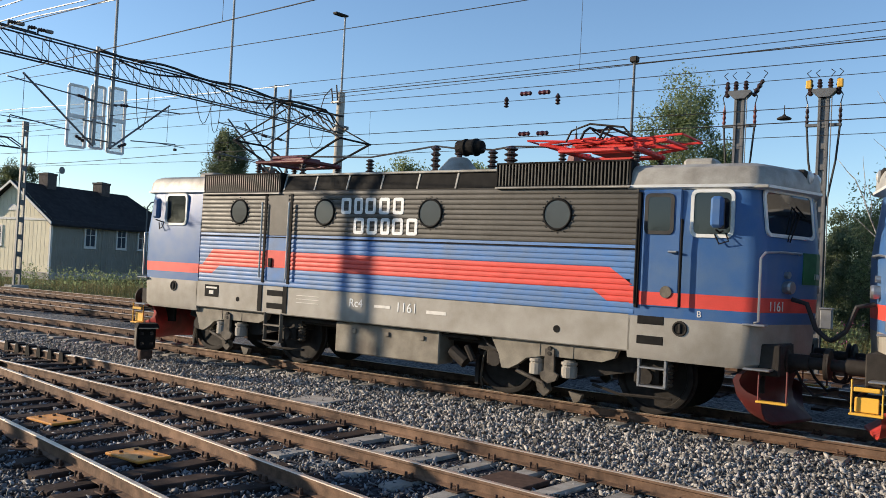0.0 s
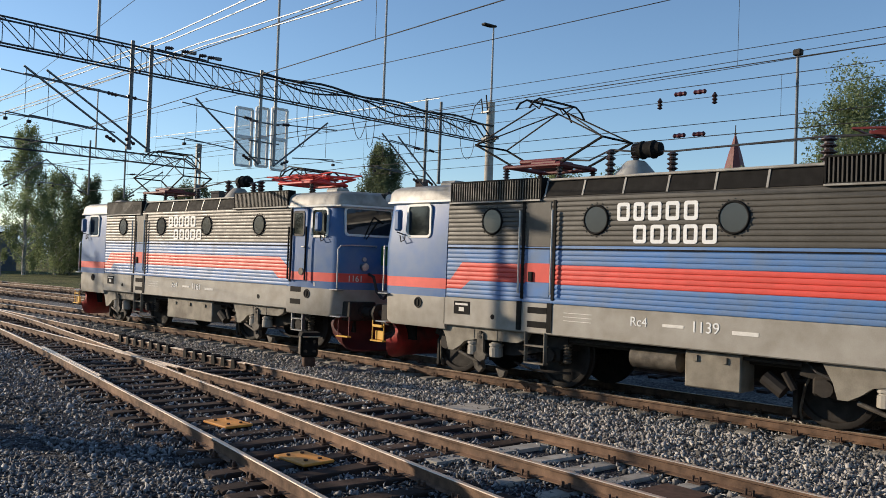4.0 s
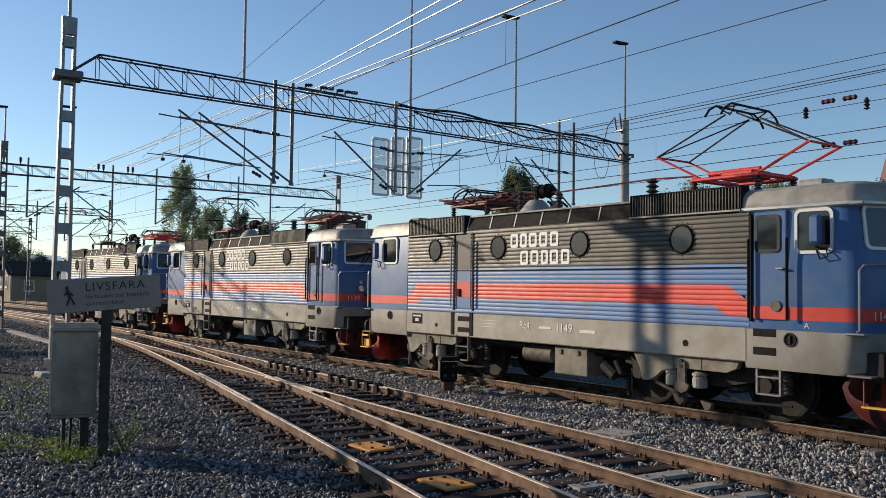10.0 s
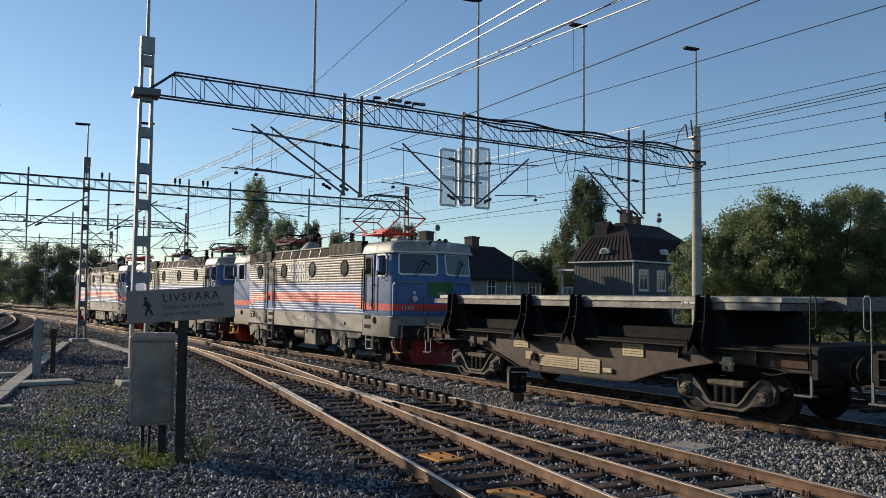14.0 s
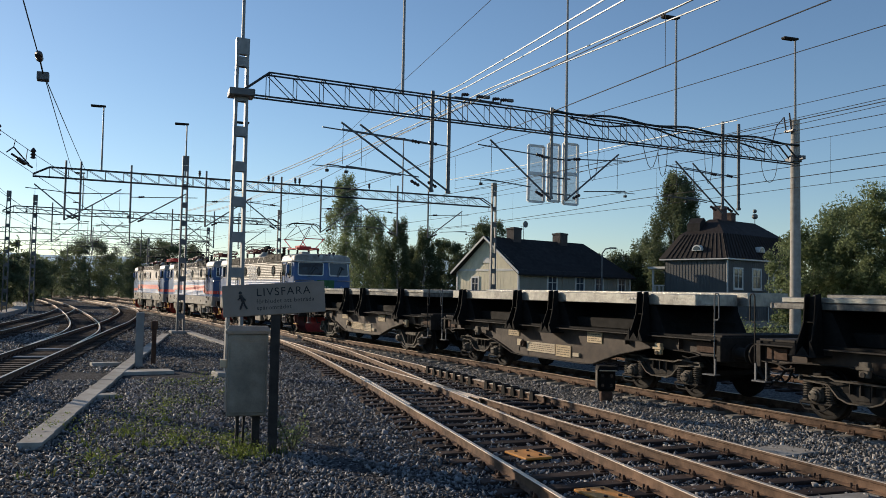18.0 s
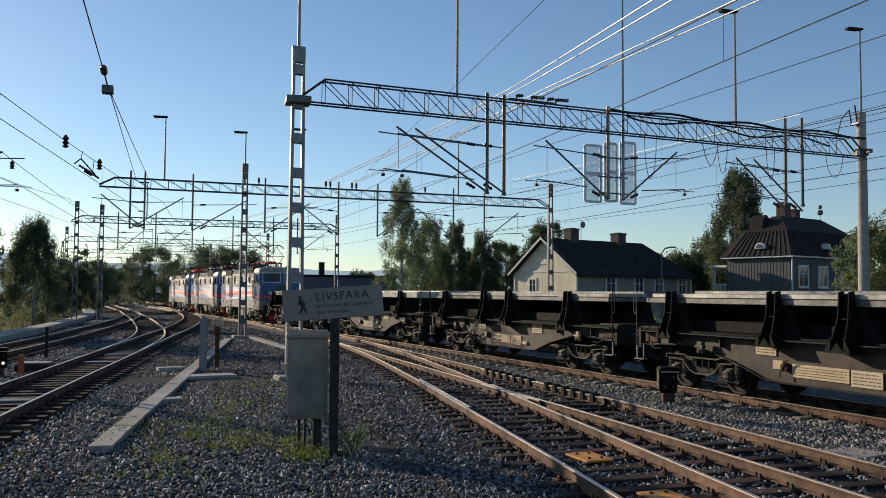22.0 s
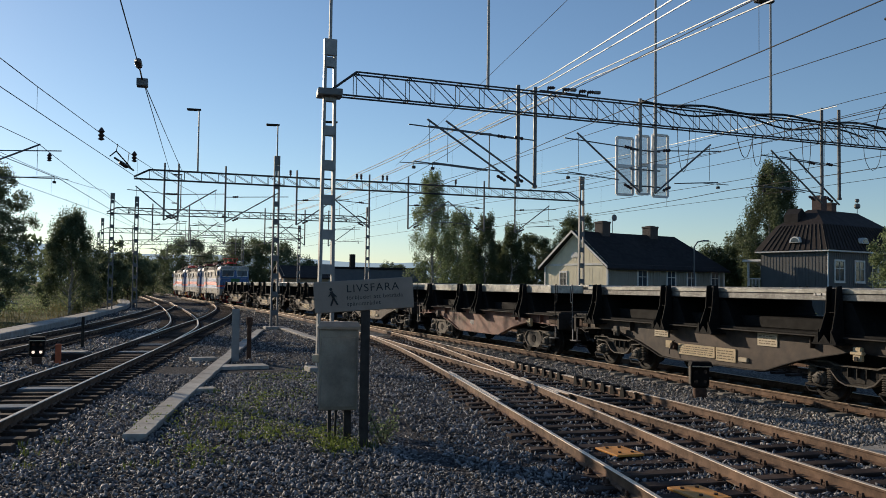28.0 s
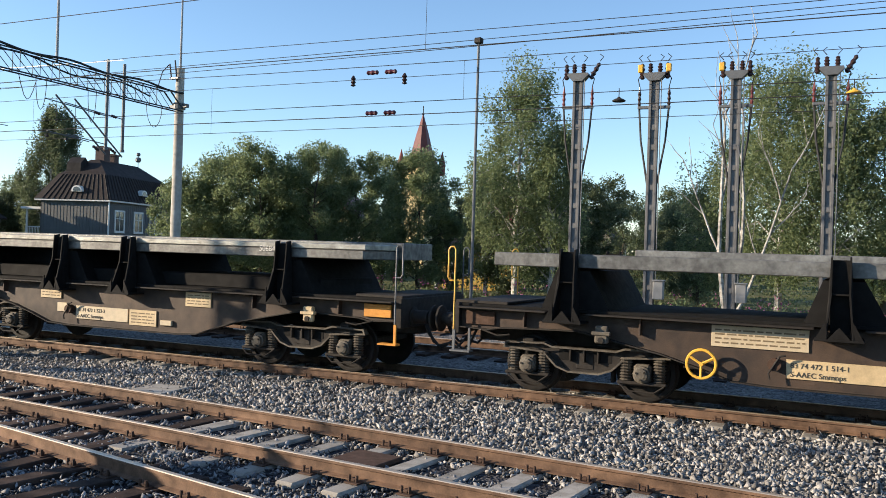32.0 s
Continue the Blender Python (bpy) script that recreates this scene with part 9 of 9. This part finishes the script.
    me = leaf_mesh("far_woods", np.array(cs), np.array(ss), 16, 0.8, 0.75, LEAFD, rng)
    tagged(new("far_woods", me), "far belt of dark green woods, with an unseen arc added behind the camera", "woods", kind="stuff")
    # low shrubs along the fence line
    rng = np.random.default_rng(78)
    cs, ss = [], []
    for k in range(260):
        x = rng.uniform(-62, 6)
        y = near_side(x)[0] + rng.uniform(17, 30)
        hh = rng.uniform(0.3, 1.1)
        for j in range(3):
            cs.append((x + rng.normal(0, 0.4), y + rng.normal(0, 0.4), -0.4 + hh * (0.3 + 0.35 * j)))
            ss.append(0.45)
    for k in range(90):
        x, y = rng.uniform(-100, -40), rng.uniform(-20, -12.5)
        for j in range(3):
            cs.append((x + rng.normal(0, 0.4), y + rng.normal(0, 0.4), -0.3 + rng.uniform(0.2, 1.2)))
            ss.append(0.5)
    me = leaf_mesh("shrubs", np.array(cs), np.array(ss), 26, 0.7, 0.09, LEAF, rng)
    tagged(new("undergrowth", me), "low green undergrowth and weeds along the yard", "undergrowth", kind="stuff")
    # low clover in the gravel and a leafy weed beside the sign's post
    rng = np.random.default_rng(79)
    cs, ss = [], []
    for x, y, r, k in ((-14.0, 1.45, 0.28, 34), (-12.9, 1.55, 0.3, 40), (-14.3, 0.75, 0.45, 44), (-15.6, 0.3, 0.6, 40), (-17.5, 0.6, 0.7, 34), (-19.5, 1.2, 0.7, 30), (-22.8, 1.4, 0.8, 40), (-13.0, -0.4, 0.4, 20), (-16.0, -1.2, 0.6, 24)):
        for j in range(k):
            cs.append((x + rng.normal(0, r), y + rng.normal(0, r * 0.6), -0.24 + rng.uniform(0, 0.09)))
            ss.append(0.09)
    me = leaf_mesh("clover", np.array(cs), np.array(ss), 16, 0.8, 0.022, CLOVER, rng)
    tagged(new("clover", me), "low yellow-green clover spreading in the gravel", "clover", kind="stuff")
    th = thing("weed", "leafy brown-green weed growing beside the wooden post", "weed", m=pose(-13.1, 2.3, -0.3))
    st, cs = Geo(), []
    for k in range(9):
        a = k * 0.7
        tip = Vector((0.16 * math.cos(a), 0.22 * math.sin(a), 0.35 + 0.06 * (k % 4)))
        st.tube([(0, 0, 0), tuple(tip * 0.5 + Vector((0, 0, 0.05))), tuple(tip)], 0.006, 5)
        cs += [tuple(tip * f) for f in (0.5, 0.7, 0.85, 1.0)]
    part("stem", st, BARKD, th)
    part("leaves", leaf_mesh("leaves", np.array(cs), np.full(len(cs), 0.08), 12, 0.7, 0.028, LEAF, rng), None, th)
    # pink willowherb
    FLOWER = island("pink_flower", (0.30, 0.06, 0.16), (0.45, 0.14, 0.28), 0.7, 0)
    cs = [(rng.uniform(-22, 4), rng.uniform(29.5, 33), rng.uniform(0.3, 1.0)) for k in range(110)]
    me = leaf_mesh("flowers", np.array(cs), np.full(len(cs), 0.16), 9, 0.6, 0.04, FLOWER, rng)
    tagged(new("flowers", me), "pink willowherb flowering in the long grass", "flowers", kind="stuff")
    # distant hill; its haze is a blue glow put into the material
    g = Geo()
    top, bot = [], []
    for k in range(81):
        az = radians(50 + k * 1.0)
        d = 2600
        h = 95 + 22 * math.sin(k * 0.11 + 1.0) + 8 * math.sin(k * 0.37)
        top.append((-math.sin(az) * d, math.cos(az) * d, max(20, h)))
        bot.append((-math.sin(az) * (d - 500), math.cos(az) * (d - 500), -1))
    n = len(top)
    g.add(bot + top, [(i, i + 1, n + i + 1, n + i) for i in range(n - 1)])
    tagged(part("backdrop_hill", g, HAZYHILL), "low wooded hills on the far horizon, glowing blue in place of haze", "hill", kind="structure")


CLOVER = island("clover_leaf", (0.10, 0.15, 0.03), (0.24, 0.28, 0.07), 0.6, 0, 20, 0.4)
# emission gives the hill its haze; the base colour is almost black
HAZYHILL = glow("haze_glow_hill", (0.30, 0.42, 0.53), 0.8)
HAZYHILL.node_tree.nodes["Principled BSDF"].inputs["Base Color"].default_value = (0.03, 0.05, 0.05, 1)
HAZYHILL.node_tree.nodes["Principled BSDF"].inputs["Roughness"].default_value = 1.0
build_trees()
# parked cars behind the fence, far off
for k, (x, y, c) in enumerate(((-86, -21.5, (0.5, 0.5, 0.52)), (-88.5, -22.6, (0.08, 0.1, 0.16)), (-83.0, -20.6, (0.3, 0.3, 0.32)))):
    car = thing("parked_car", ("silver", "dark blue", "grey")[k] + " parked car behind the bushes", "car", "parked cars", m=pose(x, y, -0.45, 0, 0, 70))
    cp = paint("car_paint", c, 0.25, 0.3)
    part("body", Geo().prism([(-2.1, 0.3), (2.1, 0.3), (2.15, 0.7), (1.2, 0.85), (0.7, 1.4), (-1.2, 1.42), (-1.9, 0.9), (-2.15, 0.8)], -0.85, 0.85), cp, car)
    for s in (-1, 1):
        part("side_window", Geo().prism([(-1.15, 1.34), (0.62, 1.34), (1.0, 0.9), (-1.65, 0.92)], s * 0.855 - 0.006, s * 0.855 + 0.006), GLASS, car)
        for a in (-1.3, 1.35):
            w = part("wheel", Geo().cyl((a, s * 0.7, 0.31), (a, s * 0.87, 0.31), 0.31, 16), RUBBER, car)
            part("rim", Geo().cyl((a, s * 0.86, 0.31), (a, s * 0.885, 0.31), 0.19, 12), SILVER, w)


# ---- movement ----
def motions():
    """The train draws away along its track; the wheels turn with it."""
    times = [k * 0.5 for k in range(65)]
    for ob, off in TRAIN:
        rows = [(t, train_pose(train_place(t) + off)) for t in times]
        walk(ob, rows)
    fine = [k / 10 for k in range(321)]
    for ob in WHEELS:
        m0 = ob.matrix_basis.copy()
        r = ob["radius"]
        rows = []
        for t in fine:
            a = -(train_place(t) - train_place(0)) / r
            rows.append((t, m0 @ pose(0, 0, 0, 0, -math.degrees(a) % 360, 0)))
        walk(ob, rows)


motions()
